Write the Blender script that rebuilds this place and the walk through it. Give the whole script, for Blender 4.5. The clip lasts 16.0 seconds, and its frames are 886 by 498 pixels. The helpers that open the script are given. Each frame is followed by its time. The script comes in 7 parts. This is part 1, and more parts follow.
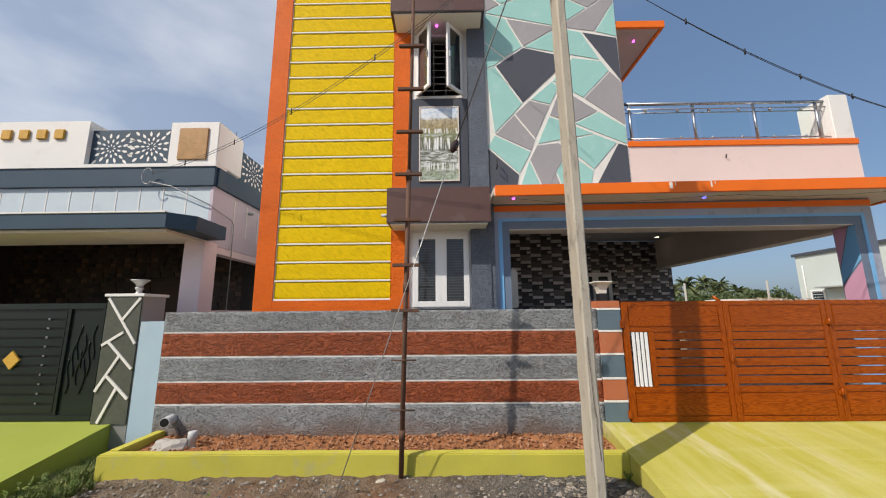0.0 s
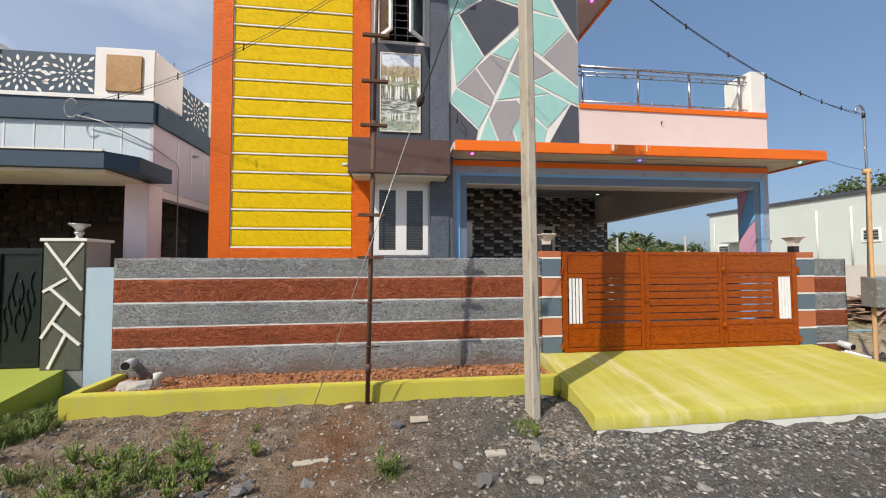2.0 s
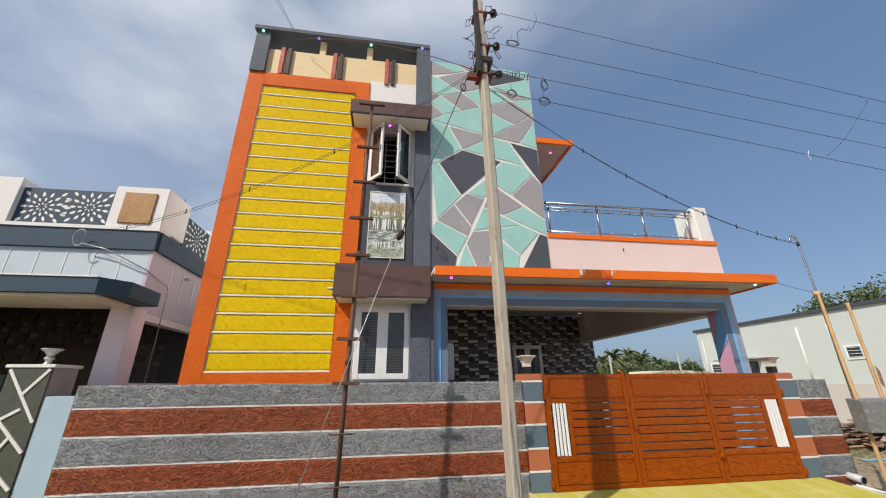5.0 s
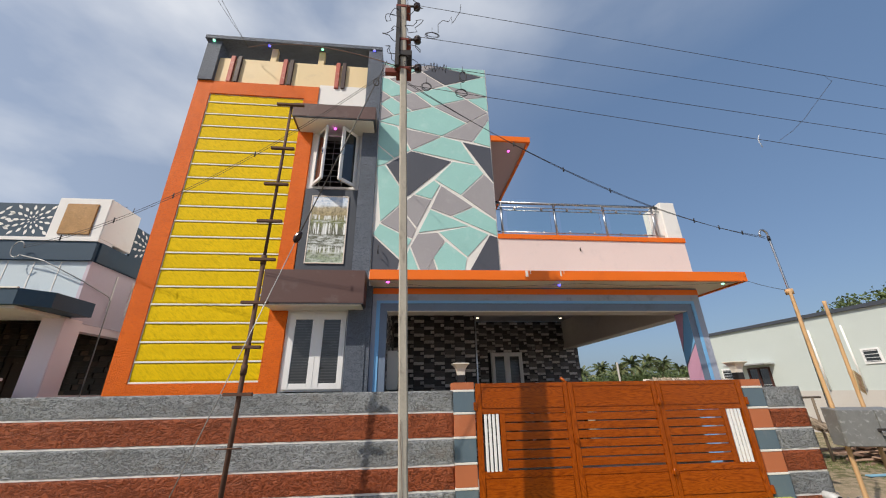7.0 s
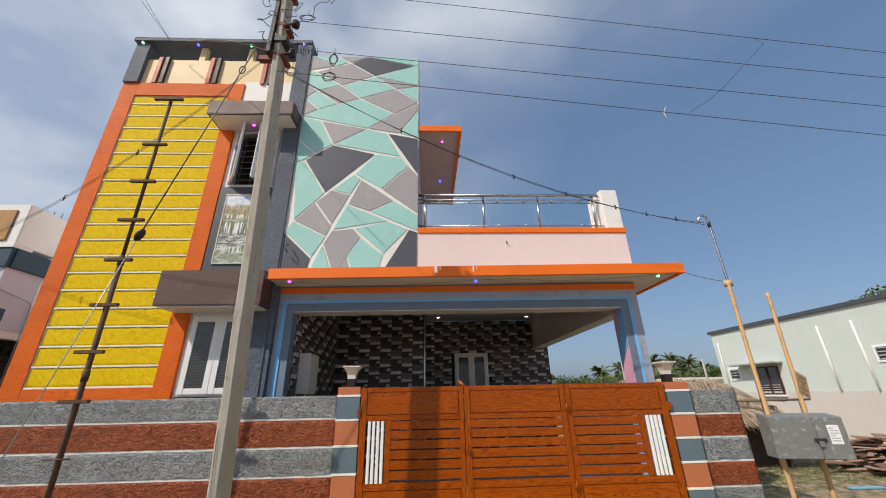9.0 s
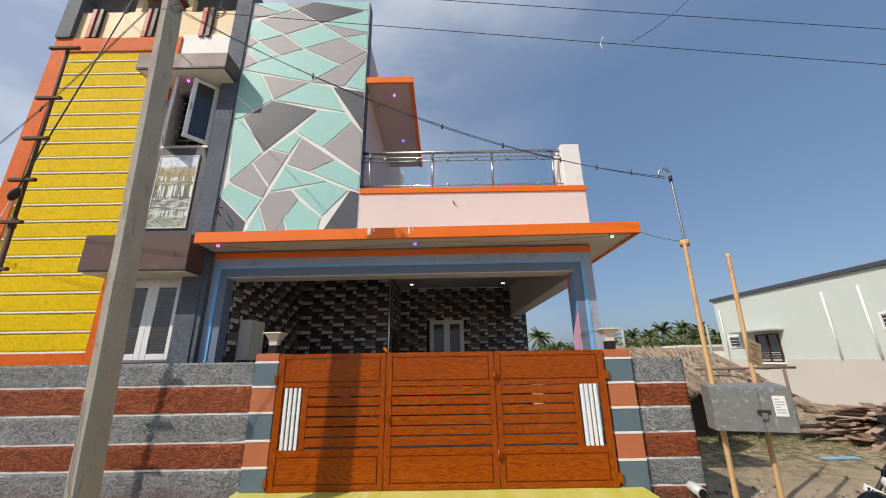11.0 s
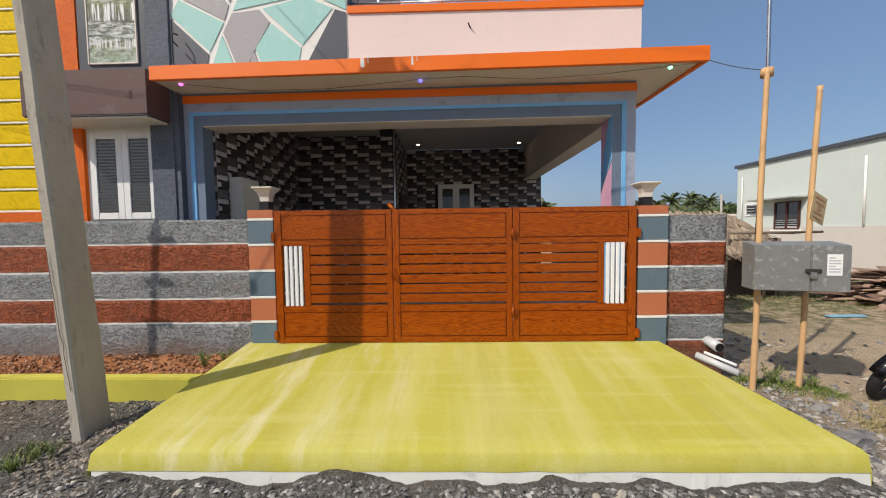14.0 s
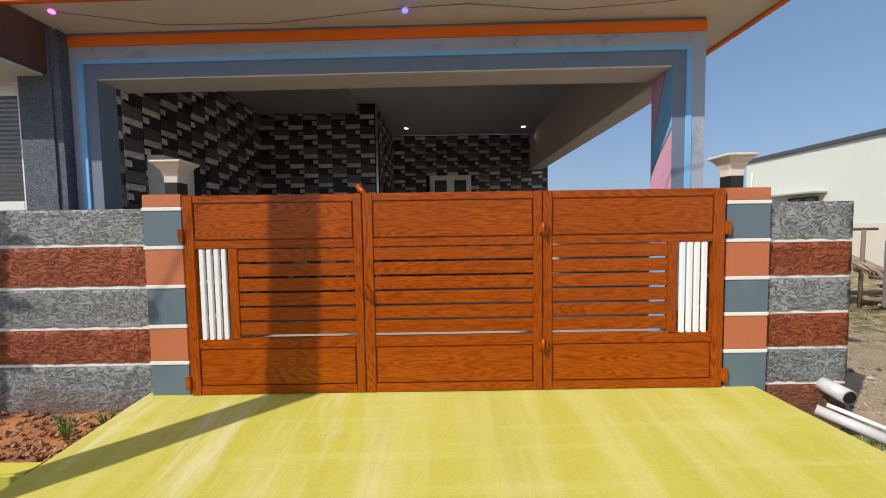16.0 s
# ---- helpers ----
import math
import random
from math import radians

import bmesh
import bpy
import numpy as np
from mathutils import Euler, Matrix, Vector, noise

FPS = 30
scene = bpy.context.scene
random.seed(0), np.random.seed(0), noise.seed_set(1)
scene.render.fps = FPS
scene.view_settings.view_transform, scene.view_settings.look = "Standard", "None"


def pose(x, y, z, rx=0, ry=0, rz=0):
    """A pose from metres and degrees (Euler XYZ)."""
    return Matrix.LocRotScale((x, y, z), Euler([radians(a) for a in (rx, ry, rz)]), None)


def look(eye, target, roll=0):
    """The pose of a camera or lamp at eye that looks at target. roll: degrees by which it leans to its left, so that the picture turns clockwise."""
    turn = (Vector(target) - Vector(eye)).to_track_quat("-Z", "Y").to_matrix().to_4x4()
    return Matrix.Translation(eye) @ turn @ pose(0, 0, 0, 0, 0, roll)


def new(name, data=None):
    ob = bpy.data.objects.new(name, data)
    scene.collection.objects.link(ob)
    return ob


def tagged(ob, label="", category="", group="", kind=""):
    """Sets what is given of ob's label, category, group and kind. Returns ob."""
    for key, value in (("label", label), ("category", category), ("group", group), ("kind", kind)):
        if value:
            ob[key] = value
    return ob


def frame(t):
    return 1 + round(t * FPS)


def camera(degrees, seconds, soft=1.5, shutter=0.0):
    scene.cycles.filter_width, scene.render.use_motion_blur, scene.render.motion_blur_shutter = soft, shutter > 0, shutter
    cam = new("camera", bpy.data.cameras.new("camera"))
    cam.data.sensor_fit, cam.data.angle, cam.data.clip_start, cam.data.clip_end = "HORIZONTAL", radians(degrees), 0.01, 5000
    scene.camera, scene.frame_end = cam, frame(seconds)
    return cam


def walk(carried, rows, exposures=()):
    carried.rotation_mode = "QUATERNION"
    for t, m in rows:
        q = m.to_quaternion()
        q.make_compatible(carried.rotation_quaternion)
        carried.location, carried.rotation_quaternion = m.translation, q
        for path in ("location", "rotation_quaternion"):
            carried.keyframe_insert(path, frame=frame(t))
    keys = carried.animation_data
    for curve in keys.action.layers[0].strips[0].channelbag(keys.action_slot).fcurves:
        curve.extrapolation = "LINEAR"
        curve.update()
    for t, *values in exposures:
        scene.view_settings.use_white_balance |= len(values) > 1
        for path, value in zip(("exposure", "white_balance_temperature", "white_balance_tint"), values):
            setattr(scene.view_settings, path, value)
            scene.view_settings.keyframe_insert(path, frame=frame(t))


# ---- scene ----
cam = camera(101.3, 16.0, 1.1)
METRES, EYE, TILT, LEAN, TURN = 7.4, 1.35, 0.0, 0.0, 0.7
ROWS = [
    (0.0, 0.0, 0.0, 0.0, 0.08, 9.93, 0.49),
    (0.5, -0.0034, 0.0017, -0.0042, 0.12, 4.0, 0.46),
    (1.0, -0.009, -0.0031, -0.0068, -0.51, 2.02, 0.44),
    (1.5, -0.0119, -0.0149, -0.0064, -4.22, 2.09, 0.32),
    (2.0, -0.0207, -0.0381, -0.0054, -7.76, 2.22, 0.16),
    (2.5, -0.0276, -0.0488, -0.0002, -8.86, 2.43, 0.16),
    (3.0, -0.033, -0.0572, 0.0022, -9.2, 6.12, 0.19),
    (3.5, -0.0347, -0.0652, 0.0005, -9.32, 10.93, 0.29),
    (4.0, -0.0338, -0.0725, 0.0008, -9.4, 15.67, 0.33),
    (6.5, 0.1187, -0.0672, 0.0013, -7.61, 21.67, 0.87),
    (7.0, 0.1758, -0.0598, 0.0002, -6.29, 21.66, 0.94),
    (7.5, 0.2371, -0.0553, 0.0011, -4.96, 21.73, 1.0),
    (8.0, 0.3015, -0.0515, 0.0029, -3.42, 21.78, 1.01),
    (8.5, 0.3586, -0.0379, 0.0049, -2.99, 21.75, 1.02),
    (9.0, 0.4224, -0.0312, 0.0038, -2.78, 21.76, 1.08),
    (11.5, 0.5873, 0.0314, 0.0024, 0.09, 12.51, 0.73),
    (12.0, 0.5859, 0.0414, -0.0027, 0.47, 3.87, 0.66),
    (12.5, 0.5823, 0.045, -0.0079, 0.6, -1.34, 0.66),
    (13.0, 0.5777, 0.0477, -0.0104, 0.69, -2.69, 0.62),
    (13.5, 0.5746, 0.0705, -0.014, 0.66, -2.84, 0.76),
    (14.0, 0.5726, 0.1093, -0.0161, 0.59, -2.93, 0.76),
    (14.5, 0.5642, 0.1511, -0.0201, 0.31, -2.88, 0.76),
    (15.0, 0.5627, 0.1989, -0.0234, -0.12, -3.09, 0.82),
    (15.5, 0.5669, 0.2421, -0.0227, -0.47, -2.98, 0.85),
    (16.0, 0.5662, 0.2879, -0.021, -0.79, -3.0, 0.88),
]
walk(cam, [(t, pose(0, 0, EYE, TILT, LEAN, TURN) @ pose(METRES * x, METRES * y, METRES * z, 90 + pitch, roll, yaw)) for t, x, y, z, yaw, pitch, roll in ROWS], ((0.0, 0.0), (0.5, 0.02), (1.0, 0.14), (2.0, 0.14), (2.8, 0.0), (4.2, 0.0), (6.3, -0.06), (9.2, -0.06), (11.4, 0.0), (14.8, 0.0), (16.0, 0.16)))

# ---- world and sun ----
SUN_TO = Vector((-0.80, -0.60, 1.0)).normalized()
sun = new("sun", bpy.data.lights.new("sun", "SUN"))
sun.data.energy, sun.data.angle, sun.data.color = 4.25, radians(0.6), (1.0, 0.905, 0.785)
sun.matrix_world = look(SUN_TO * 30, (0, 0, 0))
world = bpy.data.worlds.new("world")
scene.world = world
world.use_nodes = True
wn, wl = world.node_tree.nodes, world.node_tree.links
wn.clear()
w_out, w_bg, w_sky = wn.new("ShaderNodeOutputWorld"), wn.new("ShaderNodeBackground"), wn.new("ShaderNodeTexSky")
w_sky.sky_type, w_sky.sun_disc = "NISHITA", False
w_sky.sun_elevation, w_sky.sun_rotation = radians(45), math.atan2(-0.80, -0.60)
w_sky.air_density, w_sky.dust_density, w_sky.ozone_density = 1.0, 2.2, 1.6
w_bg.inputs["Strength"].default_value = 0.1
# thin fair-weather cloud, thickest overhead and behind the yellow house
w_tc, w_map, w_noise, w_ramp, w_mix = (wn.new("ShaderNode" + k) for k in ("TexCoord", "Mapping", "TexNoise", "ValToRGB", "Mix"))
w_map.inputs["Scale"].default_value = (1.5, 1.5, 3.2)
w_map.inputs["Location"].default_value = (0.35, 0.1, 0.0)
w_noise.inputs["Scale"].default_value, w_noise.inputs["Detail"].default_value, w_noise.inputs["Roughness"].default_value = 1.5, 6.0, 0.5
w_ramp.color_ramp.elements[0].position, w_ramp.color_ramp.elements[0].color = 0.42, (0.22, 0.22, 0.22, 1)
w_ramp.color_ramp.elements[1].position, w_ramp.color_ramp.elements[1].color = 0.70, (0.75, 0.75, 0.75, 1)
w_mix.data_type = "RGBA"
w_veil = wn.new("ShaderNodeMix")
w_veil.data_type = "RGBA"
w_veil.inputs["Factor"].default_value = 0.36
w_veil.inputs["B"].default_value = (2.35, 3.95, 6.9, 1)
w_mix.inputs["B"].default_value = (9.2, 9.4, 9.8, 1)
wl.new(w_tc.outputs["Generated"], w_map.inputs["Vector"])
wl.new(w_map.outputs["Vector"], w_noise.inputs["Vector"])
wl.new(w_noise.outputs["Fac"], w_ramp.inputs["Fac"])
w_sep, w_west, w_fac = wn.new("ShaderNodeSeparateXYZ"), wn.new("ShaderNodeMapRange"), wn.new("ShaderNodeMath")
w_west.inputs["From Min"].default_value, w_west.inputs["From Max"].default_value = 0.35, -0.65
w_west.inputs["To Min"].default_value, w_west.inputs["To Max"].default_value = 0.0, 1.0
w_high, w_sum = wn.new("ShaderNodeMapRange"), wn.new("ShaderNodeMath")
w_high.inputs["From Min"].default_value, w_high.inputs["From Max"].default_value = 0.62, 0.90
w_high.inputs["To Max"].default_value = 0.8
w_fac.operation = "MULTIPLY"
wl.new(w_tc.outputs["Generated"], w_sep.inputs[0])
wl.new(w_sep.outputs["X"], w_west.inputs["Value"])
wl.new(w_ramp.outputs["Color"], w_fac.inputs[0])
wl.new(w_sep.outputs["Z"], w_high.inputs["Value"])
wl.new(w_west.outputs["Result"], w_sum.inputs[0])
wl.new(w_high.outputs["Result"], w_sum.inputs[1])
wl.new(w_sum.outputs[0], w_fac.inputs[1])
wl.new(w_fac.outputs[0], w_mix.inputs["Factor"])
wl.new(w_sky.outputs["Color"], w_veil.inputs["A"])
wl.new(w_veil.outputs["Result"], w_mix.inputs["A"])
wl.new(w_mix.outputs["Result"], w_bg.inputs["Color"])
wl.new(w_bg.outputs["Background"], w_out.inputs["Surface"])
scene.view_settings.exposure = 0.0


# ---- materials ----
def nodes_of(name):
    m = bpy.data.materials.new(name)
    m.use_nodes = True
    return m, m.node_tree.nodes, m.node_tree.links, m.node_tree.nodes["Principled BSDF"]


def coords(n, l, scale=(1, 1, 1), turn=(0, 0, 0)):
    tc, mp = n.new("ShaderNodeTexCoord"), n.new("ShaderNodeMapping")
    mp.inputs["Scale"].default_value = scale
    mp.inputs["Rotation"].default_value = turn
    l.new(tc.outputs["Object"], mp.inputs["Vector"])
    return mp.outputs["Vector"]


def noise_tex(n, l, vec, scale, detail=4.0, rough=0.55, distort=0.0):
    t = n.new("ShaderNodeTexNoise")
    t.inputs["Scale"].default_value, t.inputs["Detail"].default_value = scale, detail
    t.inputs["Roughness"].default_value, t.inputs["Distortion"].default_value = rough, distort
    l.new(vec, t.inputs["Vector"])
    return t.outputs["Fac"]


def ramp(n, l, fac, stops):
    r = n.new("ShaderNodeValToRGB")
    e = r.color_ramp.elements
    while len(e) < len(stops):
        e.new(0.5)
    for k, (p, c) in enumerate(stops):
        e[k].position, e[k].color = p, (*c, 1)
    l.new(fac, r.inputs["Fac"])
    return r.outputs["Color"]


def mix(n, l, fac, a, b, blend="MIX"):
    m = n.new("ShaderNodeMix")
    m.data_type, m.blend_type = "RGBA", blend
    for sock, v in (("Factor", fac), ("A", a), ("B", b)):
        if isinstance(v, (int, float)):
            m.inputs[sock].default_value = v
        elif isinstance(v, tuple):
            m.inputs[sock].default_value = (*v, 1)
        else:
            l.new(v, m.inputs[sock])
    return m.outputs["Result"]


def grey(v):
    return (v, v, v)


def bump(n, l, bsdf, height, strength, dist):
    b = n.new("ShaderNodeBump")
    b.inputs["Strength"].default_value, b.inputs["Distance"].default_value = strength, dist
    l.new(height, b.inputs["Height"])
    l.new(b.outputs["Normal"], bsdf.inputs["Normal"])


def scaled(c, k):
    return tuple(min(1.0, v * k) for v in c)


def paint(name, col, rough=0.65, var=0.12, scale=2.5, stain=None, amount=0.5, relief=0.15, fine=90, metal=0.0, spec=0.4, streak=(1, 1, 1)):
    """Painted or plain surface: broad uneven tone, fine grain, soft stains and a shallow relief."""
    m, n, l, b = nodes_of(name)
    v = coords(n, l, streak)
    broad = noise_tex(n, l, v, scale, 6, 0.6)
    c = mix(n, l, broad, scaled(col, 1 - var), scaled(col, 1 + var))
    grain = noise_tex(n, l, coords(n, l), fine, 3, 0.6)
    c = mix(n, l, 0.5, c, ramp(n, l, grain, [(0.3, grey(0.44)), (0.7, grey(0.56))]), "OVERLAY")
    if stain:
        mask = ramp(n, l, noise_tex(n, l, v, scale * 2.3, 8, 0.62, 0.4), [(0.56, grey(0)), (0.74, grey(amount))])
        c = mix(n, l, mask, c, stain)
    l.new(c, b.inputs["Base Color"])
    l.new(ramp(n, l, broad, [(0.3, grey(max(0, rough - 0.08))), (0.7, grey(min(1, rough + 0.08)))]), b.inputs["Roughness"])
    b.inputs["Metallic"].default_value, b.inputs["Specular IOR Level"].default_value = metal, spec
    bump(n, l, b, grain, relief, 0.004)
    return m


def stucco(name, low, high, dirt=None, size=22, deep=0.9, rough=0.55):
    """Chipped painted trowel plaster: relief shade put into the colour, raised flakes lighter, hollows darker."""
    m, n, l, b = nodes_of(name)
    v = coords(n, l, (0.75, 1, 1.25))
    a = noise_tex(n, l, v, size, 5, 0.6, 2.2)
    c2 = noise_tex(n, l, v, size * 3.1, 4, 0.6, 1.0)
    h = n.new("ShaderNodeMath")
    h.operation = "MULTIPLY_ADD"
    l.new(c2, h.inputs[0])
    h.inputs[1].default_value = 0.35
    l.new(ramp(n, l, a, [(0.38, grey(0)), (0.52, grey(0.75)), (0.7, grey(1))]), h.inputs[2])
    c = ramp(n, l, h.outputs[0], [(0.15, low), (0.95, high)])
    c = mix(n, l, ramp(n, l, noise_tex(n, l, v, 1.1, 6, 0.6), [(0.35, grey(0.0)), (0.75, grey(0.45))]), c, scaled(low, 0.8))
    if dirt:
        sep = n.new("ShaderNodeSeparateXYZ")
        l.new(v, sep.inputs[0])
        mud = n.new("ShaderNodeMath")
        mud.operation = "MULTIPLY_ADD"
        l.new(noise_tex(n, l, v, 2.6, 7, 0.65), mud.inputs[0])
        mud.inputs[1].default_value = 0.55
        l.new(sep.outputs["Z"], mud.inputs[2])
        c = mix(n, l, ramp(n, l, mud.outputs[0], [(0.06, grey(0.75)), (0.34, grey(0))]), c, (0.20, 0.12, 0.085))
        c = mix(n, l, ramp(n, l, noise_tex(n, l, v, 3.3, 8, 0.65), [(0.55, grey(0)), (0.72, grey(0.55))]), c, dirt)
    l.new(c, b.inputs["Base Color"])
    b.inputs["Roughness"].default_value, b.inputs["Specular IOR Level"].default_value = rough, 0.25
    bump(n, l, b, h.outputs[0], deep, 0.012)
    return m


def trowelled(name, col, dark):
    """Yellow plaster dragged into short diagonal ridges."""
    m, n, l, b = nodes_of(name)
    long = n.new("ShaderNodeMapping")
    long.inputs["Scale"].default_value = (9, 6, 34)
    l.new(coords(n, l, (1, 1, 1), (0, radians(-42), 0)), long.inputs["Vector"])
    a = noise_tex(n, l, long.outputs["Vector"], 1.5, 4, 0.6, 0.5)
    c = ramp(n, l, a, [(0.3, dark), (0.5, col), (0.8, scaled(col, 1.15))])
    c = mix(n, l, ramp(n, l, noise_tex(n, l, coords(n, l), 1.3, 5, 0.6), [(0.4, grey(0)), (0.8, grey(0.4))]), c, scaled(col, 0.82))
    l.new(c, b.inputs["Base Color"])
    b.inputs["Roughness"].default_value, b.inputs["Specular IOR Level"].default_value = 0.75, 0.15
    bump(n, l, b, a, 0.45, 0.013)
    return m


def wood_enamel(name, along="X"):
    """Glossy wood-grain enamel on sheet steel: stretched grain, cathedral arches and a few knots."""
    m, n, l, b = nodes_of(name)
    oi = n.new("ShaderNodeObjectInfo")
    off = n.new("ShaderNodeVectorMath")
    off.operation = "MULTIPLY_ADD"
    l.new(oi.outputs["Random"], off.inputs[0])
    off.inputs[1].default_value = (9, 5, 7)
    sc = (0.75, 3, 5.5) if along == "X" else (5.5, 3, 0.75)
    l.new(coords(n, l, sc), off.inputs[2])
    v = off.outputs[0]
    field = noise_tex(n, l, v, 1.0, 1.2, 0.35, 0.25)
    ph, sn = n.new("ShaderNodeMath"), n.new("ShaderNodeMath")
    ph.operation, sn.operation = "MULTIPLY", "SINE"
    l.new(field, ph.inputs[0])
    ph.inputs[1].default_value = 190.0
    l.new(ph.outputs[0], sn.inputs[0])
    half = n.new("ShaderNodeMath")
    half.operation = "MULTIPLY_ADD"
    l.new(sn.outputs[0], half.inputs[0])
    half.inputs[1].default_value, half.inputs[2].default_value = 0.5, 0.5
    fine = noise_tex(n, l, v, 16, 5, 0.65)
    c = ramp(n, l, half.outputs[0], [(0.0, (0.200, 0.033, 0.001)), (0.22, (0.280, 0.049, 0.0013)), (0.5, (0.325, 0.060, 0.0018)), (1.0, (0.365, 0.070, 0.002))])
    c = mix(n, l, ramp(n, l, noise_tex(n, l, v, 0.6, 3, 0.5), [(0.35, grey(0)), (0.7, grey(0.55))]), c, (0.235, 0.041, 0.0015))
    c = mix(n, l, 0.30, c, ramp(n, l, fine, [(0.36, (0.10, 0.018, 0.001)), (0.60, (0.47, 0.110, 0.006))]))
    l.new(c, b.inputs["Base Color"])
    b.inputs["Roughness"].default_value = 0.24
    b.inputs["Specular IOR Level"].default_value = 0.28
    bump(n, l, b, fine, 0.06, 0.002)
    return m


def cladding(name, stops):
    """Split-face tile block, each block its own shade."""
    m, n, l, b = nodes_of(name)
    oi, gi = n.new("ShaderNodeObjectInfo"), n.new("ShaderNodeNewGeometry")
    add, fr = n.new("ShaderNodeMath"), n.new("ShaderNodeMath")
    add.operation, fr.operation = "ADD", "FRACT"
    l.new(oi.outputs["Random"], add.inputs[0])
    l.new(gi.outputs["Random Per Island"], add.inputs[1])
    l.new(add.outputs[0], fr.inputs[0])
    grain = noise_tex(n, l, coords(n, l, (1, 1, 3.5)), 15, 6, 0.7)
    c = mix(n, l, 0.9, ramp(n, l, fr.outputs[0], stops), ramp(n, l, grain, [(0.30, grey(0.2)), (0.70, grey(0.78))]), "OVERLAY")
    l.new(c, b.inputs["Base Color"])
    b.inputs["Roughness"].default_value = 0.45
    bump(n, l, b, grain, 0.5, 0.006)
    return m


def ground_mat(name):
    """Street verge: brown and red earth, grey road metal in front of the drive, pale sand on the open plot."""
    m, n, l, b = nodes_of(name)
    v = coords(n, l)
    sep = n.new("ShaderNodeSeparateXYZ")
    l.new(v, sep.inputs[0])
    big = noise_tex(n, l, v, 0.9, 8, 0.62, 0.3)
    mid = noise_tex(n, l, v, 5.5, 8, 0.65, 0.2)
    fine = noise_tex(n, l, v, 60, 6, 0.7)
    grit = n.new("ShaderNodeTexVoronoi")
    grit.inputs["Scale"].default_value = 42.0
    l.new(v, grit.inputs["Vector"])
    earth = ramp(n, l, mid, [(0.28, (0.095, 0.068, 0.047)), (0.48, (0.26, 0.197, 0.142)), (0.72, (0.44, 0.35, 0.262))])
    red = mix(n, l, mid, (0.20, 0.085, 0.04), (0.36, 0.17, 0.085))
    earth = mix(n, l, ramp(n, l, big, [(0.50, grey(0)), (0.66, grey(0.5))]), earth, red)
    metal = mix(n, l, ramp(n, l, fine, [(0.3, grey(0)), (0.7, grey(1))]), (0.080, 0.076, 0.070), (0.270, 0.258, 0.240))
    metal = mix(n, l, ramp(n, l, big, [(0.5, grey(0)), (0.75, grey(0.6))]), metal, (0.215, 0.185, 0.145))
    metal = mix(n, l, ramp(n, l, mid, [(0.36, grey(0.5)), (0.52, grey(0))]), metal, (0.060, 0.054, 0.047))
    sand = mix(n, l, mid, (0.45, 0.335, 0.22), (0.70, 0.565, 0.41))

    def blend(sock, lo, hi, wob):
        mr = n.new("ShaderNodeMapRange")
        mr.inputs["From Min"].default_value, mr.inputs["From Max"].default_value = lo, hi
        ad = n.new("ShaderNodeMath")
        ad.operation = "MULTIPLY_ADD"
        l.new(big, ad.inputs[0])
        ad.inputs[1].default_value = wob
        l.new(sock, ad.inputs[2])
        l.new(ad.outputs[0], mr.inputs["Value"])
        return mr.outputs["Result"]

    mp2 = n.new("ShaderNodeMapping")
    mp2.inputs["Location"].default_value = (0.68 / 0.36, -3.25 / 0.80, 0)
    mp2.inputs["Scale"].default_value = (1 / 0.36, 1 / 0.80, 0)
    l.new(v, mp2.inputs["Vector"])
    ln = n.new("ShaderNodeVectorMath")
    ln.operation = "LENGTH"
    l.new(mp2.outputs["Vector"], ln.inputs[0])
    wash = blend(ln.outputs["Value"], 2.7, 1.2, 2.6)
    earth = mix(n, l, wash, earth, mix(n, l, mid, (0.16, 0.075, 0.038), (0.36, 0.19, 0.105)))
    c = mix(n, l, blend(sep.outputs["X"], 0.1, 1.7, 1.6), earth, metal)
    c = mix(n, l, blend(sep.outputs["X"], 7.4, 8.3, 1.2), c, sand)
    grass = mix(n, l, mid, (0.06, 0.085, 0.02), (0.16, 0.17, 0.06))
    far = blend(sep.outputs["Y"], 7.0, 8.5, 2.0)
    patch = n.new("ShaderNodeMath")
    patch.operation = "MULTIPLY"
    l.new(far, patch.inputs[0])
    l.new(ramp(n, l, mid, [(0.42, grey(0)), (0.55, grey(0.8))]), patch.inputs[1])
    c = mix(n, l, patch.outputs[0], c, grass)
    c = mix(n, l, 0.55, c, ramp(n, l, fine, [(0.25, grey(0.32)), (0.75, grey(0.68))]), "OVERLAY")
    l.new(c, b.inputs["Base Color"])
    b.inputs["Roughness"].default_value = 0.95
    b.inputs["Specular IOR Level"].default_value = 0.15
    hh = n.new("ShaderNodeMath")
    hh.operation = "MULTIPLY_ADD"
    l.new(grit.outputs["Distance"], hh.inputs[0])
    hh.inputs[1].default_value = 0.25
    clod = n.new("ShaderNodeMath")
    clod.operation = "MULTIPLY_ADD"
    l.new(noise_tex(n, l, v, 17, 6, 0.68), clod.inputs[0])
    clod.inputs[1].default_value = 1.6
    l.new(fine, clod.inputs[2])
    l.new(clod.outputs[0], hh.inputs[2])
    bump(n, l, b, hh.outputs[0], 1.0, 0.045)
    return m


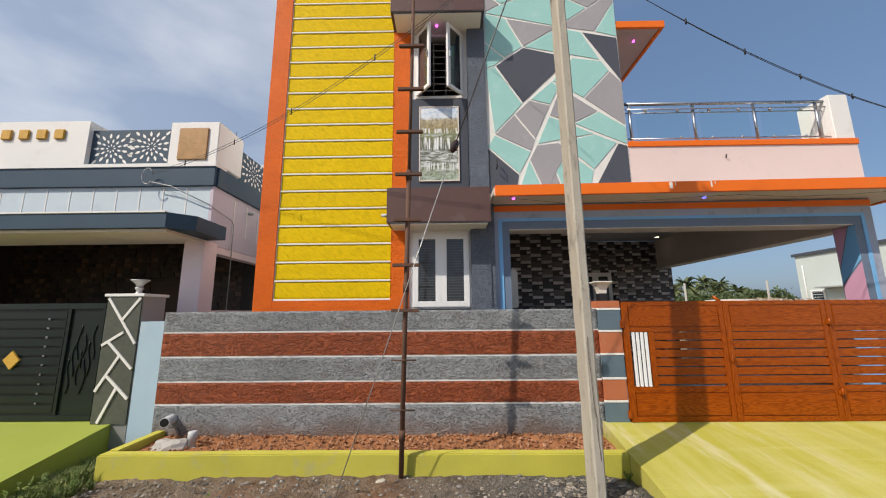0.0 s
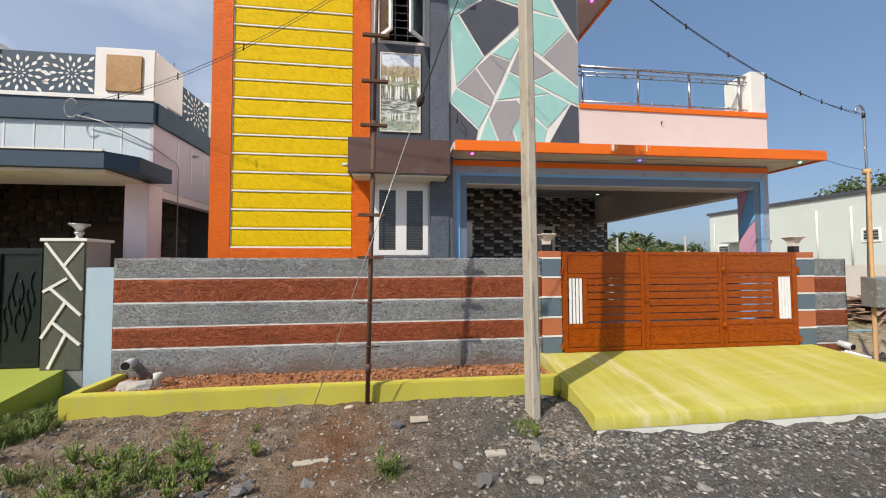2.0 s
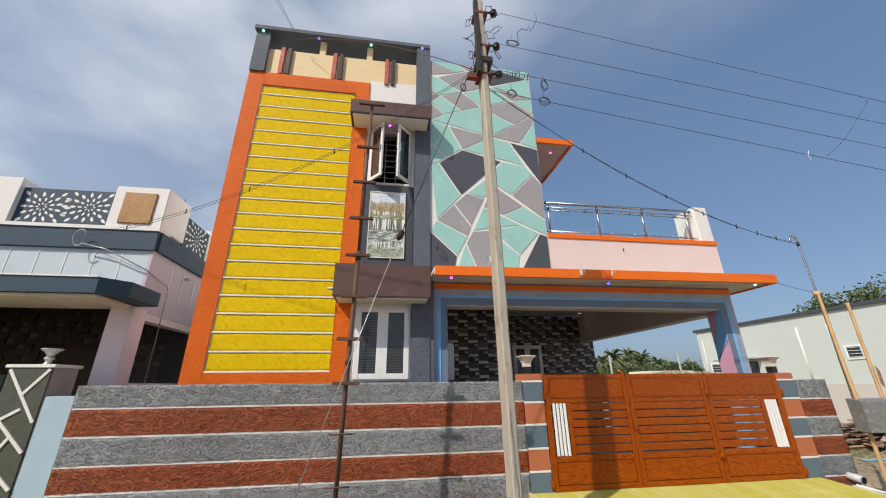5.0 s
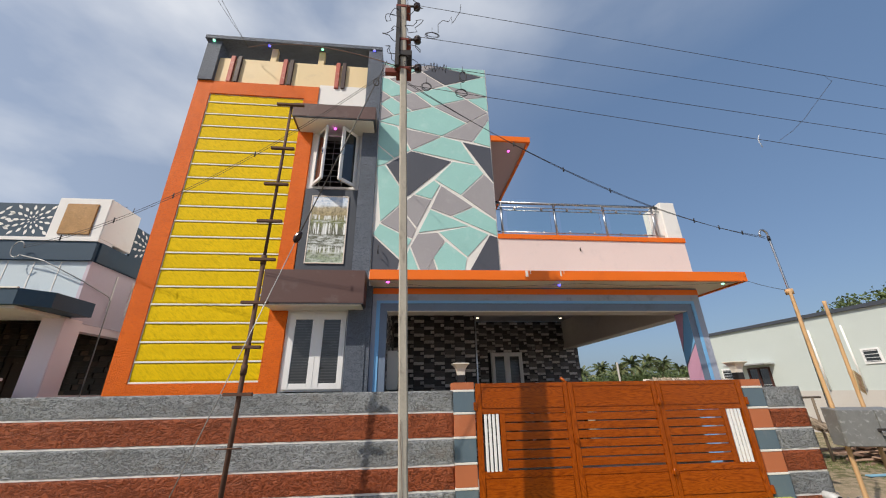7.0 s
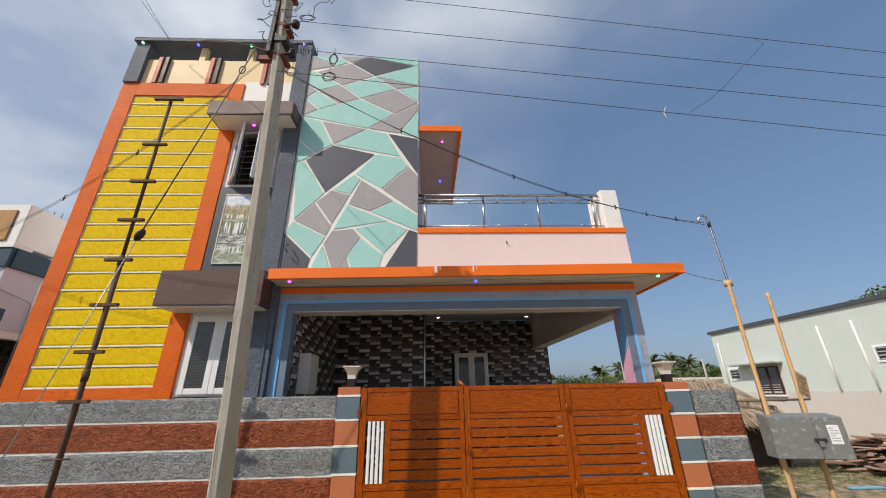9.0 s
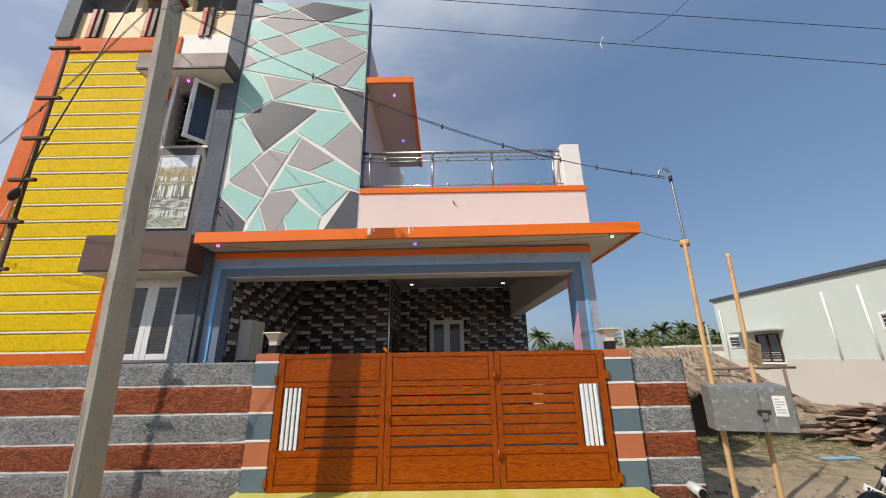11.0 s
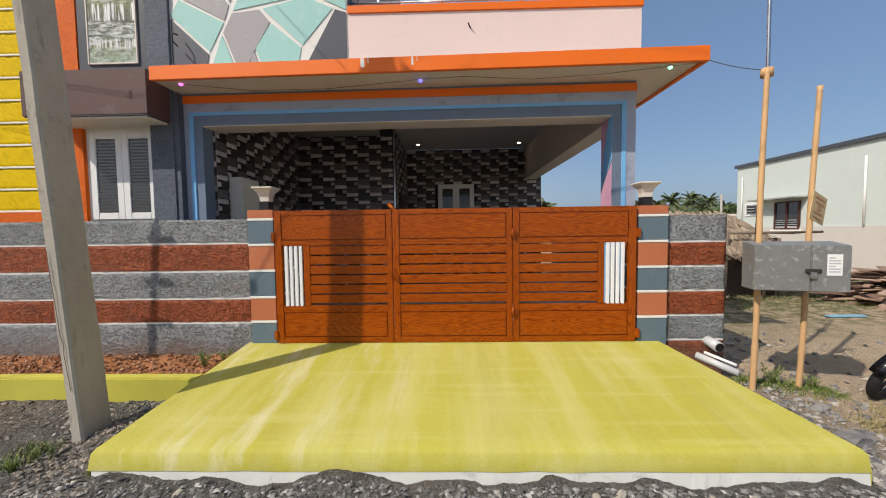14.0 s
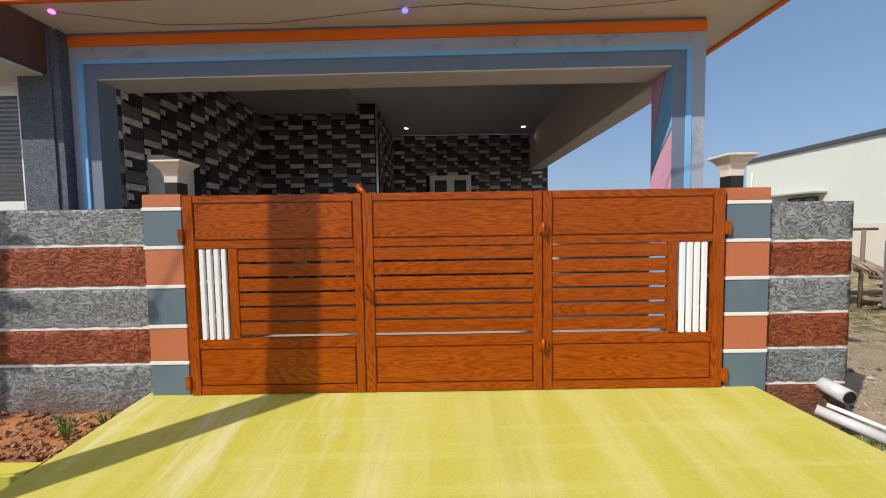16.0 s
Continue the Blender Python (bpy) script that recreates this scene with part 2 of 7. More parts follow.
def shaded_stone(name, stops, rough=0.85, relief=0.5):
    """Loose stuff: every island or object takes its own tone."""
    m, n, l, b = nodes_of(name)
    oi, gi = n.new("ShaderNodeObjectInfo"), n.new("ShaderNodeNewGeometry")
    add, fr = n.new("ShaderNodeMath"), n.new("ShaderNodeMath")
    add.operation, fr.operation = "ADD", "FRACT"
    l.new(oi.outputs["Random"], add.inputs[0])
    l.new(gi.outputs["Random Per Island"], add.inputs[1])
    l.new(add.outputs[0], fr.inputs[0])
    grain = noise_tex(n, l, coords(n, l), 45, 5, 0.65)
    c = mix(n, l, 0.5, ramp(n, l, fr.outputs[0], stops), ramp(n, l, grain, [(0.3, grey(0.38)), (0.7, grey(0.62))]), "OVERLAY")
    l.new(c, b.inputs["Base Color"])
    b.inputs["Roughness"].default_value = rough
    bump(n, l, b, grain, relief, 0.006)
    return m


def mural_mat(name):
    """Printed tile picture of a tiered waterfall under a cloudy sky."""
    m, n, l, b = nodes_of(name)
    v = coords(n, l)
    sep = n.new("ShaderNodeSeparateXYZ")
    l.new(v, sep.inputs[0])
    wob = n.new("ShaderNodeMath")
    wob.operation = "MULTIPLY_ADD"
    l.new(noise_tex(n, l, v, 7, 5, 0.6), wob.inputs[0])
    wob.inputs[1].default_value = 0.10
    l.new(sep.outputs["Z"], wob.inputs[2])
    mr = n.new("ShaderNodeMapRange")
    mr.inputs["From Min"].default_value, mr.inputs["From Max"].default_value = 3.56, 4.84
    l.new(wob.outputs[0], mr.inputs["Value"])
    up = mr.outputs["Result"]
    land = ramp(n, l, up, [
        (0.0, (0.30, 0.36, 0.26)), (0.10, (0.20, 0.22, 0.12)), (0.22, (0.16, 0.17, 0.13)), (0.40, (0.13, 0.13, 0.09)), (0.56, (0.20, 0.22, 0.10)),
        (0.66, (0.33, 0.27, 0.14)), (0.78, (0.42, 0.36, 0.24)), (0.82, (0.66, 0.72, 0.78)), (1.0, (0.42, 0.56, 0.78))])
    land = mix(n, l, 0.75, land, ramp(n, l, noise_tex(n, l, v, 20, 6, 0.7), [(0.34, grey(0.18)), (0.66, grey(0.8))]), "OVERLAY")
    cloud = ramp(n, l, noise_tex(n, l, coords(n, l, (1, 1, 2)), 6, 5, 0.6), [(0.42, grey(0)), (0.58, grey(0.9))])

    def where(mask, stops):
        m_ = n.new("ShaderNodeMath")
        m_.operation = "MULTIPLY"
        l.new(mask, m_.inputs[0])
        l.new(ramp(n, l, up, stops), m_.inputs[1])
        return m_.outputs[0]

    strands = ramp(n, l, noise_tex(n, l, coords(n, l, (13, 1, 0.8)), 2.0, 3, 0.6), [(0.46, grey(0)), (0.56, grey(1))])
    foam = ramp(n, l, noise_tex(n, l, coords(n, l, (1.6, 1, 6)), 4.0, 5, 0.65), [(0.46, grey(0)), (0.60, grey(0.9))])
    c = mix(n, l, where(cloud, [(0.80, grey(0)), (0.86, grey(1))]), land, (0.84, 0.86, 0.88))
    c = mix(n, l, where(strands, [(0.08, grey(0)), (0.11, grey(0.8)), (0.17, grey(0.8)), (0.20, grey(0)), (0.36, grey(0)), (0.38, grey(1)), (0.52, grey(1)), (0.55, grey(0)), (0.58, grey(0)), (0.60, grey(0.9)), (0.65, grey(0.9)), (0.67, grey(0))]), c, (0.85, 0.87, 0.86))
    c = mix(n, l, where(foam, [(0.06, grey(0.4)), (0.20, grey(0.9)), (0.34, grey(0.9)), (0.38, grey(0.1)), (0.54, grey(0)), (0.56, grey(0.7)), (0.60, grey(0))]), c, (0.76, 0.80, 0.78))
    l.new(c, b.inputs["Base Color"])
    b.inputs["Roughness"].default_value = 0.25
    return m


def glass(name, tint=(0.9, 0.97, 0.95), rough=0.02):
    m, n, l, b = nodes_of(name)
    b.inputs["Base Color"].default_value = (*tint, 1)
    b.inputs["Transmission Weight"].default_value, b.inputs["IOR"].default_value = 1.0, 1.12
    b.inputs["Roughness"].default_value = rough
    return m


def glow(name, col, power):
    m, n, l, b = nodes_of(name)
    b.inputs["Base Color"].default_value = (*col, 1)
    b.inputs["Emission Color"].default_value, b.inputs["Emission Strength"].default_value = (*col, 1), power
    return m


def leafy(name, stops, rough=0.6):
    m, n, l, b = nodes_of(name)
    gi = n.new("ShaderNodeNewGeometry")
    oi = n.new("ShaderNodeObjectInfo")
    c = mix(n, l, 0.25, ramp(n, l, gi.outputs["Random Per Island"], stops), ramp(n, l, oi.outputs["Random"], stops))
    l.new(c, b.inputs["Base Color"])
    b.inputs["Roughness"].default_value = rough
    return m


def worn_lime(name):
    """Thin lime-yellow floor paint, trodden and washed pale in long streaks, with small scuffs."""
    m, n, l, b = nodes_of(name)
    v = coords(n, l, (1.7, 0.22, 1))
    broad = noise_tex(n, l, coords(n, l), 0.9, 5, 0.6)
    c = mix(n, l, broad, (0.385, 0.348, 0.044), (0.465, 0.434, 0.085))
    c = mix(n, l, ramp(n, l, noise_tex(n, l, v, 2.2, 6, 0.6), [(0.42, grey(0)), (0.66, grey(0.6))]), c, (0.53, 0.495, 0.19))
    c = mix(n, l, ramp(n, l, noise_tex(n, l, coords(n, l, (3.2, 0.16, 1)), 1.7, 5, 0.6), [(0.50, grey(0)), (0.72, grey(0.45))]), c, (0.37, 0.335, 0.08))
    c = mix(n, l, ramp(n, l, noise_tex(n, l, coords(n, l, (0.35, 5, 1)), 1.6, 5, 0.6), [(0.52, grey(0)), (0.72, grey(0.28))]), c, (0.58, 0.55, 0.24))
    c = mix(n, l, ramp(n, l, noise_tex(n, l, coords(n, l), 14, 8, 0.7), [(0.68, grey(0)), (0.76, grey(0.45))]), c, (0.28, 0.24, 0.10))
    sep = n.new("ShaderNodeSeparateXYZ")
    l.new(coords(n, l), sep.inputs[0])
    side, chalk = n.new("ShaderNodeMapRange"), n.new("ShaderNodeMath")
    side.inputs["From Min"].default_value, side.inputs["From Max"].default_value = 2.2, 4.4
    side.inputs["To Min"].default_value, side.inputs["To Max"].default_value = 1.0, 0.15
    l.new(sep.outputs["X"], side.inputs["Value"])
    chalk.operation = "MULTIPLY"
    l.new(side.outputs["Result"], chalk.inputs[0])
    l.new(ramp(n, l, noise_tex(n, l, coords(n, l, (3.4, 0.55, 1), (0, 0, radians(-4))), 1.5, 7, 0.62), [(0.52, grey(0)), (0.66, grey(0.62))]), chalk.inputs[1])
    c = mix(n, l, chalk.outputs[0], c, (0.62, 0.58, 0.40))
    grain = noise_tex(n, l, coords(n, l), 90, 4, 0.6)
    c = mix(n, l, 0.5, c, ramp(n, l, grain, [(0.3, grey(0.42)), (0.7, grey(0.58))]), "OVERLAY")
    l.new(c, b.inputs["Base Color"])
    b.inputs["Roughness"].default_value, b.inputs["Specular IOR Level"].default_value = 0.85, 0.2
    bump(n, l, b, grain, 0.3, 0.004)
    return m


orange = stucco("orange_plaster", (0.66, 0.112, 0.003), (0.88, 0.170, 0.005), size=30, deep=0.6)
orange_smooth = paint("orange_enamel", (0.84, 0.165, 0.007), 0.45, 0.05, 1.6, (0.74, 0.26, 0.10), 0.2)
yellow = trowelled("yellow_plaster", (0.755, 0.52, 0.002), (0.58, 0.395, 0.002))
white_line = paint("white_line_paint", (0.78, 0.76, 0.72), 0.6, 0.06, 6)
cream_line = paint("cream_line_paint", (0.82, 0.79, 0.68), 0.6, 0.08, 6)
white_wall = paint("white_wall_paint", (0.80, 0.79, 0.76), 0.65, 0.05, 1.2, (0.55, 0.52, 0.47), 0.3)
upvc = paint("white_window_frame", (0.80, 0.80, 0.79), 0.35, 0.03, 3, relief=0.03)
pink = paint("pale_pink_paint", (0.80, 0.64, 0.60), 0.6, 0.05, 1.5, (0.55, 0.47, 0.46), 0.3)
cream = paint("cream_paint", (0.78, 0.62, 0.36), 0.65, 0.06, 1.3, (0.45, 0.36, 0.25), 0.25)
soffit_cream = paint("soffit_cream", (0.74, 0.66, 0.58), 0.7, 0.06, 1.5, (0.45, 0.38, 0.30), 0.3)
mauve = paint("mauve_soffit", (0.52, 0.40, 0.40), 0.65, 0.06, 1.5)
brown_box = paint("brown_paint", (0.105, 0.056, 0.050), 0.55, 0.12, 2.0, (0.16, 0.12, 0.11), 0.5)
slate_rough = stucco("slate_plaster", (0.072, 0.088, 0.118), (0.185, 0.215, 0.265), size=34, deep=0.8)
slate = paint("slate_paint", (0.060, 0.068, 0.085), 0.5, 0.12, 2.2, (0.12, 0.12, 0.13), 0.35)
beam_blue = paint("grey_blue_paint", (0.155, 0.205, 0.285), 0.6, 0.12, 2.0, (0.10, 0.11, 0.13), 0.45)
beam_pale = paint("pale_grey_blue_paint", (0.36, 0.40, 0.50), 0.6, 0.12, 1.6, (0.16, 0.17, 0.20), 0.6)
sky_blue = paint("sky_blue_line", (0.20, 0.47, 0.78), 0.5, 0.08, 3)
teal = paint("teal_shard_paint", (0.33, 0.60, 0.56), 0.55, 0.10, 1.8, (0.50, 0.71, 0.68), 0.6)
shard_grey = paint("warm_grey_shard_paint", (0.35, 0.335, 0.35), 0.55, 0.08, 1.8, (0.48, 0.46, 0.47), 0.45)
shard_dark = paint("dark_shard_paint", (0.080, 0.085, 0.105), 0.5, 0.10, 1.8)
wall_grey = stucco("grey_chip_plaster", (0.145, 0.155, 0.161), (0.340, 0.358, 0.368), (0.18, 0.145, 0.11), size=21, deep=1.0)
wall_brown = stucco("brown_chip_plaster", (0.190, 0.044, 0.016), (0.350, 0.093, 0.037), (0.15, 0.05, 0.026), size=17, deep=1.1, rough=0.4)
pillar_blue = paint("blue_grey_pillar_paint", (0.115, 0.165, 0.205), 0.55, 0.08, 3, (0.2, 0.22, 0.24), 0.4)
pillar_terra = paint("terracotta_pillar_paint", (0.47, 0.150, 0.065), 0.6, 0.08, 3, (0.55, 0.26, 0.16), 0.4)
lime = worn_lime("lime_yellow_paint")
lime_kerb = paint("lime_kerb_paint", (0.49, 0.452, 0.065), 0.8, 0.18, 2.5, (0.42, 0.39, 0.18), 0.8, relief=0.5)
lime_green = paint("lime_green_paint", (0.29, 0.34, 0.050), 0.75, 0.14, 1.6, (0.33, 0.36, 0.12), 0.5)
plinth_white = paint("whitewashed_plinth", (0.66, 0.67, 0.62), 0.85, 0.12, 4, (0.30, 0.29, 0.27), 0.7, relief=0.5)
gate_wood_x = wood_enamel("wood_grain_enamel_level", "X")
gate_wood_z = wood_enamel("wood_grain_enamel_upright", "Z")
white_bar = paint("white_bar_enamel", (0.82, 0.82, 0.83), 0.3, 0.03, 4, relief=0.02)
tile_block = cladding("split_face_tile_dark", [(0.0, (0.034, 0.028, 0.027)), (0.4, (0.066, 0.056, 0.053)), (0.75, (0.115, 0.100, 0.096)), (1.0, (0.15, 0.125, 0.118))])
tile_black = cladding("split_face_tile_black", [(0.0, (0.014, 0.011, 0.010)), (0.7, (0.028, 0.021, 0.019)), (1.0, (0.045, 0.032, 0.028))])
tile_pale = cladding("split_face_tile_pale", [(0.0, (0.24, 0.215, 0.207)), (0.4, (0.42, 0.385, 0.372)), (1.0, (0.66, 0.62, 0.60))])
joint_dark = paint("dark_tile_joint", (0.010, 0.009, 0.009), 0.8, 0.1, 5)
soil = shaded_stone("red_soil_clods", [(0, (0.20, 0.080, 0.034)), (0.5, (0.30, 0.140, 0.066)), (1, (0.42, 0.23, 0.125))])
soil_bed = paint("red_soil", (0.33, 0.145, 0.064), 0.95, 0.35, 6, (0.14, 0.07, 0.04), 0.8, relief=1.0, fine=40, spec=0.1)
concrete_pole = paint("weathered_concrete", (0.42, 0.385, 0.32), 0.9, 0.30, 4, (0.17, 0.155, 0.13), 0.9, relief=0.9, fine=46, streak=(1, 1, 0.35))
rust = paint("rusted_steel", (0.105, 0.055, 0.036), 0.8, 0.40, 9, (0.21, 0.095, 0.05), 0.9, relief=0.5)
dark_iron = paint("dark_iron", (0.030, 0.026, 0.025), 0.6, 0.3, 8, (0.08, 0.04, 0.03), 0.6, relief=0.3)
galvanised = paint("weathered_galvanised_sheet", (0.235, 0.24, 0.235), 0.5, 0.25, 7, (0.56, 0.57, 0.56), 0.8, metal=0.35, relief=0.3)
steel = paint("polished_steel", (0.46, 0.47, 0.49), 0.30, 0.04, 4, metal=1.0, relief=0.02)
bamboo = paint("yellow_bamboo", (0.54, 0.335, 0.165), 0.6, 0.25, 3, (0.36, 0.21, 0.11), 0.6, relief=0.2, streak=(4, 4, 0.6))
black_plastic = paint("black_plastic", (0.018, 0.018, 0.020), 0.4, 0.1, 6, relief=0.05)
wire_mat = paint("wire_black", (0.045, 0.045, 0.05), 0.6, 0.1, 6, relief=0.02)
stay_mat = paint("stay_wire_grey", (0.10, 0.095, 0.09), 0.5, 0.1, 6, metal=0.5, relief=0.02)
pvc = paint("grey_pvc", (0.50, 0.51, 0.51), 0.4, 0.10, 6, (0.30, 0.28, 0.26), 0.5, relief=0.1)
glass_clear = glass("clear_rail_glass")
glass_dark = paint("dark_window_glass", (0.026, 0.030, 0.032), 0.06, 0.2, 6, relief=0.0, spec=0.9)
brown_frame = paint("brown_window_frame", (0.060, 0.022, 0.016), 0.5, 0.15, 5)
grille = paint("window_grille_iron", (0.52, 0.52, 0.52), 0.5, 0.1, 6, relief=0.05)
navy = paint("navy_paint", (0.030, 0.062, 0.098), 0.55, 0.2, 3, (0.06, 0.09, 0.12), 0.5)
pale_blue = paint("pale_blue_paint", (0.56, 0.64, 0.68), 0.65, 0.08, 1.5, (0.36, 0.42, 0.48), 0.35)
light_blue_wall = paint("light_blue_distemper", (0.40, 0.53, 0.62), 0.75, 0.10, 2, (0.55, 0.62, 0.66), 0.5)
lilac = paint("lilac_paint", (0.56, 0.49, 0.55), 0.65, 0.06, 1.5, (0.45, 0.40, 0.44), 0.35)
patch_pink = paint("mauve_pink_patch", (0.60, 0.33, 0.47), 0.6, 0.06, 3)
porch_pink = paint("rose_pillar_paint", (0.82, 0.68, 0.68), 0.6, 0.05, 2)
gold = paint("gold_relief", (0.62, 0.36, 0.06), 0.4, 0.25, 14, (0.35, 0.18, 0.03), 0.5, relief=1.0, fine=30)
bronze_panel = paint("gilt_relief_panel", (0.42, 0.235, 0.085), 0.4, 0.35, 7, (0.20, 0.10, 0.035), 0.6, relief=1.0, fine=34)
green_gate = paint("bottle_green_enamel", (0.008, 0.015, 0.013), 0.35, 0.15, 5, relief=0.05)
granite = paint("speckled_granite", (0.085, 0.090, 0.072), 0.45, 0.35, 14, (0.17, 0.15, 0.09), 0.6, relief=0.3)
brick_dark = paint("brown_stone_cladding", (0.045, 0.030, 0.022), 0.7, 0.4, 5, (0.04, 0.028, 0.022), 0.8, relief=0.8, streak=(1, 1, 2.4))
stone_brown = cladding("brown_split_stone", [(0.0, (0.035, 0.020, 0.013)), (0.6, (0.075, 0.045, 0.029)), (1.0, (0.13, 0.080, 0.050))])
stone_umber = cladding("umber_split_stone", [(0.0, (0.020, 0.013, 0.010)), (1.0, (0.055, 0.034, 0.022))])
door_dark = paint("dark_teak_door", (0.055, 0.028, 0.016), 0.5, 0.2, 4, streak=(6, 6, 0.7))
mint_wall = paint("pale_mint_wall", (0.53, 0.58, 0.555), 0.75, 0.05, 0.6, (0.60, 0.66, 0.64), 0.4)
beige_wall = paint("pale_beige_render", (0.53, 0.50, 0.46), 0.8, 0.07, 0.8, (0.50, 0.45, 0.40), 0.5)
thatch = paint("dry_palm_thatch", (0.25, 0.185, 0.13), 0.95, 0.55, 9, (0.05, 0.035, 0.027), 0.9, relief=1.0, fine=45, streak=(1, 6, 6))
straw_mat = leafy("palm_straw", [(0, (0.07, 0.05, 0.035)), (0.5, (0.22, 0.165, 0.115)), (1, (0.42, 0.34, 0.25))], 0.9)
plank_mat = shaded_stone("weathered_planks", [(0, (0.16, 0.10, 0.075)), (0.5, (0.32, 0.21, 0.15)), (1, (0.48, 0.36, 0.28))])
gravel_mat = shaded_stone("road_metal", [(0, (0.055, 0.054, 0.053)), (0.5, (0.155, 0.151, 0.146)), (0.85, (0.265, 0.258, 0.248)), (1, (0.46, 0.44, 0.41))])
clay_mat = shaded_stone("clay_clods", [(0, (0.085, 0.074, 0.060)), (0.5, (0.185, 0.160, 0.130)), (1, (0.33, 0.285, 0.23))])
louvre_grey = paint("louvre_slat_grey", (0.060, 0.062, 0.066), 0.25, 0.1, 6, relief=0.02)
stone_mat = shaded_stone("broken_stone", [(0, (0.085, 0.085, 0.088)), (0.5, (0.22, 0.21, 0.20)), (1, (0.40, 0.37, 0.33))])
grass_mat = leafy("rough_grass", [(0, (0.045, 0.085, 0.012)), (0.55, (0.105, 0.165, 0.025)), (0.85, (0.20, 0.23, 0.055)), (1, (0.40, 0.33, 0.16))])
dry_grass_mat = leafy("dry_straw", [(0, (0.20, 0.16, 0.07)), (0.6, (0.38, 0.30, 0.15)), (1, (0.16, 0.19, 0.05))])
weed_mat = leafy("weed_leaves", [(0, (0.055, 0.105, 0.015)), (0.7, (0.145, 0.21, 0.032)), (1, (0.28, 0.31, 0.075))])
palm_mat = leafy("palm_leaflets", [(0, (0.035, 0.058, 0.018)), (0.6, (0.080, 0.112, 0.036)), (1, (0.22, 0.21, 0.09))])
tree_mat = leafy("tree_leaves", [(0, (0.035, 0.060, 0.016)), (1, (0.10, 0.135, 0.040))])
bark = paint("bark", (0.16, 0.125, 0.095), 0.9, 0.3, 5, relief=0.8, streak=(1, 1, 0.3))
tyre_mat = paint("tyre_rubber", (0.016, 0.016, 0.017), 0.8, 0.2, 8, (0.09, 0.075, 0.06), 0.4, relief=0.3)
bike_paint = paint("gloss_black_bike_paint", (0.010, 0.012, 0.016), 0.15, 0.1, 4, relief=0.0, spec=0.6)
bike_blue = paint("blue_bike_decal", (0.020, 0.10, 0.40), 0.2, 0.05, 4, relief=0.0)
head_glass = paint("headlamp_glass", (0.62, 0.64, 0.64), 0.08, 0.1, 20, relief=0.0, spec=0.7)
plate_white = paint("white_plate", (0.78, 0.78, 0.77), 0.4, 0.05, 8, relief=0.05)
notice_yellow = paint("faded_yellow_notice", (0.50, 0.38, 0.20), 0.7, 0.18, 6, (0.56, 0.48, 0.36), 0.6)
print_red = paint("faded_red_print", (0.36, 0.19, 0.10), 0.6, 0.1, 8)
print_grey = paint("grey_print", (0.42, 0.43, 0.47), 0.6, 0.1, 8)
fin_red = paint("red_fin_paint", (0.46, 0.11, 0.075), 0.6, 0.12, 3, (0.66, 0.42, 0.34), 0.7)
fin_brown = paint("brown_fin_paint", (0.060, 0.035, 0.032), 0.6, 0.12, 3)
mural = mural_mat("waterfall_print")
concrete = paint("cement_floor", (0.36, 0.34, 0.31), 0.85, 0.12, 2, (0.22, 0.20, 0.18), 0.5)
ceiling_white = paint("ceiling_distemper", (0.52, 0.50, 0.485), 0.8, 0.05, 1.5)
# dark grey puts the unlit look of the rooms into the wall colour
dark_room = paint("unlit_look_paint", (0.22, 0.21, 0.20), 0.8, 0.1, 2)
tarp_blue = paint("blue_tarpaulin", (0.22, 0.42, 0.55), 0.5, 0.15, 5)
pink_led = glow("pink_led", (1.0, 0.08, 0.75), 5.0)
blue_led = glow("blue_led", (0.06, 0.06, 1.0), 6.0)
green_led = glow("green_led", (0.25, 1.0, 0.55), 3.0)
warm_led = glow("warm_downlight", (1.0, 0.85, 0.6), 6.0)
insulator = paint("brown_porcelain", (0.030, 0.016, 0.014), 0.2, 0.2, 8, relief=0.0)
red_cap = paint("red_oxide_iron", (0.20, 0.045, 0.030), 0.7, 0.2, 8)
lamp_white = paint("lamp_white_plastic", (0.70, 0.66, 0.58), 0.4, 0.08, 6, relief=0.05)
lamp_grey = paint("lamp_grey_metal", (0.40, 0.40, 0.39), 0.4, 0.1, 6, metal=0.4, relief=0.05)


# ---- building helpers ----
def box(bm, x0, x1, y0, y1, z0, z1):
    v = [bm.verts.new(p) for p in ((x0, y0, z0), (x1, y0, z0), (x1, y1, z0), (x0, y1, z0), (x0, y0, z1), (x1, y0, z1), (x1, y1, z1), (x0, y1, z1))]
    for q in ((3, 2, 1, 0), (4, 5, 6, 7), (0, 1, 5, 4), (1, 2, 6, 5), (2, 3, 7, 6), (3, 0, 4, 7)):
        bm.faces.new([v[k] for k in q])


def boxes(*rows):
    bm = bmesh.new()
    for r in rows:
        box(bm, *r)
    return bm


def rounded(bm, width=0.008, segments=2):
    bmesh.ops.bevel(bm, geom=list(bm.edges), offset=width, segments=segments, affect="EDGES", clamp_overlap=True)
    return bm


def rbox(x0, x1, y0, y1, z0, z1, width=0.008):
    return rounded(boxes((x0, x1, y0, y1, z0, z1)), width)


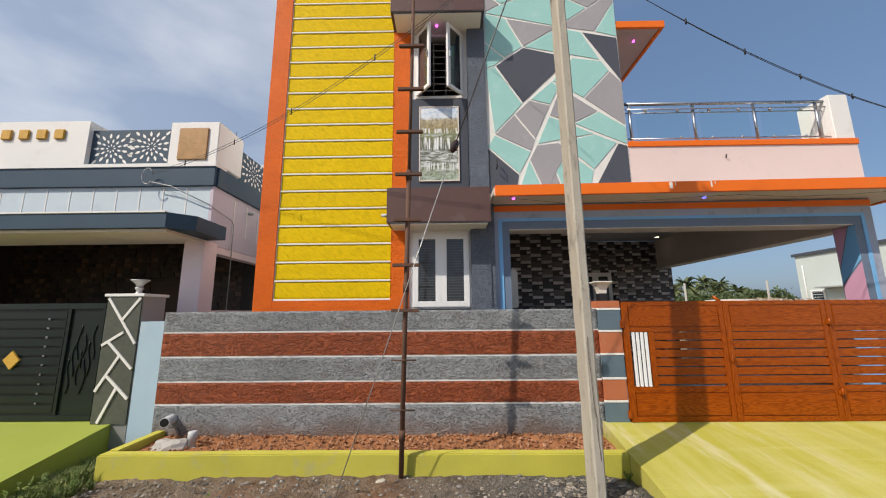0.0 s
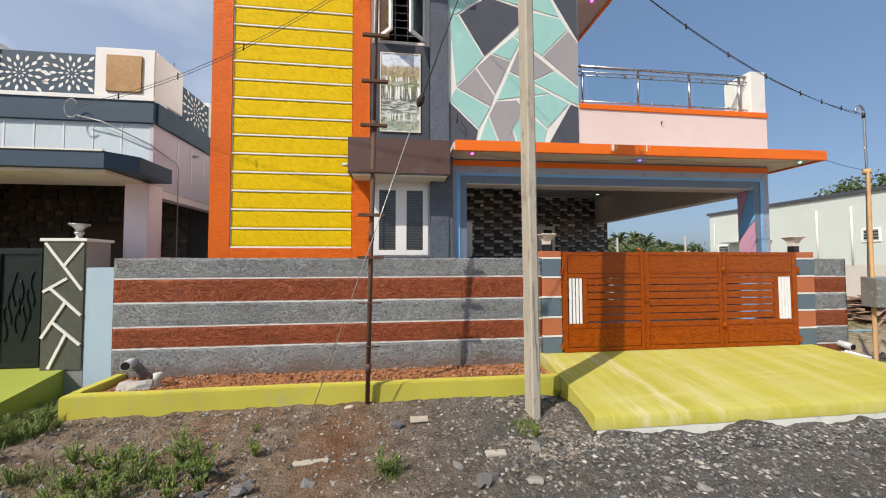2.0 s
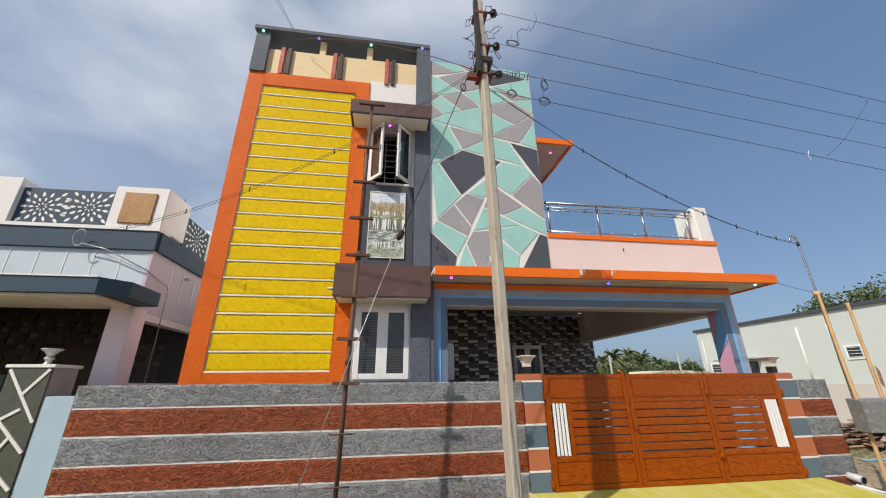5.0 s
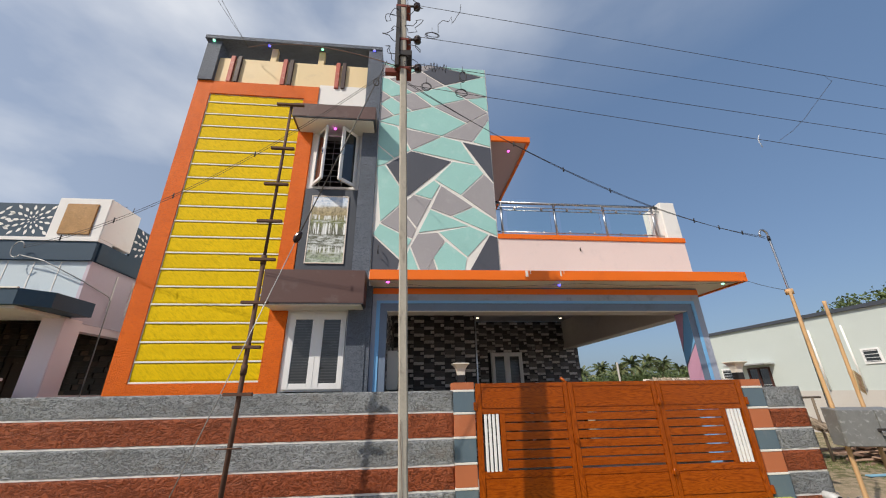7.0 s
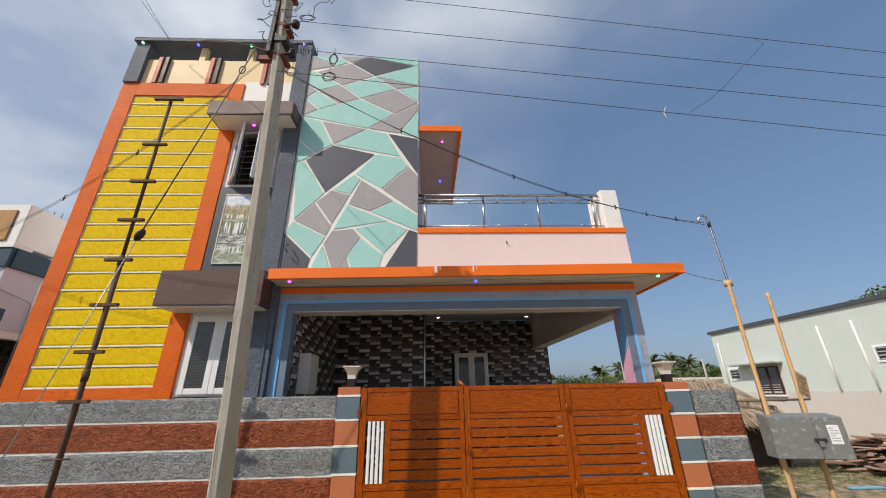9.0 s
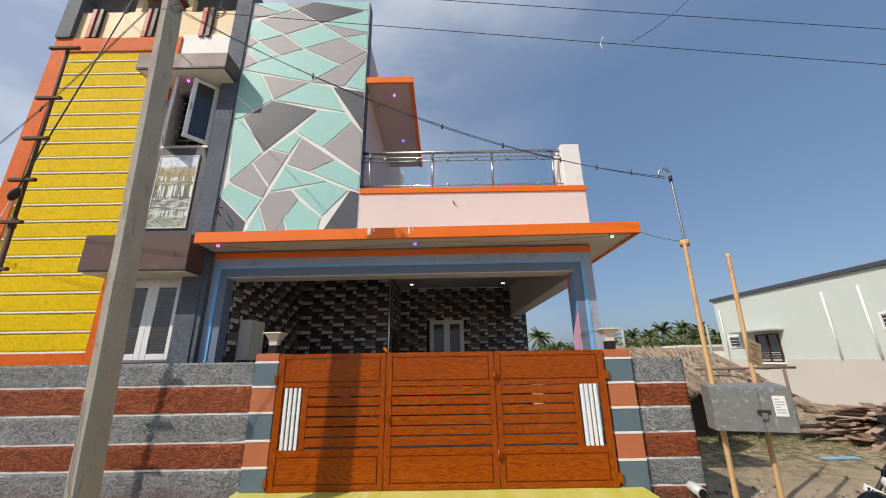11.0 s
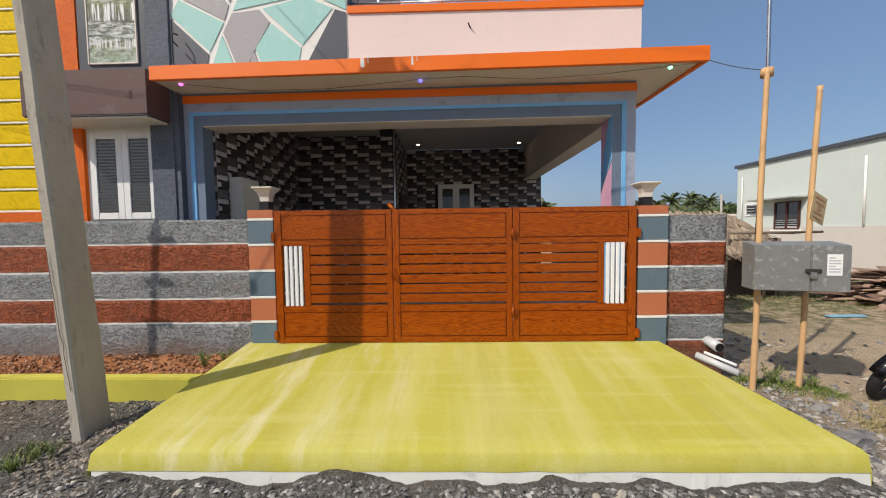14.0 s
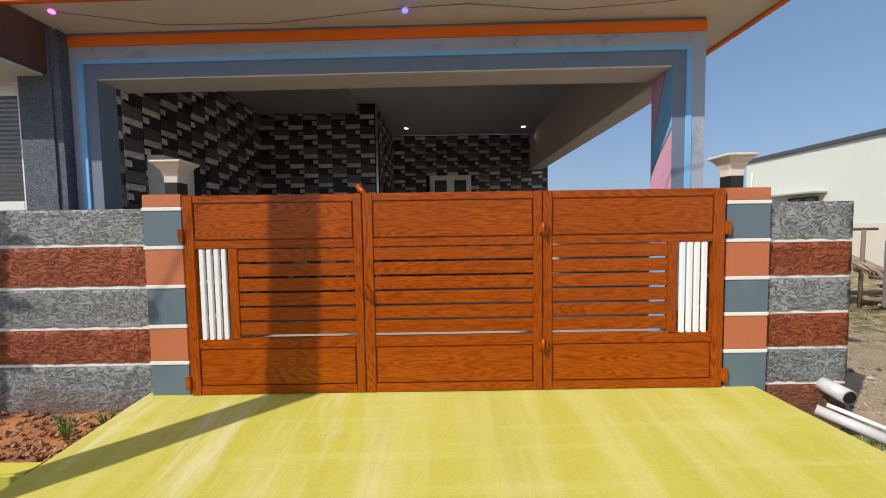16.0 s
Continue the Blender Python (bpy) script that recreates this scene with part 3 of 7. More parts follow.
def tube(bm, pts, r, sides=8, r_end=None):
    """A round bar along a line of points."""
    pts = [Vector(p) for p in pts]
    rings = []
    for k, p in enumerate(pts):
        d = (pts[min(k + 1, len(pts) - 1)] - pts[max(k - 1, 0)]).normalized()
        side = d.cross(Vector((0, 0, 1)) if abs(d.z) < 0.9 else Vector((0, 1, 0))).normalized()
        up = side.cross(d)
        rad = r if r_end is None else r + (r_end - r) * k / (len(pts) - 1)
        rings.append([bm.verts.new(p + (side * math.cos(a) + up * math.sin(a)) * rad) for a in (2 * math.pi * s / sides for s in range(sides))])
    for a, b in zip(rings, rings[1:]):
        for s in range(sides):
            f = bm.faces.new((a[s], a[(s + 1) % sides], b[(s + 1) % sides], b[s]))
            f.smooth = True
    bm.faces.new(rings[0][::-1])
    bm.faces.new(rings[-1])
    return bm


def bar(p, q, r, sides=8, r_end=None):
    return tube(bmesh.new(), (p, q), r, sides, r_end)


def lathe(bm, centre, profile, sides=24):
    """Turned shape round an upright axis: (radius, height) pairs."""
    rings = []
    for r, h in profile:
        rings.append([bm.verts.new((centre[0] + r * math.cos(a), centre[1] + r * math.sin(a), centre[2] + h)) for a in (2 * math.pi * s / sides for s in range(sides))])
    for a, b in zip(rings, rings[1:]):
        for s in range(sides):
            bm.faces.new((a[s], a[(s + 1) % sides], b[(s + 1) % sides], b[s])).smooth = True
    bm.faces.new(rings[0][::-1])
    bm.faces.new(rings[-1])
    return bm


def prism(bm, corners, y0, y1):
    """A flat outline in x and z, given depth along y."""
    a = [bm.verts.new((x, y0, z)) for x, z in corners]
    b = [bm.verts.new((x, y1, z)) for x, z in corners]
    bm.faces.new(a)
    bm.faces.new(b[::-1])
    for k in range(len(a)):
        j = (k + 1) % len(a)
        bm.faces.new((a[k], b[k], b[j], a[j]))
    bmesh.ops.recalc_face_normals(bm, faces=bm.faces)
    return bm


def sweep_x(bm, section, x0, x1):
    """A section in y and z, drawn out along x."""
    a = [bm.verts.new((x0, y, z)) for y, z in section]
    b = [bm.verts.new((x1, y, z)) for y, z in section]
    bm.faces.new(a)
    bm.faces.new(b[::-1])
    for k in range(len(a)):
        j = (k + 1) % len(a)
        bm.faces.new((a[k], b[k], b[j], a[j]))
    bmesh.ops.recalc_face_normals(bm, faces=bm.faces)
    return bm


def mesh_from(bm, name, material):
    me = bpy.data.meshes.new(name)
    bm.to_mesh(me)
    bm.free()
    me.materials.append(material)
    return me


def empty(name, at, label, category, group=""):
    ob = new(name)
    ob.location = at
    ob.empty_display_size = 0.1
    return tagged(ob, label, category, group)


def part(name, bm, material, parent=None, label=""):
    """One mesh, in world metres, under a thing or a part."""
    ob = new(name, mesh_from(bm, name, material) if isinstance(bm, bmesh.types.BMesh) else bm)
    if parent is not None:
        ob.parent = parent
        if parent.type == "EMPTY":
            ob.matrix_parent_inverse = Matrix.Translation(-Vector(parent.location))
    if label:
        ob["label"] = label
    return ob


def structure(name, bm, material, label, category):
    return tagged(part(name, bm, material), label, category, kind="structure")


def thing(name, bm, material, label, category, group=""):
    return tagged(part(name, bm, material), label, category, group)


def piece(name, me, parent, at, turn=(0, 0, 0), size=(1, 1, 1)):
    """An object of its own on a shared mesh, placed under its parent."""
    ob = new(name, me)
    ob.parent = parent
    if parent.type == "EMPTY":
        ob.matrix_parent_inverse = Matrix.Translation(-Vector(parent.location))
    ob.location, ob.rotation_euler, ob.scale = at, turn, size
    return ob


def soft(a, b, v):
    t = min(1.0, max(0.0, (v - a) / (b - a)))
    return t * t * (3 - 2 * t)


def ground_z(x, y):
    """Height of the ground: verge, road metal in front of the drive, open plot."""
    z = -0.385 - 0.075 * soft(1.5, 3.2, x) - 0.03 * soft(-2.0, -4.0, x)
    z += 0.055 * soft(3.3, 4.1, y) * (1 - soft(1.6, 2.4, x)) - 0.02 * soft(2.5, 0.0, y)
    z += 0.55 * soft(2.80, 3.13, y) * soft(1.7, 2.1, x) * (1 - soft(6.7, 7.2, x)) * (0.05 + 0.20 * max(0.0, noise.noise((x * 1.6, 1, 5)) + 0.15)) * (1 - soft(3.2, 3.4, y))
    d = math.hypot(x - 1.72, (y - 3.62) * 1.1)
    z += 0.09 * (1 - soft(0.05, 0.5, d))
    if abs(x) < 40 and abs(y) < 40:
        z += 0.026 * noise.noise((x * 0.9, y * 0.9, 0)) + 0.022 * noise.noise((x * 4, y * 4, 3)) + 0.014 * noise.noise((x * 9, y * 9, 7))
        z += 0.055 * (0.35 - abs(noise.noise((x * 3.1, y * 3.1, 11)))) * (1 - soft(8.0, 9.5, x)) + 0.018 * noise.noise((x * 15, y * 15, 2))
    if y > 5.2 and x > 7.4:
        z += 0.05
    return z


def uneven_axis(lo, hi, step, far):
    mid = list(np.arange(lo, hi + step / 2, step))
    out, s, a = [], step, hi
    while a < far:
        s *= 1.45
        a += s
        out.append(a)
    back, s, a = [], step, lo
    while a > -far:
        s *= 1.45
        a -= s
        back.append(a)
    return back[::-1] + mid + out


# ---- ground ----
gx, gy = uneven_axis(-7.0, 12.0, 0.046, 900), uneven_axis(-1.6, 5.4, 0.046, 900)
verts = [(x, y, ground_z(x, y)) for y in gy for x in gx]
w = len(gx)
faces = [(j * w + i, j * w + i + 1, (j + 1) * w + i + 1, (j + 1) * w + i) for j in range(len(gy) - 1) for i in range(w - 1)]
gm = bpy.data.meshes.new("ground")
gm.from_pydata(verts, [], faces)
gm.materials.append(ground_mat("street_earth"))
gm.shade_smooth()
tagged(new("ground", gm), "brown earth verge, grey road metal and pale sandy plot", "ground", kind="structure")

# ---- drive, kerb and planter ----
drive = structure("drive_ramp", bmesh.new(), lime, "lime-yellow painted concrete drive sloping down to the street", "ramp")
bm = bmesh.new()
N = 14
rows_v = []
for k in range(N + 1):
    t = k / N
    y, z = 4.98 - 1.78 * t, 0.0 - 0.215 * t
    xl, xr = 1.93 - 0.13 * t, 6.46 + 0.40 * t
    rows_v.append([bm.verts.new((xl + (xr - xl) * i / 24, y, z + 0.004 * noise.noise((i * 0.7, k * 0.7, 0)))) for i in range(25)])
lip = [bm.verts.new((1.79 + (6.875 - 1.79) * i / 24, 3.170, -0.237 + 0.008 * noise.noise((i * 0.6, 2, 9)))) for i in range(25)]
low = [bm.verts.new((1.775 + (6.885 - 1.775) * i / 24, 3.155, -0.345 + 0.01 * noise.noise((i * 0.9, 4, 2)))) for i in range(25)]
rows_v += [lip, low]
base = [bm.verts.new((v.co.x, v.co.y, -0.62)) for v in low]
for a, b in zip(rows_v, rows_v[1:]):
    for i in range(24):
        bm.faces.new((a[i], b[i], b[i + 1], a[i + 1])).smooth = True
for side in (0, 24):
    edge = [bm.verts.new(r[side].co) for r in rows_v]
    foot = [bm.verts.new((v.co.x, v.co.y, -0.62)) for v in edge]
    for k in range(len(edge) - 1):
        bm.faces.new((edge[k], edge[k + 1], foot[k + 1], foot[k]))
bmesh.ops.recalc_face_normals(bm, faces=bm.faces)
bm.to_mesh(drive.data)
bm.free()
bm = bmesh.new()
cols = 60
top = [bm.verts.new((1.80 + 5.075 * i / cols, 3.162, -0.325)) for i in range(cols + 1)]
bot = [bm.verts.new((1.80 + 5.075 * i / cols, 3.125 + 0.02 * noise.noise((i * 0.5, 0, 0)), -0.62)) for i in range(cols + 1)]
bk = [bm.verts.new((1.80 + 5.075 * i / cols, 3.3, -0.325)) for i in range(cols + 1)]
for i in range(cols):
    bm.faces.new((bot[i], bot[i + 1], top[i + 1], top[i]))
    bm.faces.new((top[i], top[i + 1], bk[i + 1], bk[i]))
part("plinth", bm, plinth_white, drive, "chipped whitewashed footing")

kerb = structure("planter_kerb", bmesh.new(), lime_kerb, "low lime-yellow plastered kerb round the soil bed", "kerb")
bm = boxes((-3.72, 1.86, 4.10, 4.22, -0.55, -0.10), (-3.72, -3.60, 4.22, 4.90, -0.55, -0.095))
bmesh.ops.subdivide_edges(bm, edges=[e for e in bm.edges if e.calc_length() > 2], cuts=40)
for v in bm.verts:
    v.co.z += 0.006 * noise.noise((v.co.x * 1.7, v.co.y * 3, 0))
    v.co.y += 0.006 * noise.noise((v.co.x * 1.3, 5, v.co.z * 2))
bmesh.ops.bevel(bm, geom=[e for e in bm.edges if min(v.co.z for v in e.verts) > -0.2], offset=0.012, segments=2, affect="EDGES")
bm.to_mesh(kerb.data)
bm.free()
bm = bmesh.new()
px, py = np.arange(-3.6, 1.95, 0.05), np.arange(4.2, 4.92, 0.05)
grid = [[bm.verts.new((x, y, -0.185 + 0.03 * noise.noise((x * 3, y * 3, 0)) + 0.02 * noise.noise((x * 11, y * 11, 4)) + 0.02 * soft(4.5, 4.9, y))) for x in px] for y in py]
for a, b in zip(grid, grid[1:]):
    for i in range(len(px) - 1):
        bm.faces.new((a[i], a[i + 1], b[i + 1], b[i])).smooth = True
structure("planter_soil", bm, soil_bed, "loose reddish-brown soil in the planter bed", "soil")

# ---- compound wall ----
GREY_Z = (1.385, 1.118, 0.80, 0.492, 0.212, -0.60)


def banded_wall(name, x0, x1, y0, y1, levels, label):
    """Plastered wall in level bands, grey and brown by turns, with a white line between."""
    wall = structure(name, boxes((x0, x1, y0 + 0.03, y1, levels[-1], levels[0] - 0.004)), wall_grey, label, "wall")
    for k, (hi, lo) in enumerate(zip(levels, levels[1:])):
        bm = bmesh.new()
        top, bot = hi - (0.0 if k == 0 else 0.014), lo + (0.014 if k < len(levels) - 2 else 0)
        nx, nz = max(8, int((x1 - x0) / 0.035)), max(4, int((top - bot) / 0.035))
        face = [[bm.verts.new((x0 + (x1 - x0) * i / nx, y0 - 0.010 + 0.012 * noise.noise((i * 0.9 + k * 40, j * 0.9, x0)) * (0 < i < nx), bot + (top - bot) * j / nz)) for i in range(nx + 1)] for j in range(nz + 1)]
        for a, b in zip(face, face[1:]):
            for i in range(nx):
                bm.faces.new((a[i], a[i + 1], b[i + 1], b[i])).smooth = True
        rim = [bm.verts.new((x0 + (x1 - x0) * i / nx, y0 + 0.035, top)) for i in range(nx + 1)]
        for i in range(nx):
            bm.faces.new((face[-1][i], face[-1][i + 1], rim[i + 1], rim[i]))
        for i in (0, nx):
            s = [r[i] for r in face]
            t = [bm.verts.new((v.co.x, y0 + 0.04, v.co.z)) for v in s]
            for j in range(nz):
                bm.faces.new((s[j], t[j], t[j + 1], s[j + 1]))
        bmesh.ops.recalc_face_normals(bm, faces=bm.faces)
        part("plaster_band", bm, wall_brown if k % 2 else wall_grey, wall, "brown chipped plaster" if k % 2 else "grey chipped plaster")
        if k:
            part("white_line", rbox(x0, x1, y0 - 0.004, y0 + 0.04, hi - 0.014, hi + 0.014, 0.004), white_line, wall, "raised white painted line")
    return wall


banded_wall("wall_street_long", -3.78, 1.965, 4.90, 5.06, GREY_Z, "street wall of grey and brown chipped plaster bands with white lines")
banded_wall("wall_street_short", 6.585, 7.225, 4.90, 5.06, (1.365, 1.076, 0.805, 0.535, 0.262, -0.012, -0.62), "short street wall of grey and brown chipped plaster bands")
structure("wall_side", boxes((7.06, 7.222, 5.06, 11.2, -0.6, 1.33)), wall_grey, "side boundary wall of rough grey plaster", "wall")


def gate_pillar(x0, x1, levels):
    p = structure("gate_pillar", boxes((x0 + 0.01, x1 - 0.01, 4.87, 5.20, -0.6, levels[0] - 0.004)), pillar_blue, "square gate pillar painted in terracotta and blue-grey bands", "pillar")
    for k, (hi, lo) in enumerate(zip(levels, levels[1:])):
        part("painted_band", rbox(x0, x1, 4.855, 5.205, lo + (0.012 if k < len(levels) - 2 else 0), hi - (0.012 if k else 0), 0.006), pillar_blue if k % 2 else pillar_terra, p, "blue-grey band" if k % 2 else "terracotta band")
        if k:
            part("white_line", rbox(x0 - 0.003, x1 + 0.003, 4.850, 5.21, hi - 0.014, hi + 0.014, 0.004), white_line, p)
    return p


gate_pillar(1.965, 2.255, (1.485, 1.378, 1.096, 0.806, 0.508, 0.231, -0.60))
gate_pillar(6.262, 6.58, (1.472, 1.365, 1.085, 0.805, 0.535, 0.255, -0.60))

# ---- gate ----
G0, G1 = 4.835, 4.875
gate_t = empty("sliding_gate", (4.25, 4.855, 0.0), "three-leaf wood-grain steel gate with slats and white upright bars, shut", "gate")


def leaf_frame(x0, x1, inner_l, inner_r, bars, stile):
    """One leaf: frame, raised panels above and below, slats between, white bars by the outer side."""
    leaf = part("leaf_frame", rbox(x0, inner_l, G0 + 0.006, G1 + 0.008, -0.012, 1.47, 0.004), gate_wood_z, gate_t)
    part("meeting_stile", rbox(inner_r, x1, G0 + 0.006, G1 + 0.008, -0.012, 1.47, 0.004), gate_wood_z, leaf)
    for z0, z1 in ((1.415, 1.47), (1.08, 1.14), (0.335, 0.414), (-0.012, 0.055)):
        part("rail", rbox(inner_l, inner_r, G0 + 0.008, G1 + 0.004, z0, z1, 0.003), gate_wood_x, leaf)
    for z0, z1 in ((1.14, 1.415), (0.055, 0.335)):
        part("panel", boxes((inner_l, inner_r, G0 + 0.022, G1 - 0.004, z0, z1)), gate_wood_x, leaf)
        part("raised_panel", rbox(inner_l + 0.008, inner_r - 0.008, G0 + 0.006, G0 + 0.024, z0 + 0.008, z1 - 0.007, 0.004), gate_wood_x, leaf)
    s0, s1 = inner_l, inner_r
    if bars == "low":
        part("stile", rbox(2.585, 2.655, G0 + 0.008, G1 + 0.004, 0.402, 1.08, 0.003), gate_wood_z, leaf)
        s0 = 2.655
        xs = [2.372 + 0.054 * k for k in range(4)]
    elif bars == "high":
        part("stile", rbox(5.82, 5.89, G0 + 0.008, G1 + 0.004, 0.402, 1.08, 0.003), gate_wood_z, leaf)
        s1 = 5.82
        xs = [5.912 + 0.054 * k for k in range(4)]
    else:
        xs = []
    for x in xs:
        part("white_bar", rbox(x, x + 0.036, G0 + 0.006, G0 + 0.03, 0.404, 1.078, 0.004), white_bar, leaf, "white painted upright bar")
    for k in range(6):
        z = 0.446 + k * 0.1085
        part("slat", rbox(s0, s1, G0 + 0.012, G0 + 0.034, z - 0.009, z + 0.085, 0.003), gate_wood_x, leaf)
    return leaf


lf1 = leaf_frame(2.268, 3.575, 2.345, 3.512, "low", None)
lf2 = leaf_frame(3.581, 4.895, 3.655, 4.828, "", None)
lf3 = leaf_frame(4.901, 6.235, 4.968, 6.150, "high", None)
for z in (1.19, 0.33):
    hinge = rounded(boxes((4.862, 4.935, G0 - 0.014, G0 + 0.004, z - 0.03, z + 0.03)), 0.004)
    tube(hinge, ((4.898, G0 - 0.016, z - 0.05), (4.898, G0 - 0.016, z + 0.05)), 0.012)
    part("hinge", hinge, gate_wood_z, gate_t)
for x0, x1 in ((2.235, 2.275), (6.228, 6.275)):
    for z in (1.18, 0.08):
        part("hinge_plate", rbox(x0, x1, G0 - 0.008, G1, z - 0.05, z + 0.05, 0.004), gate_wood_z, gate_t)
h = bmesh.new()
tube(h, ((3.60, G0 + 0.01, 0.80), (3.60, G0 - 0.03, 0.79), (3.60, G0 - 0.03, 0.71), (3.60, G0 + 0.01, 0.70)), 0.010)
part("pull_handle", h, gate_wood_z, gate_t)
latch = bmesh.new()
tube(latch, ((3.53, 4.93, 1.535), (3.62, 4.90, 1.44)), 0.022, 6)
part("latch_arm", latch, gate_wood_x, gate_t)


# ---- house: facade of the tower ----
F, Y = 5.56, 5.64
fw = structure("wall_yellow_tower", boxes((-3.0, -0.60, Y, Y + 0.23, -0.3, 7.34)), orange, "tall tower wall framed in orange plaster with yellow plaster bands", "wall")
for r in ((-3.0, -2.70, 0.0, 7.34), (-0.88, -0.60, 0.0, 6.45), (-2.70, -0.88, 0.0, 1.545), (-2.70, -0.88, 7.02, 7.34), (-0.88, -0.60, 6.45, 7.34)):
    part("orange_border", rbox(r[0], r[1], Y - 0.045, Y + 0.002, r[2], r[3], 0.004), orange, fw, "rough orange plaster border")
z = 1.56
while z < 6.98:
    z1 = min(z + 0.2915, 7.015)
    bm = bmesh.new()
    nx = 46
    face = [[bm.verts.new((-2.69 + 1.80 * i / nx, Y - 0.020 + 0.009 * noise.noise((i * 0.8 + j * 1.1, j * 0.9, z * 3)), z + 0.012 + (z1 - z - 0.024) * j / 7)) for i in range(nx + 1)] for j in range(8)]
    for a, b in zip(face, face[1:]):
        for i in range(nx):
            bm.faces.new((a[i], a[i + 1], b[i + 1], b[i])).smooth = True
    for row, dz in ((face[0], -0.004), (face[-1], 0.004)):
        rim = [bm.verts.new((v.co.x, Y + 0.004, v.co.z + dz)) for v in row]
        for i in range(nx):
            bm.faces.new((row[i], row[i + 1], rim[i + 1], rim[i]))
    bmesh.ops.recalc_face_normals(bm, faces=bm.faces)
    part("yellow_band", bm, yellow, fw, "trowelled yellow plaster band")
    part("white_line", rbox(-2.70, -0.885, Y - 0.034, Y + 0.004, z - 0.0135, z + 0.0135, 0.004), cream_line, fw)
    z += 0.2915
part("white_line", rbox(-2.70, -0.885, Y - 0.016, Y + 0.004, 7.004, 7.026, 0.003), white_line, fw)
part("white_line", rbox(-2.712, -2.69, Y - 0.03, Y + 0.004, 1.545, 7.026, 0.003), white_line, fw)

wc = structure("wall_window_bay", boxes((-0.60, 0.37, Y, Y + 0.23, -0.3, 1.39), (-0.60, -0.57, Y, Y + 0.23, 1.39, 2.61), (-0.60, 0.37, Y, Y + 0.23, 2.61, 4.92), (-0.60, -0.52, Y, Y + 0.23, 4.92, 6.2), (0.32, 0.37, Y, Y + 0.23, 4.92, 6.2), (-0.60, 0.37, Y, Y + 0.23, 6.2, 7.42)), white_wall, "white window bay of the tower", "wall")
ws = structure("wall_slate_strip", boxes((0.372, 0.668, 5.52, 5.87, -0.3, 8.405), (0.6685, 0.738, 5.535, 5.80, -0.3, 3.04)), slate_rough, "upright strip of rough slate-grey plaster beside the windows", "wall")
wm = structure("wall_mosaic", boxes((0.67, 2.95, F, 5.80, 3.05, 8.10)), white_line, "tall wall painted in teal, grey and dark shards with white grooves", "wall")
part("side_face", boxes((2.90, 2.953, F + 0.004, 5.80, 3.2, 8.098)), slate, wm)
structure("wall_tower_left", boxes((-3.0, -2.77, 5.87, 11.0, -0.3, 7.3)), white_wall, "plain side wall of the tower", "wall")
structure("wall_tower_right", boxes((2.72, 2.945, 5.80, 11.0, 3.45, 7.3)), mauve, "mauve side wall of the upper floor above the terrace", "wall")
structure("wall_back", boxes((-2.77, 3.04, 10.87, 11.1, -0.3, 7.3)), white_wall, "plain rear wall", "wall")
structure("roof_tower", boxes((-2.77, 2.72, 5.87, 10.87, 7.15, 7.3)), concrete, "flat concrete roof of the tower", "roof")
structure("floor_upper", boxes((-2.77, 2.72, 5.87, 10.87, 3.25, 3.42)), concrete, "upper concrete floor inside the tower", "floor")
structure("wall_inner", boxes((-0.9, -0.7, 5.88, 10.8, 0.0, 7.1), (0.45, 0.72, 5.88, 8.6, 0.0, 3.2), (0.7, 0.9, 5.88, 10.8, 3.5, 7.1)), dark_room, "plain inner walls behind the windows, painted dark to look unlit", "wall")

SHARDS = structure("mosaic_shards", boxes((0.68, 2.94, F - 0.001, F + 0.004, 3.2, 8.09)), white_line, "white grooved backing of the shard pattern", "wall")


def shard(material, text):
    """One painted shard: an outline in x and z, drawn in from its grooves and raised a little."""
    pts = []
    for w in text.split():
        x, z = w.split(",")
        p = Vector((float(x), float(z)))
        if not pts or (p - pts[-1]).length > 0.03:
            pts.append(p)
    area = sum(a.x * b.y - b.x * a.y for a, b in zip(pts, pts[1:] + pts[:1]))
    if area < 0:
        pts.reverse()
    gap, n, out = 0.0165, len(pts), []
    for k in range(n):
        a, p, b = pts[k - 1], pts[k], pts[(k + 1) % n]
        d0, d1 = (p - a).normalized(), (b - p).normalized()
        n0, n1 = Vector((-d0.y, d0.x)), Vector((-d1.y, d1.x))
        s = max(0.35, 1 + n0.dot(n1))
        out.append(p + (n0 + n1) / s * gap)
    bm = prism(bmesh.new(), [(p.x, p.y) for p in out], F - 0.010, F + 0.002)
    part("shard", bm, material, SHARDS)


shard(teal, "0.67,8.10 1.27,8.10 1.49,7.93 1.24,7.83")
shard(shard_grey, "0.67,8.10 1.24,7.83 0.67,7.70")
shard(shard_grey, "1.27,8.10 1.89,8.10 1.52,7.92")
shard(shard_dark, "1.89,8.10 2.86,7.87 2.03,7.56 1.52,7.92")
shard(teal, "1.89,8.10 2.95,8.10 2.95,7.88 2.86,7.87")
shard(shard_grey, "1.24,7.83 1.52,7.92 2.03,7.56 1.37,7.30 0.82,7.66")
shard(teal, "2.95,7.88 2.95,7.31 2.06,7.55 2.86,7.87")
shard(teal, "0.67,7.70 0.82,7.66 1.37,7.30 0.90,7.15 0.67,7.32")
shard(shard_grey, "0.67,7.32 0.90,7.15 0.67,6.95")
shard(shard_grey, "0.90,7.15 1.37,7.30 1.77,6.96 1.34,6.81")
shard(teal, "0.90,7.15 1.34,6.81 0.97,6.67 0.67,6.95")
shard(shard_grey, "0.67,6.95 0.97,6.67 0.67,6.50")
shard(teal, "2.06,7.55 2.49,7.21 1.77,6.96 1.37,7.30")
shard(shard_grey, "2.06,7.55 2.95,7.31 2.49,7.21")
shard(teal, "2.95,7.31 2.95,6.88 2.49,7.21")
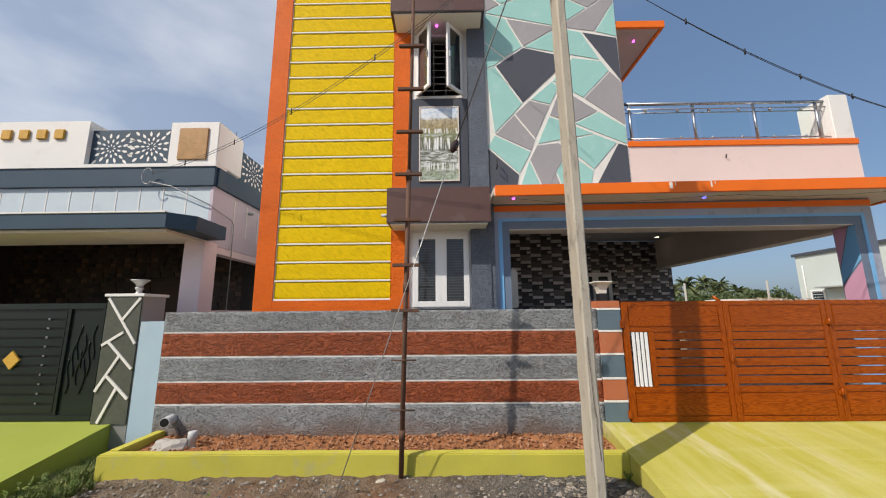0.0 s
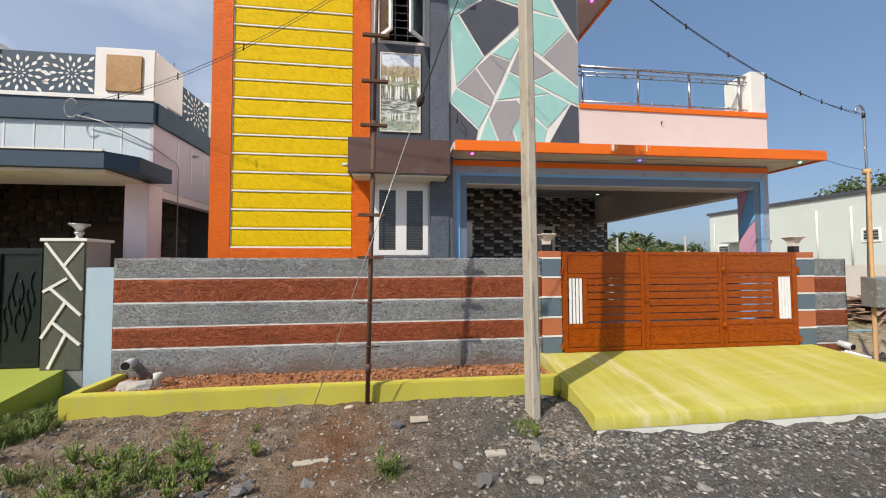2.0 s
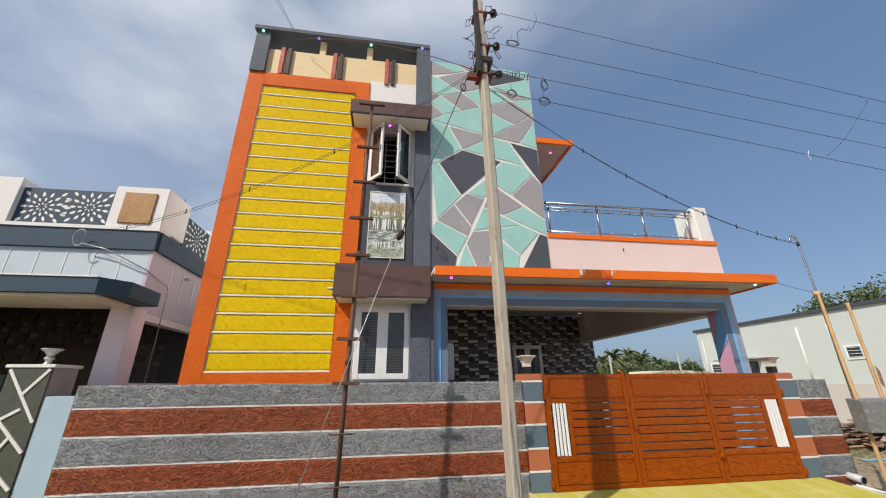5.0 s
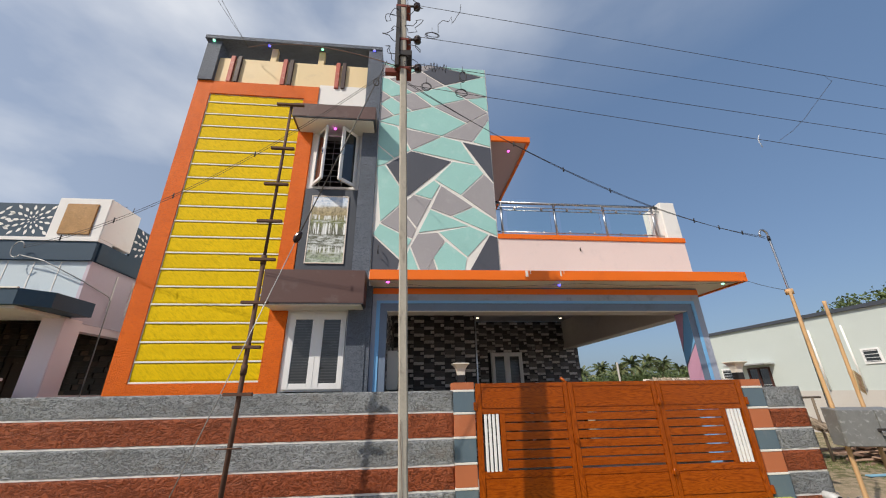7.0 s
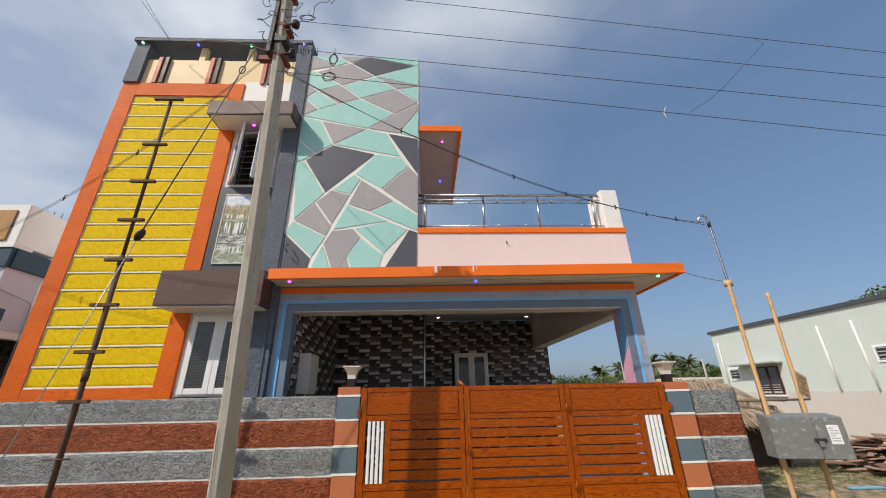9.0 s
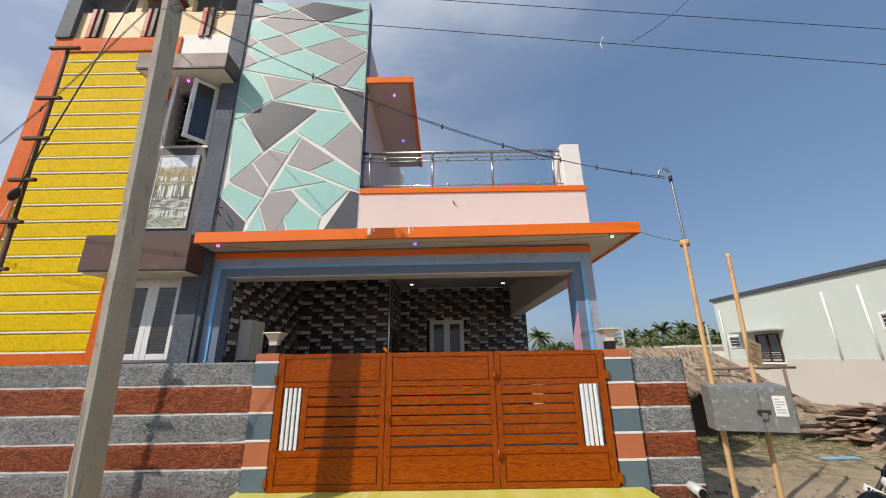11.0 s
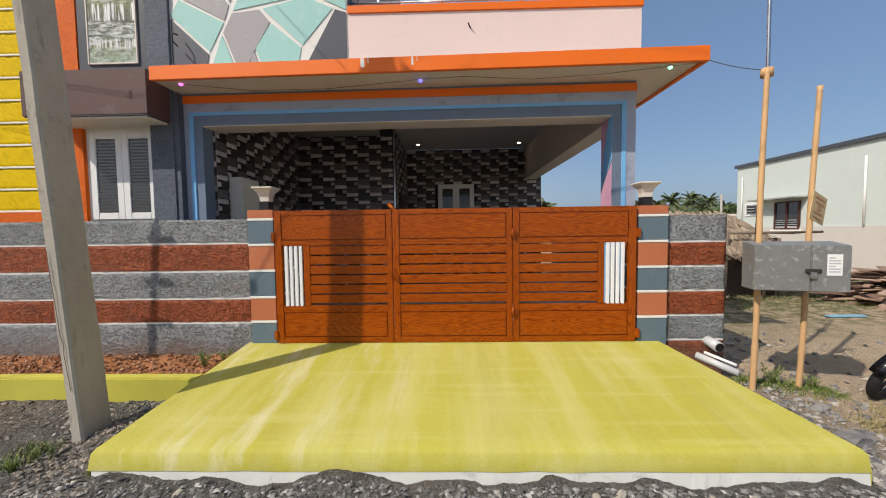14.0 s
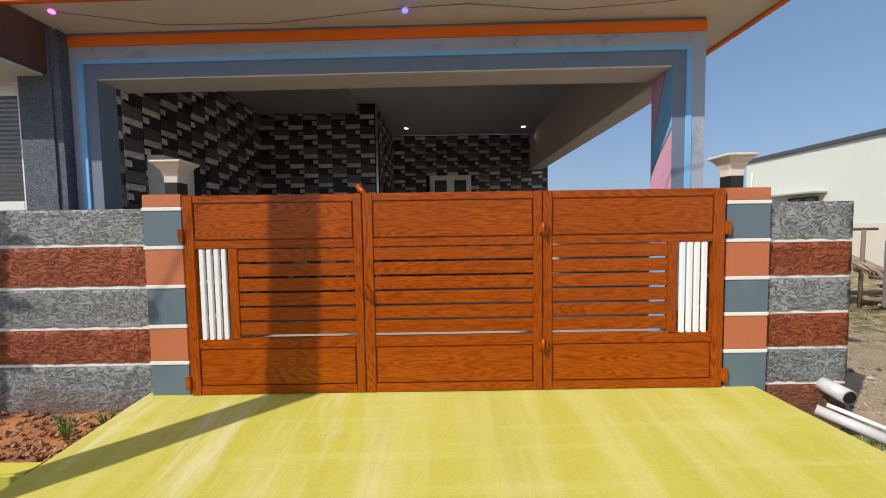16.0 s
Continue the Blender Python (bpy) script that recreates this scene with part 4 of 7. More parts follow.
shard(shard_grey, "2.49,7.21 2.95,6.88 2.48,6.57 1.77,6.96")
shard(teal, "1.77,6.96 2.48,6.57 1.95,6.20 0.67,6.50 0.97,6.67 1.34,6.81")
shard(shard_grey, "2.95,6.88 2.95,6.69 2.57,6.09 1.95,6.20 2.48,6.57")
shard(teal, "2.95,6.69 2.95,5.98 2.57,6.09")
shard(teal, "0.67,6.50 1.05,6.39 1.33,5.82 1.01,5.62 0.67,5.93")
shard(teal, "0.67,5.93 1.01,5.62 0.84,5.47 0.67,5.41")
shard(shard_grey, "1.05,6.39 1.95,6.20 1.33,5.82")
shard(teal, "1.33,5.82 1.95,6.20 2.34,6.10 2.64,5.54")
shard(shard_dark, "2.34,6.10 2.95,5.98 2.95,5.14")
shard(shard_dark, "0.84,5.47 1.33,5.82 2.15,5.61 1.28,4.76")
shard(teal, "0.67,5.41 0.84,5.47 1.28,4.76 1.13,4.58 0.79,4.22")
shard(teal, "2.15,5.61 2.64,5.54 2.77,5.35 2.29,4.84 1.78,5.17")
shard(shard_grey, "2.77,5.35 2.95,5.14 2.95,4.33 2.29,4.84")
shard(teal, "1.39,4.83 1.78,5.17 1.91,5.06 1.74,4.73")
shard(shard_grey, "1.13,4.58 1.39,4.83 1.74,4.73 1.46,4.12")
shard(shard_grey, "1.91,5.06 2.53,4.61 2.09,4.39 1.70,4.54")
shard(teal, "2.53,4.61 2.95,4.33 2.95,4.00 2.09,4.39")
shard(shard_grey, "0.79,4.22 1.13,4.58 1.46,4.12 1.39,3.91")
shard(teal, "0.79,4.22 1.39,3.91 1.18,3.52 0.67,4.00")
shard(teal, "1.70,4.54 2.43,4.21 1.47,4.03")
shard(shard_grey, "1.47,4.03 1.84,4.07 1.98,3.90 1.57,3.19 1.34,3.78")
shard(teal, "1.84,4.07 2.43,4.21 2.79,4.05 2.37,3.58")
shard(teal, "1.98,3.90 2.37,3.58 2.30,3.19 1.88,3.19 1.75,3.58")
shard(shard_dark, "2.79,4.05 2.95,4.00 2.95,3.19 2.30,3.19")
shard(shard_dark, "0.67,4.00 1.18,3.52 1.12,3.19 0.67,3.19")
shard(teal, "1.34,3.78 1.57,3.19 1.57,3.19 1.12,3.19")
shard(shard_grey, "1.75,3.58 1.88,3.19 1.57,3.19")

# ---- window hoods ----
for z0, z1, name in ((2.66, 3.19, "lower"), (6.20, 6.50, "upper")):
    hood = structure("window_hood", rbox(-0.89, 0.645, 5.165, Y + 0.02, z0, z1, 0.006), brown_box, "projecting brown-painted box hood over a window", "hood")
    part("hood_soffit", rbox(-0.84, 0.60, 5.20, Y, z0 - 0.03, z0 + 0.004, 0.004), white_wall, hood, "white painted underside")
    part("drip_edge", rounded(boxes((-0.88, 0.64, 5.17, 5.20, z0 - 0.012, z0), (0.605, 0.635, 5.20, 5.55, z0 - 0.012, z0)), 0.002), slate, hood)
part("stub_pipe", bar((-0.99, 5.3, 2.80), (-0.86, 5.3, 2.80), 0.025, 10), pvc, hood)

# ---- painted niche with the waterfall picture ----
niche = structure("picture_panel", rbox(-0.585, 0.365, 5.595, Y + 0.004, 3.19, 4.90, 0.006), slate, "dark slate plaster panel between two windows", "panel")
picture = empty("waterfall_picture", (-0.11, 5.59, 3.43), "tall printed tile picture of a tiered waterfall in a pale frame", "picture")
part("picture_frame", rounded(boxes((-0.445, -0.425, 5.572, 5.596, 3.435, 4.75), (0.195, 0.215, 5.572, 5.596, 3.435, 4.75), (-0.425, 0.195, 5.572, 5.596, 3.435, 3.455), (-0.425, 0.195, 5.572, 5.596, 4.73, 4.75)), 0.003), soffit_cream, picture)
part("picture_print", boxes((-0.424, 0.194, 5.580, 5.594, 3.456, 4.729)), mural, picture)


# ---- windows ----
def shutter(parent, x_hinge, y_hinge, width, z0, z1, angle, sign, louvred=False):
    """One framed casement leaf with dark glass, swung open round its hinge."""
    m = Matrix.Translation((x_hinge, y_hinge, 0)) @ Matrix.Rotation(radians(angle), 4, "Z")
    fr = 0.088 if louvred else 0.065
    x0, x1 = (0, width) if sign > 0 else (-width, 0)
    leaf = boxes((x0, x0 + fr, -0.02, 0.02, z0, z1), (x1 - fr, x1, -0.02, 0.02, z0, z1), (x0 + fr, x1 - fr, -0.02, 0.02, z0, z0 + fr), (x0 + fr, x1 - fr, -0.02, 0.02, z1 - fr, z1))
    rounded(leaf, 0.005)
    leaf.transform(m)
    lf = part("casement", leaf, upvc, parent)
    g = boxes((x0 + fr, x1 - fr, -0.004, 0.004, z0 + fr, z1 - fr))
    g.transform(m)
    part("pane", g, glass_dark, lf, "dark reflecting glass")
    if louvred:
        zz = z0 + fr + 0.02
        while zz < z1 - fr - 0.02:
            sl = boxes((x0 + fr, x1 - fr, -0.010, -0.004, zz, zz + 0.017))
            sl.transform(m)
            part("louvre", sl, louvre_grey, lf, "grey louvre strip behind the glass")
            zz += 0.042
    hd = boxes((x1 - 0.045 if sign > 0 else x0 + 0.02, x1 - 0.02 if sign > 0 else x0 + 0.045, -0.05, -0.02, (z0 + z1) / 2 - 0.06, (z0 + z1) / 2 + 0.06))
    hd.transform(m)
    if not louvred:
        part("window_handle", hd, steel, lf)


def window_set(name, x0, x1, z0, z1, y, label, angles):
    win = structure(name, rounded(boxes((x0, x0 + 0.05, y - 0.03, y + 0.05, z0, z1), (x1 - 0.05, x1, y - 0.03, y + 0.05, z0, z1), (x0 + 0.05, x1 - 0.05, y - 0.03, y + 0.05, z0, z0 + 0.05), (x0 + 0.05, x1 - 0.05, y - 0.03, y + 0.05, z1 - 0.05, z1)), 0.004), upvc, label, "window")
    for k in range(9):
        zz = z0 + 0.10 + (z1 - z0 - 0.2) * k / 8
        part("grille_bar", bar((x0 + 0.05, y + 0.10, zz), (x1 - 0.05, y + 0.10, zz), 0.008, 6), grille, win)
    for k in range(4):
        xx = x0 + (x1 - x0) * (k + 0.5) / 4
        part("grille_upright", bar((xx, y + 0.11, z0 + 0.02), (xx, y + 0.11, z1 - 0.02), 0.007, 6), grille, win)
    mid = (x0 + x1) / 2
    shutter(win, x0 + 0.03, y - 0.04, mid - x0 - 0.03, z0 + 0.03, z1 - 0.03, angles[0], 1, angles[0] == 0)
    shutter(win, x1 - 0.03, y - 0.04, x1 - mid - 0.03, z0 + 0.03, z1 - 0.03, angles[1], -1, angles[1] == 0)
    return win


window_set("window_1", -0.57, 0.37, 1.405, 2.61, 5.67, "white two-leaf window with dark louvred glass, shut", (0, 0))
window_set("window_2", -0.52, 0.32, 4.93, 6.17, 5.66, "white two-leaf window standing open above the picture", (-52, 48))

# ---- roof crown ----
structure("crown_slab", rounded(boxes((-3.04, 0.66, 5.50, 6.05, 8.41, 8.515)), 0.008), slate_rough, "thin slate-grey crown slab on top of the tower", "slab")
structure("crown_post", boxes((-3.0, -2.72, 5.56, 5.86, 7.34, 8.41)), slate_rough, "slate-grey post under the crown slab", "post")
cw = structure("crown_parapet", boxes((-2.72, 0.372, 5.64, 5.76, 7.342, 8.02)), cream, "cream parapet wall with red and brown upright fins", "parapet")
for x in (-2.47, -1.41, -0.31):
    part("red_fin", rbox(x, x + 0.085, 5.585, 5.642, 7.345, 8.05, 0.005), fin_red, cw, "red painted fin, paler where worn")
    part("brown_fin", rbox(x + 0.135, x + 0.215, 5.585, 5.642, 7.345, 8.05, 0.005), fin_brown, cw, "brown painted fin")
for x in (-1.72, -0.72):
    part("stub_post", boxes((x, x + 0.12, 5.66, 5.76, 8.02, 8.412)), cream, cw)
structure("wall_bay_top", boxes((-0.60, 0.37, Y - 0.02, Y - 0.002, 6.5, 7.42)), white_wall, "white plaster above the upper window hood", "wall")

# ---- terrace ----
tp = structure("terrace_parapet", boxes((2.955, 6.62, F, F + 0.2, 3.05, 3.97)), pink, "pale pink terrace parapet with an orange coping", "parapet")
part("coping", rbox(2.955, 6.64, F - 0.02, F + 0.22, 3.97, 4.065, 0.006), orange_smooth, tp, "orange painted coping")
structure("terrace_block", rounded(boxes((6.31, 6.625, F + 0.004, F + 0.55, 4.065, 4.85)), 0.012), white_wall, "short white plastered end block of the terrace", "block")
structure("floor_terrace", boxes((2.95, 6.6, F + 0.2, 10.8, 3.44, 3.56)), concrete, "concrete terrace floor", "floor")
tap = thing("drain_spout", bar((4.47, F - 0.05, 3.80), (4.50, F + 0.01, 3.76), 0.010, 8), dark_iron, "small rusty iron hook stuck in the pink parapet", "hook")
rail = empty("terrace_railing", (4.6, 5.64, 4.065), "stainless steel railing with clear glass panels on the terrace", "railing")
post_x = (3.08, 4.14, 5.15, 6.18)
for x in post_x:
    part("post", bar((x, 5.66, 4.06), (x, 5.66, 4.77), 0.022, 12), steel, rail)
part("top_rail", bar((2.96, 5.66, 4.78), (6.36, 5.66, 4.78), 0.026, 12), steel, rail)
for z in (4.67, 4.635, 4.175, 4.14):
    part("thin_rail", bar((2.96, 5.63 if z in (4.67, 4.14) else 5.69, z), (6.36, 5.63 if z in (4.67, 4.14) else 5.69, z), 0.010, 8), steel, rail)
for a, b in zip(post_x, post_x[1:]):
    gp = part("glass_panel", boxes((a + 0.10, b - 0.10, 5.655, 5.663, 4.18, 4.66)), glass_clear, rail, "clear etched glass panel")
    gp.visible_shadow = False
    for x in (a + 0.26, b - 0.26):
        for z in (4.65, 4.16):
            kn = bmesh.new()
            bmesh.ops.create_icosphere(kn, subdivisions=2, radius=0.028, matrix=Matrix.Translation((x, 5.645, z)))
            part("glass_knob", kn, steel, rail)
sh = structure("terrace_sunshade", boxes((2.955, 3.74, 5.62, 8.6, 6.205, 6.29)), mauve, "upper sunshade slab over the terrace with an orange edge", "sunshade")
part("orange_edge", rounded(boxes((2.955, 3.80, 5.57, 5.62, 6.18, 6.31), (3.74, 3.80, 5.62, 8.6, 6.18, 6.31)), 0.005), orange_smooth, sh)

# ---- porch ----
def skewed(bm):
    """The canopy projects less at the tower end."""
    for v in bm.verts:
        if v.co.y < 5.1:
            v.co.y += 0.17 * max(0.0, 1 - (v.co.x - 0.7) / 6.3)
    return bm


canopy = structure("porch_canopy", skewed(boxes((0.70, 7.0, 5.00, 5.60, 3.055, 3.17), (6.61, 7.0, 5.60, 10.9, 3.055, 3.17))), soffit_cream, "projecting porch canopy slab with a cream underside", "canopy")
part("orange_edge", skewed(rounded(boxes((0.715, 7.055, 4.955, 5.003, 3.03, 3.195), (7.0, 7.055, 5.003, 10.9, 3.03, 3.195)), 0.006)), orange_smooth, canopy, "orange painted slab edge")
part("canopy_top", skewed(boxes((0.70, 7.0, 5.003, 5.56, 3.17, 3.186))), concrete, canopy)
def set_back(bm):
    """The porch front runs back a little towards the tower."""
    for v in bm.verts:
        v.co.y += 0.03 + 0.12 * max(0.0, (6.54 - v.co.x) / 5.8)
    return bm


for x, wd, z0 in ((3.22, 0.05, 3.085), (3.30, 0.018, 3.13), (3.80, 0.028, 3.095), (3.86, 0.014, 3.14)):
    y = 4.953 + 0.17 * (1 - (x - 0.7) / 6.3)
    part("paint_drip", rbox(x, x + wd, y, y + 0.006, z0, 3.19, 0.003), white_line, canopy, "pale paint drip on the edge")
beam = structure("porch_beam", set_back(boxes((0.74, 6.54, 5.48, 5.80, 2.64, 3.05))), beam_blue, "grey-blue porch beam with a sky-blue line and an orange band", "beam")
part("beam_soffit", set_back(boxes((0.985, 6.25, 5.486, 5.81, 2.628, 2.642))), soffit_cream, beam, "cream painted underside")
structure("porch_post_left", set_back(boxes((0.74, 0.985, 5.48, 5.80, -0.1, 2.64))), beam_blue, "grey-blue porch post", "post")
pr = structure("porch_post_right", boxes((6.25, 6.54, 5.51, 5.84, -0.1, 2.64)), beam_blue, "porch post painted grey-blue with pink and blue slanting patches", "post")
part("orange_band", set_back(rbox(0.742, 6.542, 5.462, 5.482, 2.925, 3.02, 0.003)), orange_smooth, beam)
for ob_p, x0, x1, z0, z1 in ((beam, 0.742, 6.538, 2.812, 2.925), (beam, 0.742, 0.81, -0.1, 2.812), (pr, 6.422, 6.538, -0.1, 2.812)):
    part("pale_face", set_back(boxes((x0, x1, 5.474, 5.481, z0, z1))), beam_pale, ob_p, "pale grey-blue weathered paint")
part("blue_line", set_back(rounded(boxes((0.81, 6.422, 5.466, 5.483, 2.767, 2.812), (0.81, 0.872, 5.466, 5.483, -0.1, 2.767), (6.366, 6.422, 5.466, 5.483, -0.1, 2.767)), 0.003)), sky_blue, beam, "sky-blue painted line")
for corners, mt in (([(5.512, 2.62), (5.60, 2.62), (5.83, 1.95), (5.83, 1.75), (5.512, 2.1)], sky_blue), ([(5.62, 2.62), (5.83, 2.62), (5.83, 1.99)], patch_pink), ([(5.512, 2.06), (5.83, 1.71), (5.83, 1.2), (5.60, 1.0), (5.512, 1.3)], patch_pink), ([(5.512, 1.26), (5.60, 0.96), (5.512, 0.4)], beam_pale), ([(5.60, 0.94), (5.83, 1.14), (5.83, 0.1), (5.512, 0.1), (5.512, 0.36)], sky_blue)):
    bm = bmesh.new()
    a = [bm.verts.new((6.246, y, zz)) for y, zz in corners]
    b = [bm.verts.new((6.252, y, zz)) for y, zz in corners]
    bm.faces.new(a)
    for k in range(len(a)):
        bm.faces.new((a[k], a[(k + 1) % len(a)], b[(k + 1) % len(a)], b[k]))
    bmesh.ops.recalc_face_normals(bm, faces=bm.faces)
    part("painted_patch", bm, mt, pr)
structure("porch_side_beam", boxes((6.25, 6.54, 5.842, 10.86, 2.585, 3.44)), soffit_cream, "cream side beam of the porch", "beam")
structure("porch_inner_beam", boxes((1.0, 6.248, 5.90, 5.96, 2.66, 3.42)), soffit_cream, "cream inner face of the porch beam", "beam")
structure("ceiling_porch", boxes((0.74, 6.57, 5.83, 10.86, 3.42, 3.44)), ceiling_white, "plain white porch ceiling", "ceiling")
structure("floor_porch", boxes((0.74, 7.05, 5.1, 11.0, -0.45, -0.03)), concrete, "plain cement floor of the forecourt and porch", "floor")
structure("floor_yard", boxes((-3.7, 0.74, 5.06, 11.0, -0.45, -0.06)), concrete, "cement strip behind the street wall", "floor")
wl_left = structure("wall_porch_left", boxes((0.76, 0.99, 5.90, 8.64, -0.1, 3.42)), joint_dark, "porch side wall clad in dark and pale split-face tiles", "wall")
wl_mid = structure("wall_porch_middle", boxes((0.80, 3.04, 8.66, 8.87, -0.1, 3.42)), joint_dark, "porch wall clad in dark split-face tiles", "wall")
wl_in = structure("wall_porch_inner", boxes((2.82, 3.02, 8.87, 10.87, -0.1, 3.42)), joint_dark, "inner porch wall clad in dark split-face tiles", "wall")
wl_back = structure("wall_porch_back", boxes((3.02, 3.88, 10.87, 11.1, -0.1, 3.42), (3.88, 4.86, 10.87, 11.1, 2.48, 3.42), (3.88, 4.86, 10.87, 11.1, -0.1, 1.25), (4.86, 6.68, 10.87, 11.1, -0.1, 3.42)), joint_dark, "rear porch wall clad in dark split-face tiles", "wall")
structure("porch_corner_trim", rbox(3.018, 3.052, 8.632, 8.668, -0.03, 3.42, 0.004), steel, "thin metal corner trim on the tiled wall", "trim")
structure("room_back", boxes((3.5, 5.2, 11.2, 11.3, 1.0, 2.7)), dark_room, "plain panel behind the rear window, painted dark as an unlit room", "wall")
window_set("window_3", 3.88, 4.86, 1.25, 2.48, 10.86, "white two-leaf rear porch window with dark glass, shut", (0, 0))
dr = structure("door_1", rbox(3.015, 3.06, 9.35, 10.25, -0.03, 2.1, 0.004), door_dark, "dark teak side door in the porch", "door")
part("door_handle", bar((3.06, 9.45, 1.0), (3.10, 9.45, 1.0), 0.012, 8), steel, dr)
eb = empty("meter_cabinet", (1.15, 6.45, 1.45), "pale grey electric meter cabinet on the tiled wall", "cabinet")
part("cabinet_box", rbox(0.99, 1.17, 6.14, 6.62, 1.42, 2.05, 0.008), lamp_white, eb)
part("cabinet_door", rbox(1.17, 1.185, 6.16, 6.60, 1.44, 2.03, 0.005), lamp_white, eb)
part("side_panel", rbox(0.99, 1.12, 6.66, 6.82, 1.42, 2.05, 0.006), black_plastic, eb, "black switch box")
for x in (3.41, 5.96):
    dl = empty("ceiling_downlight", (x, 10.2, 3.42), "small round warm downlight in the porch ceiling, lit", "downlight", "porch downlights")
    part("trim_ring", lathe(bmesh.new(), (x, 10.2, 3.41), [(0.055, 0.0), (0.06, 0.004), (0.06, 0.010)], 20), upvc, dl)
    part("lens", lathe(bmesh.new(), (x, 10.2, 3.405), [(0.03, 0.0), (0.045, 0.003), (0.045, 0.006)], 16), warm_led, dl)


# ---- neighbouring house ----
nb = empty("neighbour_house", (-6.5, 6.5, 0.0), "pale blue and navy single-storey house with a dark porch", "house")
part("fascia", boxes((-10.5, -3.98, 5.85, 6.05, 2.55, 3.50)), pale_blue, nb, "pale blue fascia wall")
part("side_fascia", boxes((-4.15, -3.95, 6.05, 12.0, 2.50, 3.50)), lilac, nb, "lilac side fascia wall")
part("corner_post", boxes((-4.0, -3.948, 5.84, 6.06, 2.52, 3.50)), lilac, nb)
for k in range(15):
    x = -4.42 - 0.40 * k
    part("white_rib", rbox(x, x + 0.022, 5.844, 5.852, 2.80, 3.48, 0.002), white_line, nb)
for k in range(7):
    y = 6.45 + 0.42 * k
    part("side_rib", rbox(-3.952, -3.938, y, y + 0.03, 2.78, 3.42, 0.003), white_line, nb)
part("navy_band", rbox(-10.5, -3.93, 5.80, 5.86, 3.50, 3.84, 0.006), navy, nb, "rough navy band")
part("side_navy_band", rbox(-3.97, -3.90, 5.86, 12.0, 3.50, 3.84, 0.006), navy, nb, "rough navy band")
part("ledge", boxes((-10.5, -3.92, 5.78, 6.1, 3.84, 3.90)), white_wall, nb)
shade_t = bmesh.new()
outline = [(-10.5, 4.9), (-3.95, 4.9), (-3.68, 5.15), (-3.68, 5.86), (-10.5, 5.86)]
lo = [shade_t.verts.new((x, y, 2.56)) for x, y in outline]
hi = [shade_t.verts.new((x, y, 2.78)) for x, y in outline]
shade_t.faces.new(lo[::-1])
shade_t.faces.new(hi)
for k in range(5):
    shade_t.faces.new((lo[k], lo[(k + 1) % 5], hi[(k + 1) % 5], hi[k]))
part("porch_shade", shade_t, navy, nb, "navy porch shade slab")
part("shade_soffit", boxes((-10.4, -3.98, 4.97, 5.86, 2.515, 2.556)), soffit_cream, nb, "cream painted underside")
# unseen dark ceiling, added under the roof to keep the porch dim
part("porch_ceiling", boxes((-10.5, -4.15, 6.05, 8.6, 3.28, 3.34)), brown_box, nb, "plain brown ceiling, added unseen to darken the porch")
part("shade_rim", rbox(-10.5, -3.96, 4.885, 4.93, 2.775, 2.80, 0.004), white_line, nb)
part("porch_pillar", rbox(-4.23, -3.90, 5.68, 6.02, -0.2, 2.53, 0.01), porch_pink, nb, "rose-white square porch pillar")
part("side_beam", boxes((-4.15, -3.96, 6.02, 12.0, 2.38, 2.52)), porch_pink, nb)
part("low_side_wall", boxes((-4.1, -3.95, 6.02, 12.0, -0.3, 1.42)), porch_pink, nb)
nb_back = part("porch_back_wall", boxes((-10.5, -4.9, 8.6, 8.8, -0.2, 3.4)), brick_dark, nb, "brown stone-clad porch wall")
part("porch_side_wall", boxes((-10.7, -10.5, 4.9, 8.8, -0.2, 3.4)), brick_dark, nb)
part("house_side_wall", boxes((-5.1, -4.9, 8.8, 12.0, -0.2, 3.4)), brick_dark, nb)
part("front_door", rbox(-7.05, -6.1, 8.55, 8.62, 0.0, 2.1, 0.01), door_dark, nb, "dark teak front door")
part("door_frame", rounded(boxes((-7.17, -7.05, 8.53, 8.62, 0.0, 2.2), (-6.1, -5.98, 8.53, 8.62, 0.0, 2.2), (-7.05, -6.1, 8.53, 8.62, 2.1, 2.2)), 0.006), door_dark, nb)
part("porch_floor", boxes((-10.6, -3.9, 5.05, 12.0, -0.5, 0.0)), concrete, nb)
part("roof", boxes((-10.6, -4.0, 6.05, 12.0, 3.4, 3.55)), concrete, nb)
part("parapet_pier", rbox(-4.78, -3.93, 5.80, 6.55, 3.90, 4.66, 0.01), white_wall, nb, "white parapet pier")
part("gilt_panel", rbox(-4.61, -4.10, 5.775, 5.802, 3.96, 4.54, 0.01), bronze_panel, nb, "gilt relief plaque")
part("parapet_wall", boxes((-10.5, -6.2, 5.78, 6.3, 3.90, 4.70)), white_wall, nb, "white parapet wall")
for k in range(7):
    part("gold_stud", rbox(-6.78 - 0.31 * k, -6.60 - 0.31 * k, 5.745, 5.782, 4.36, 4.54, 0.012), gold, nb, "square gold stud")
part("side_parapet", boxes((-4.1, -3.93, 7.45, 12.0, 3.84, 4.55)), white_wall, nb)


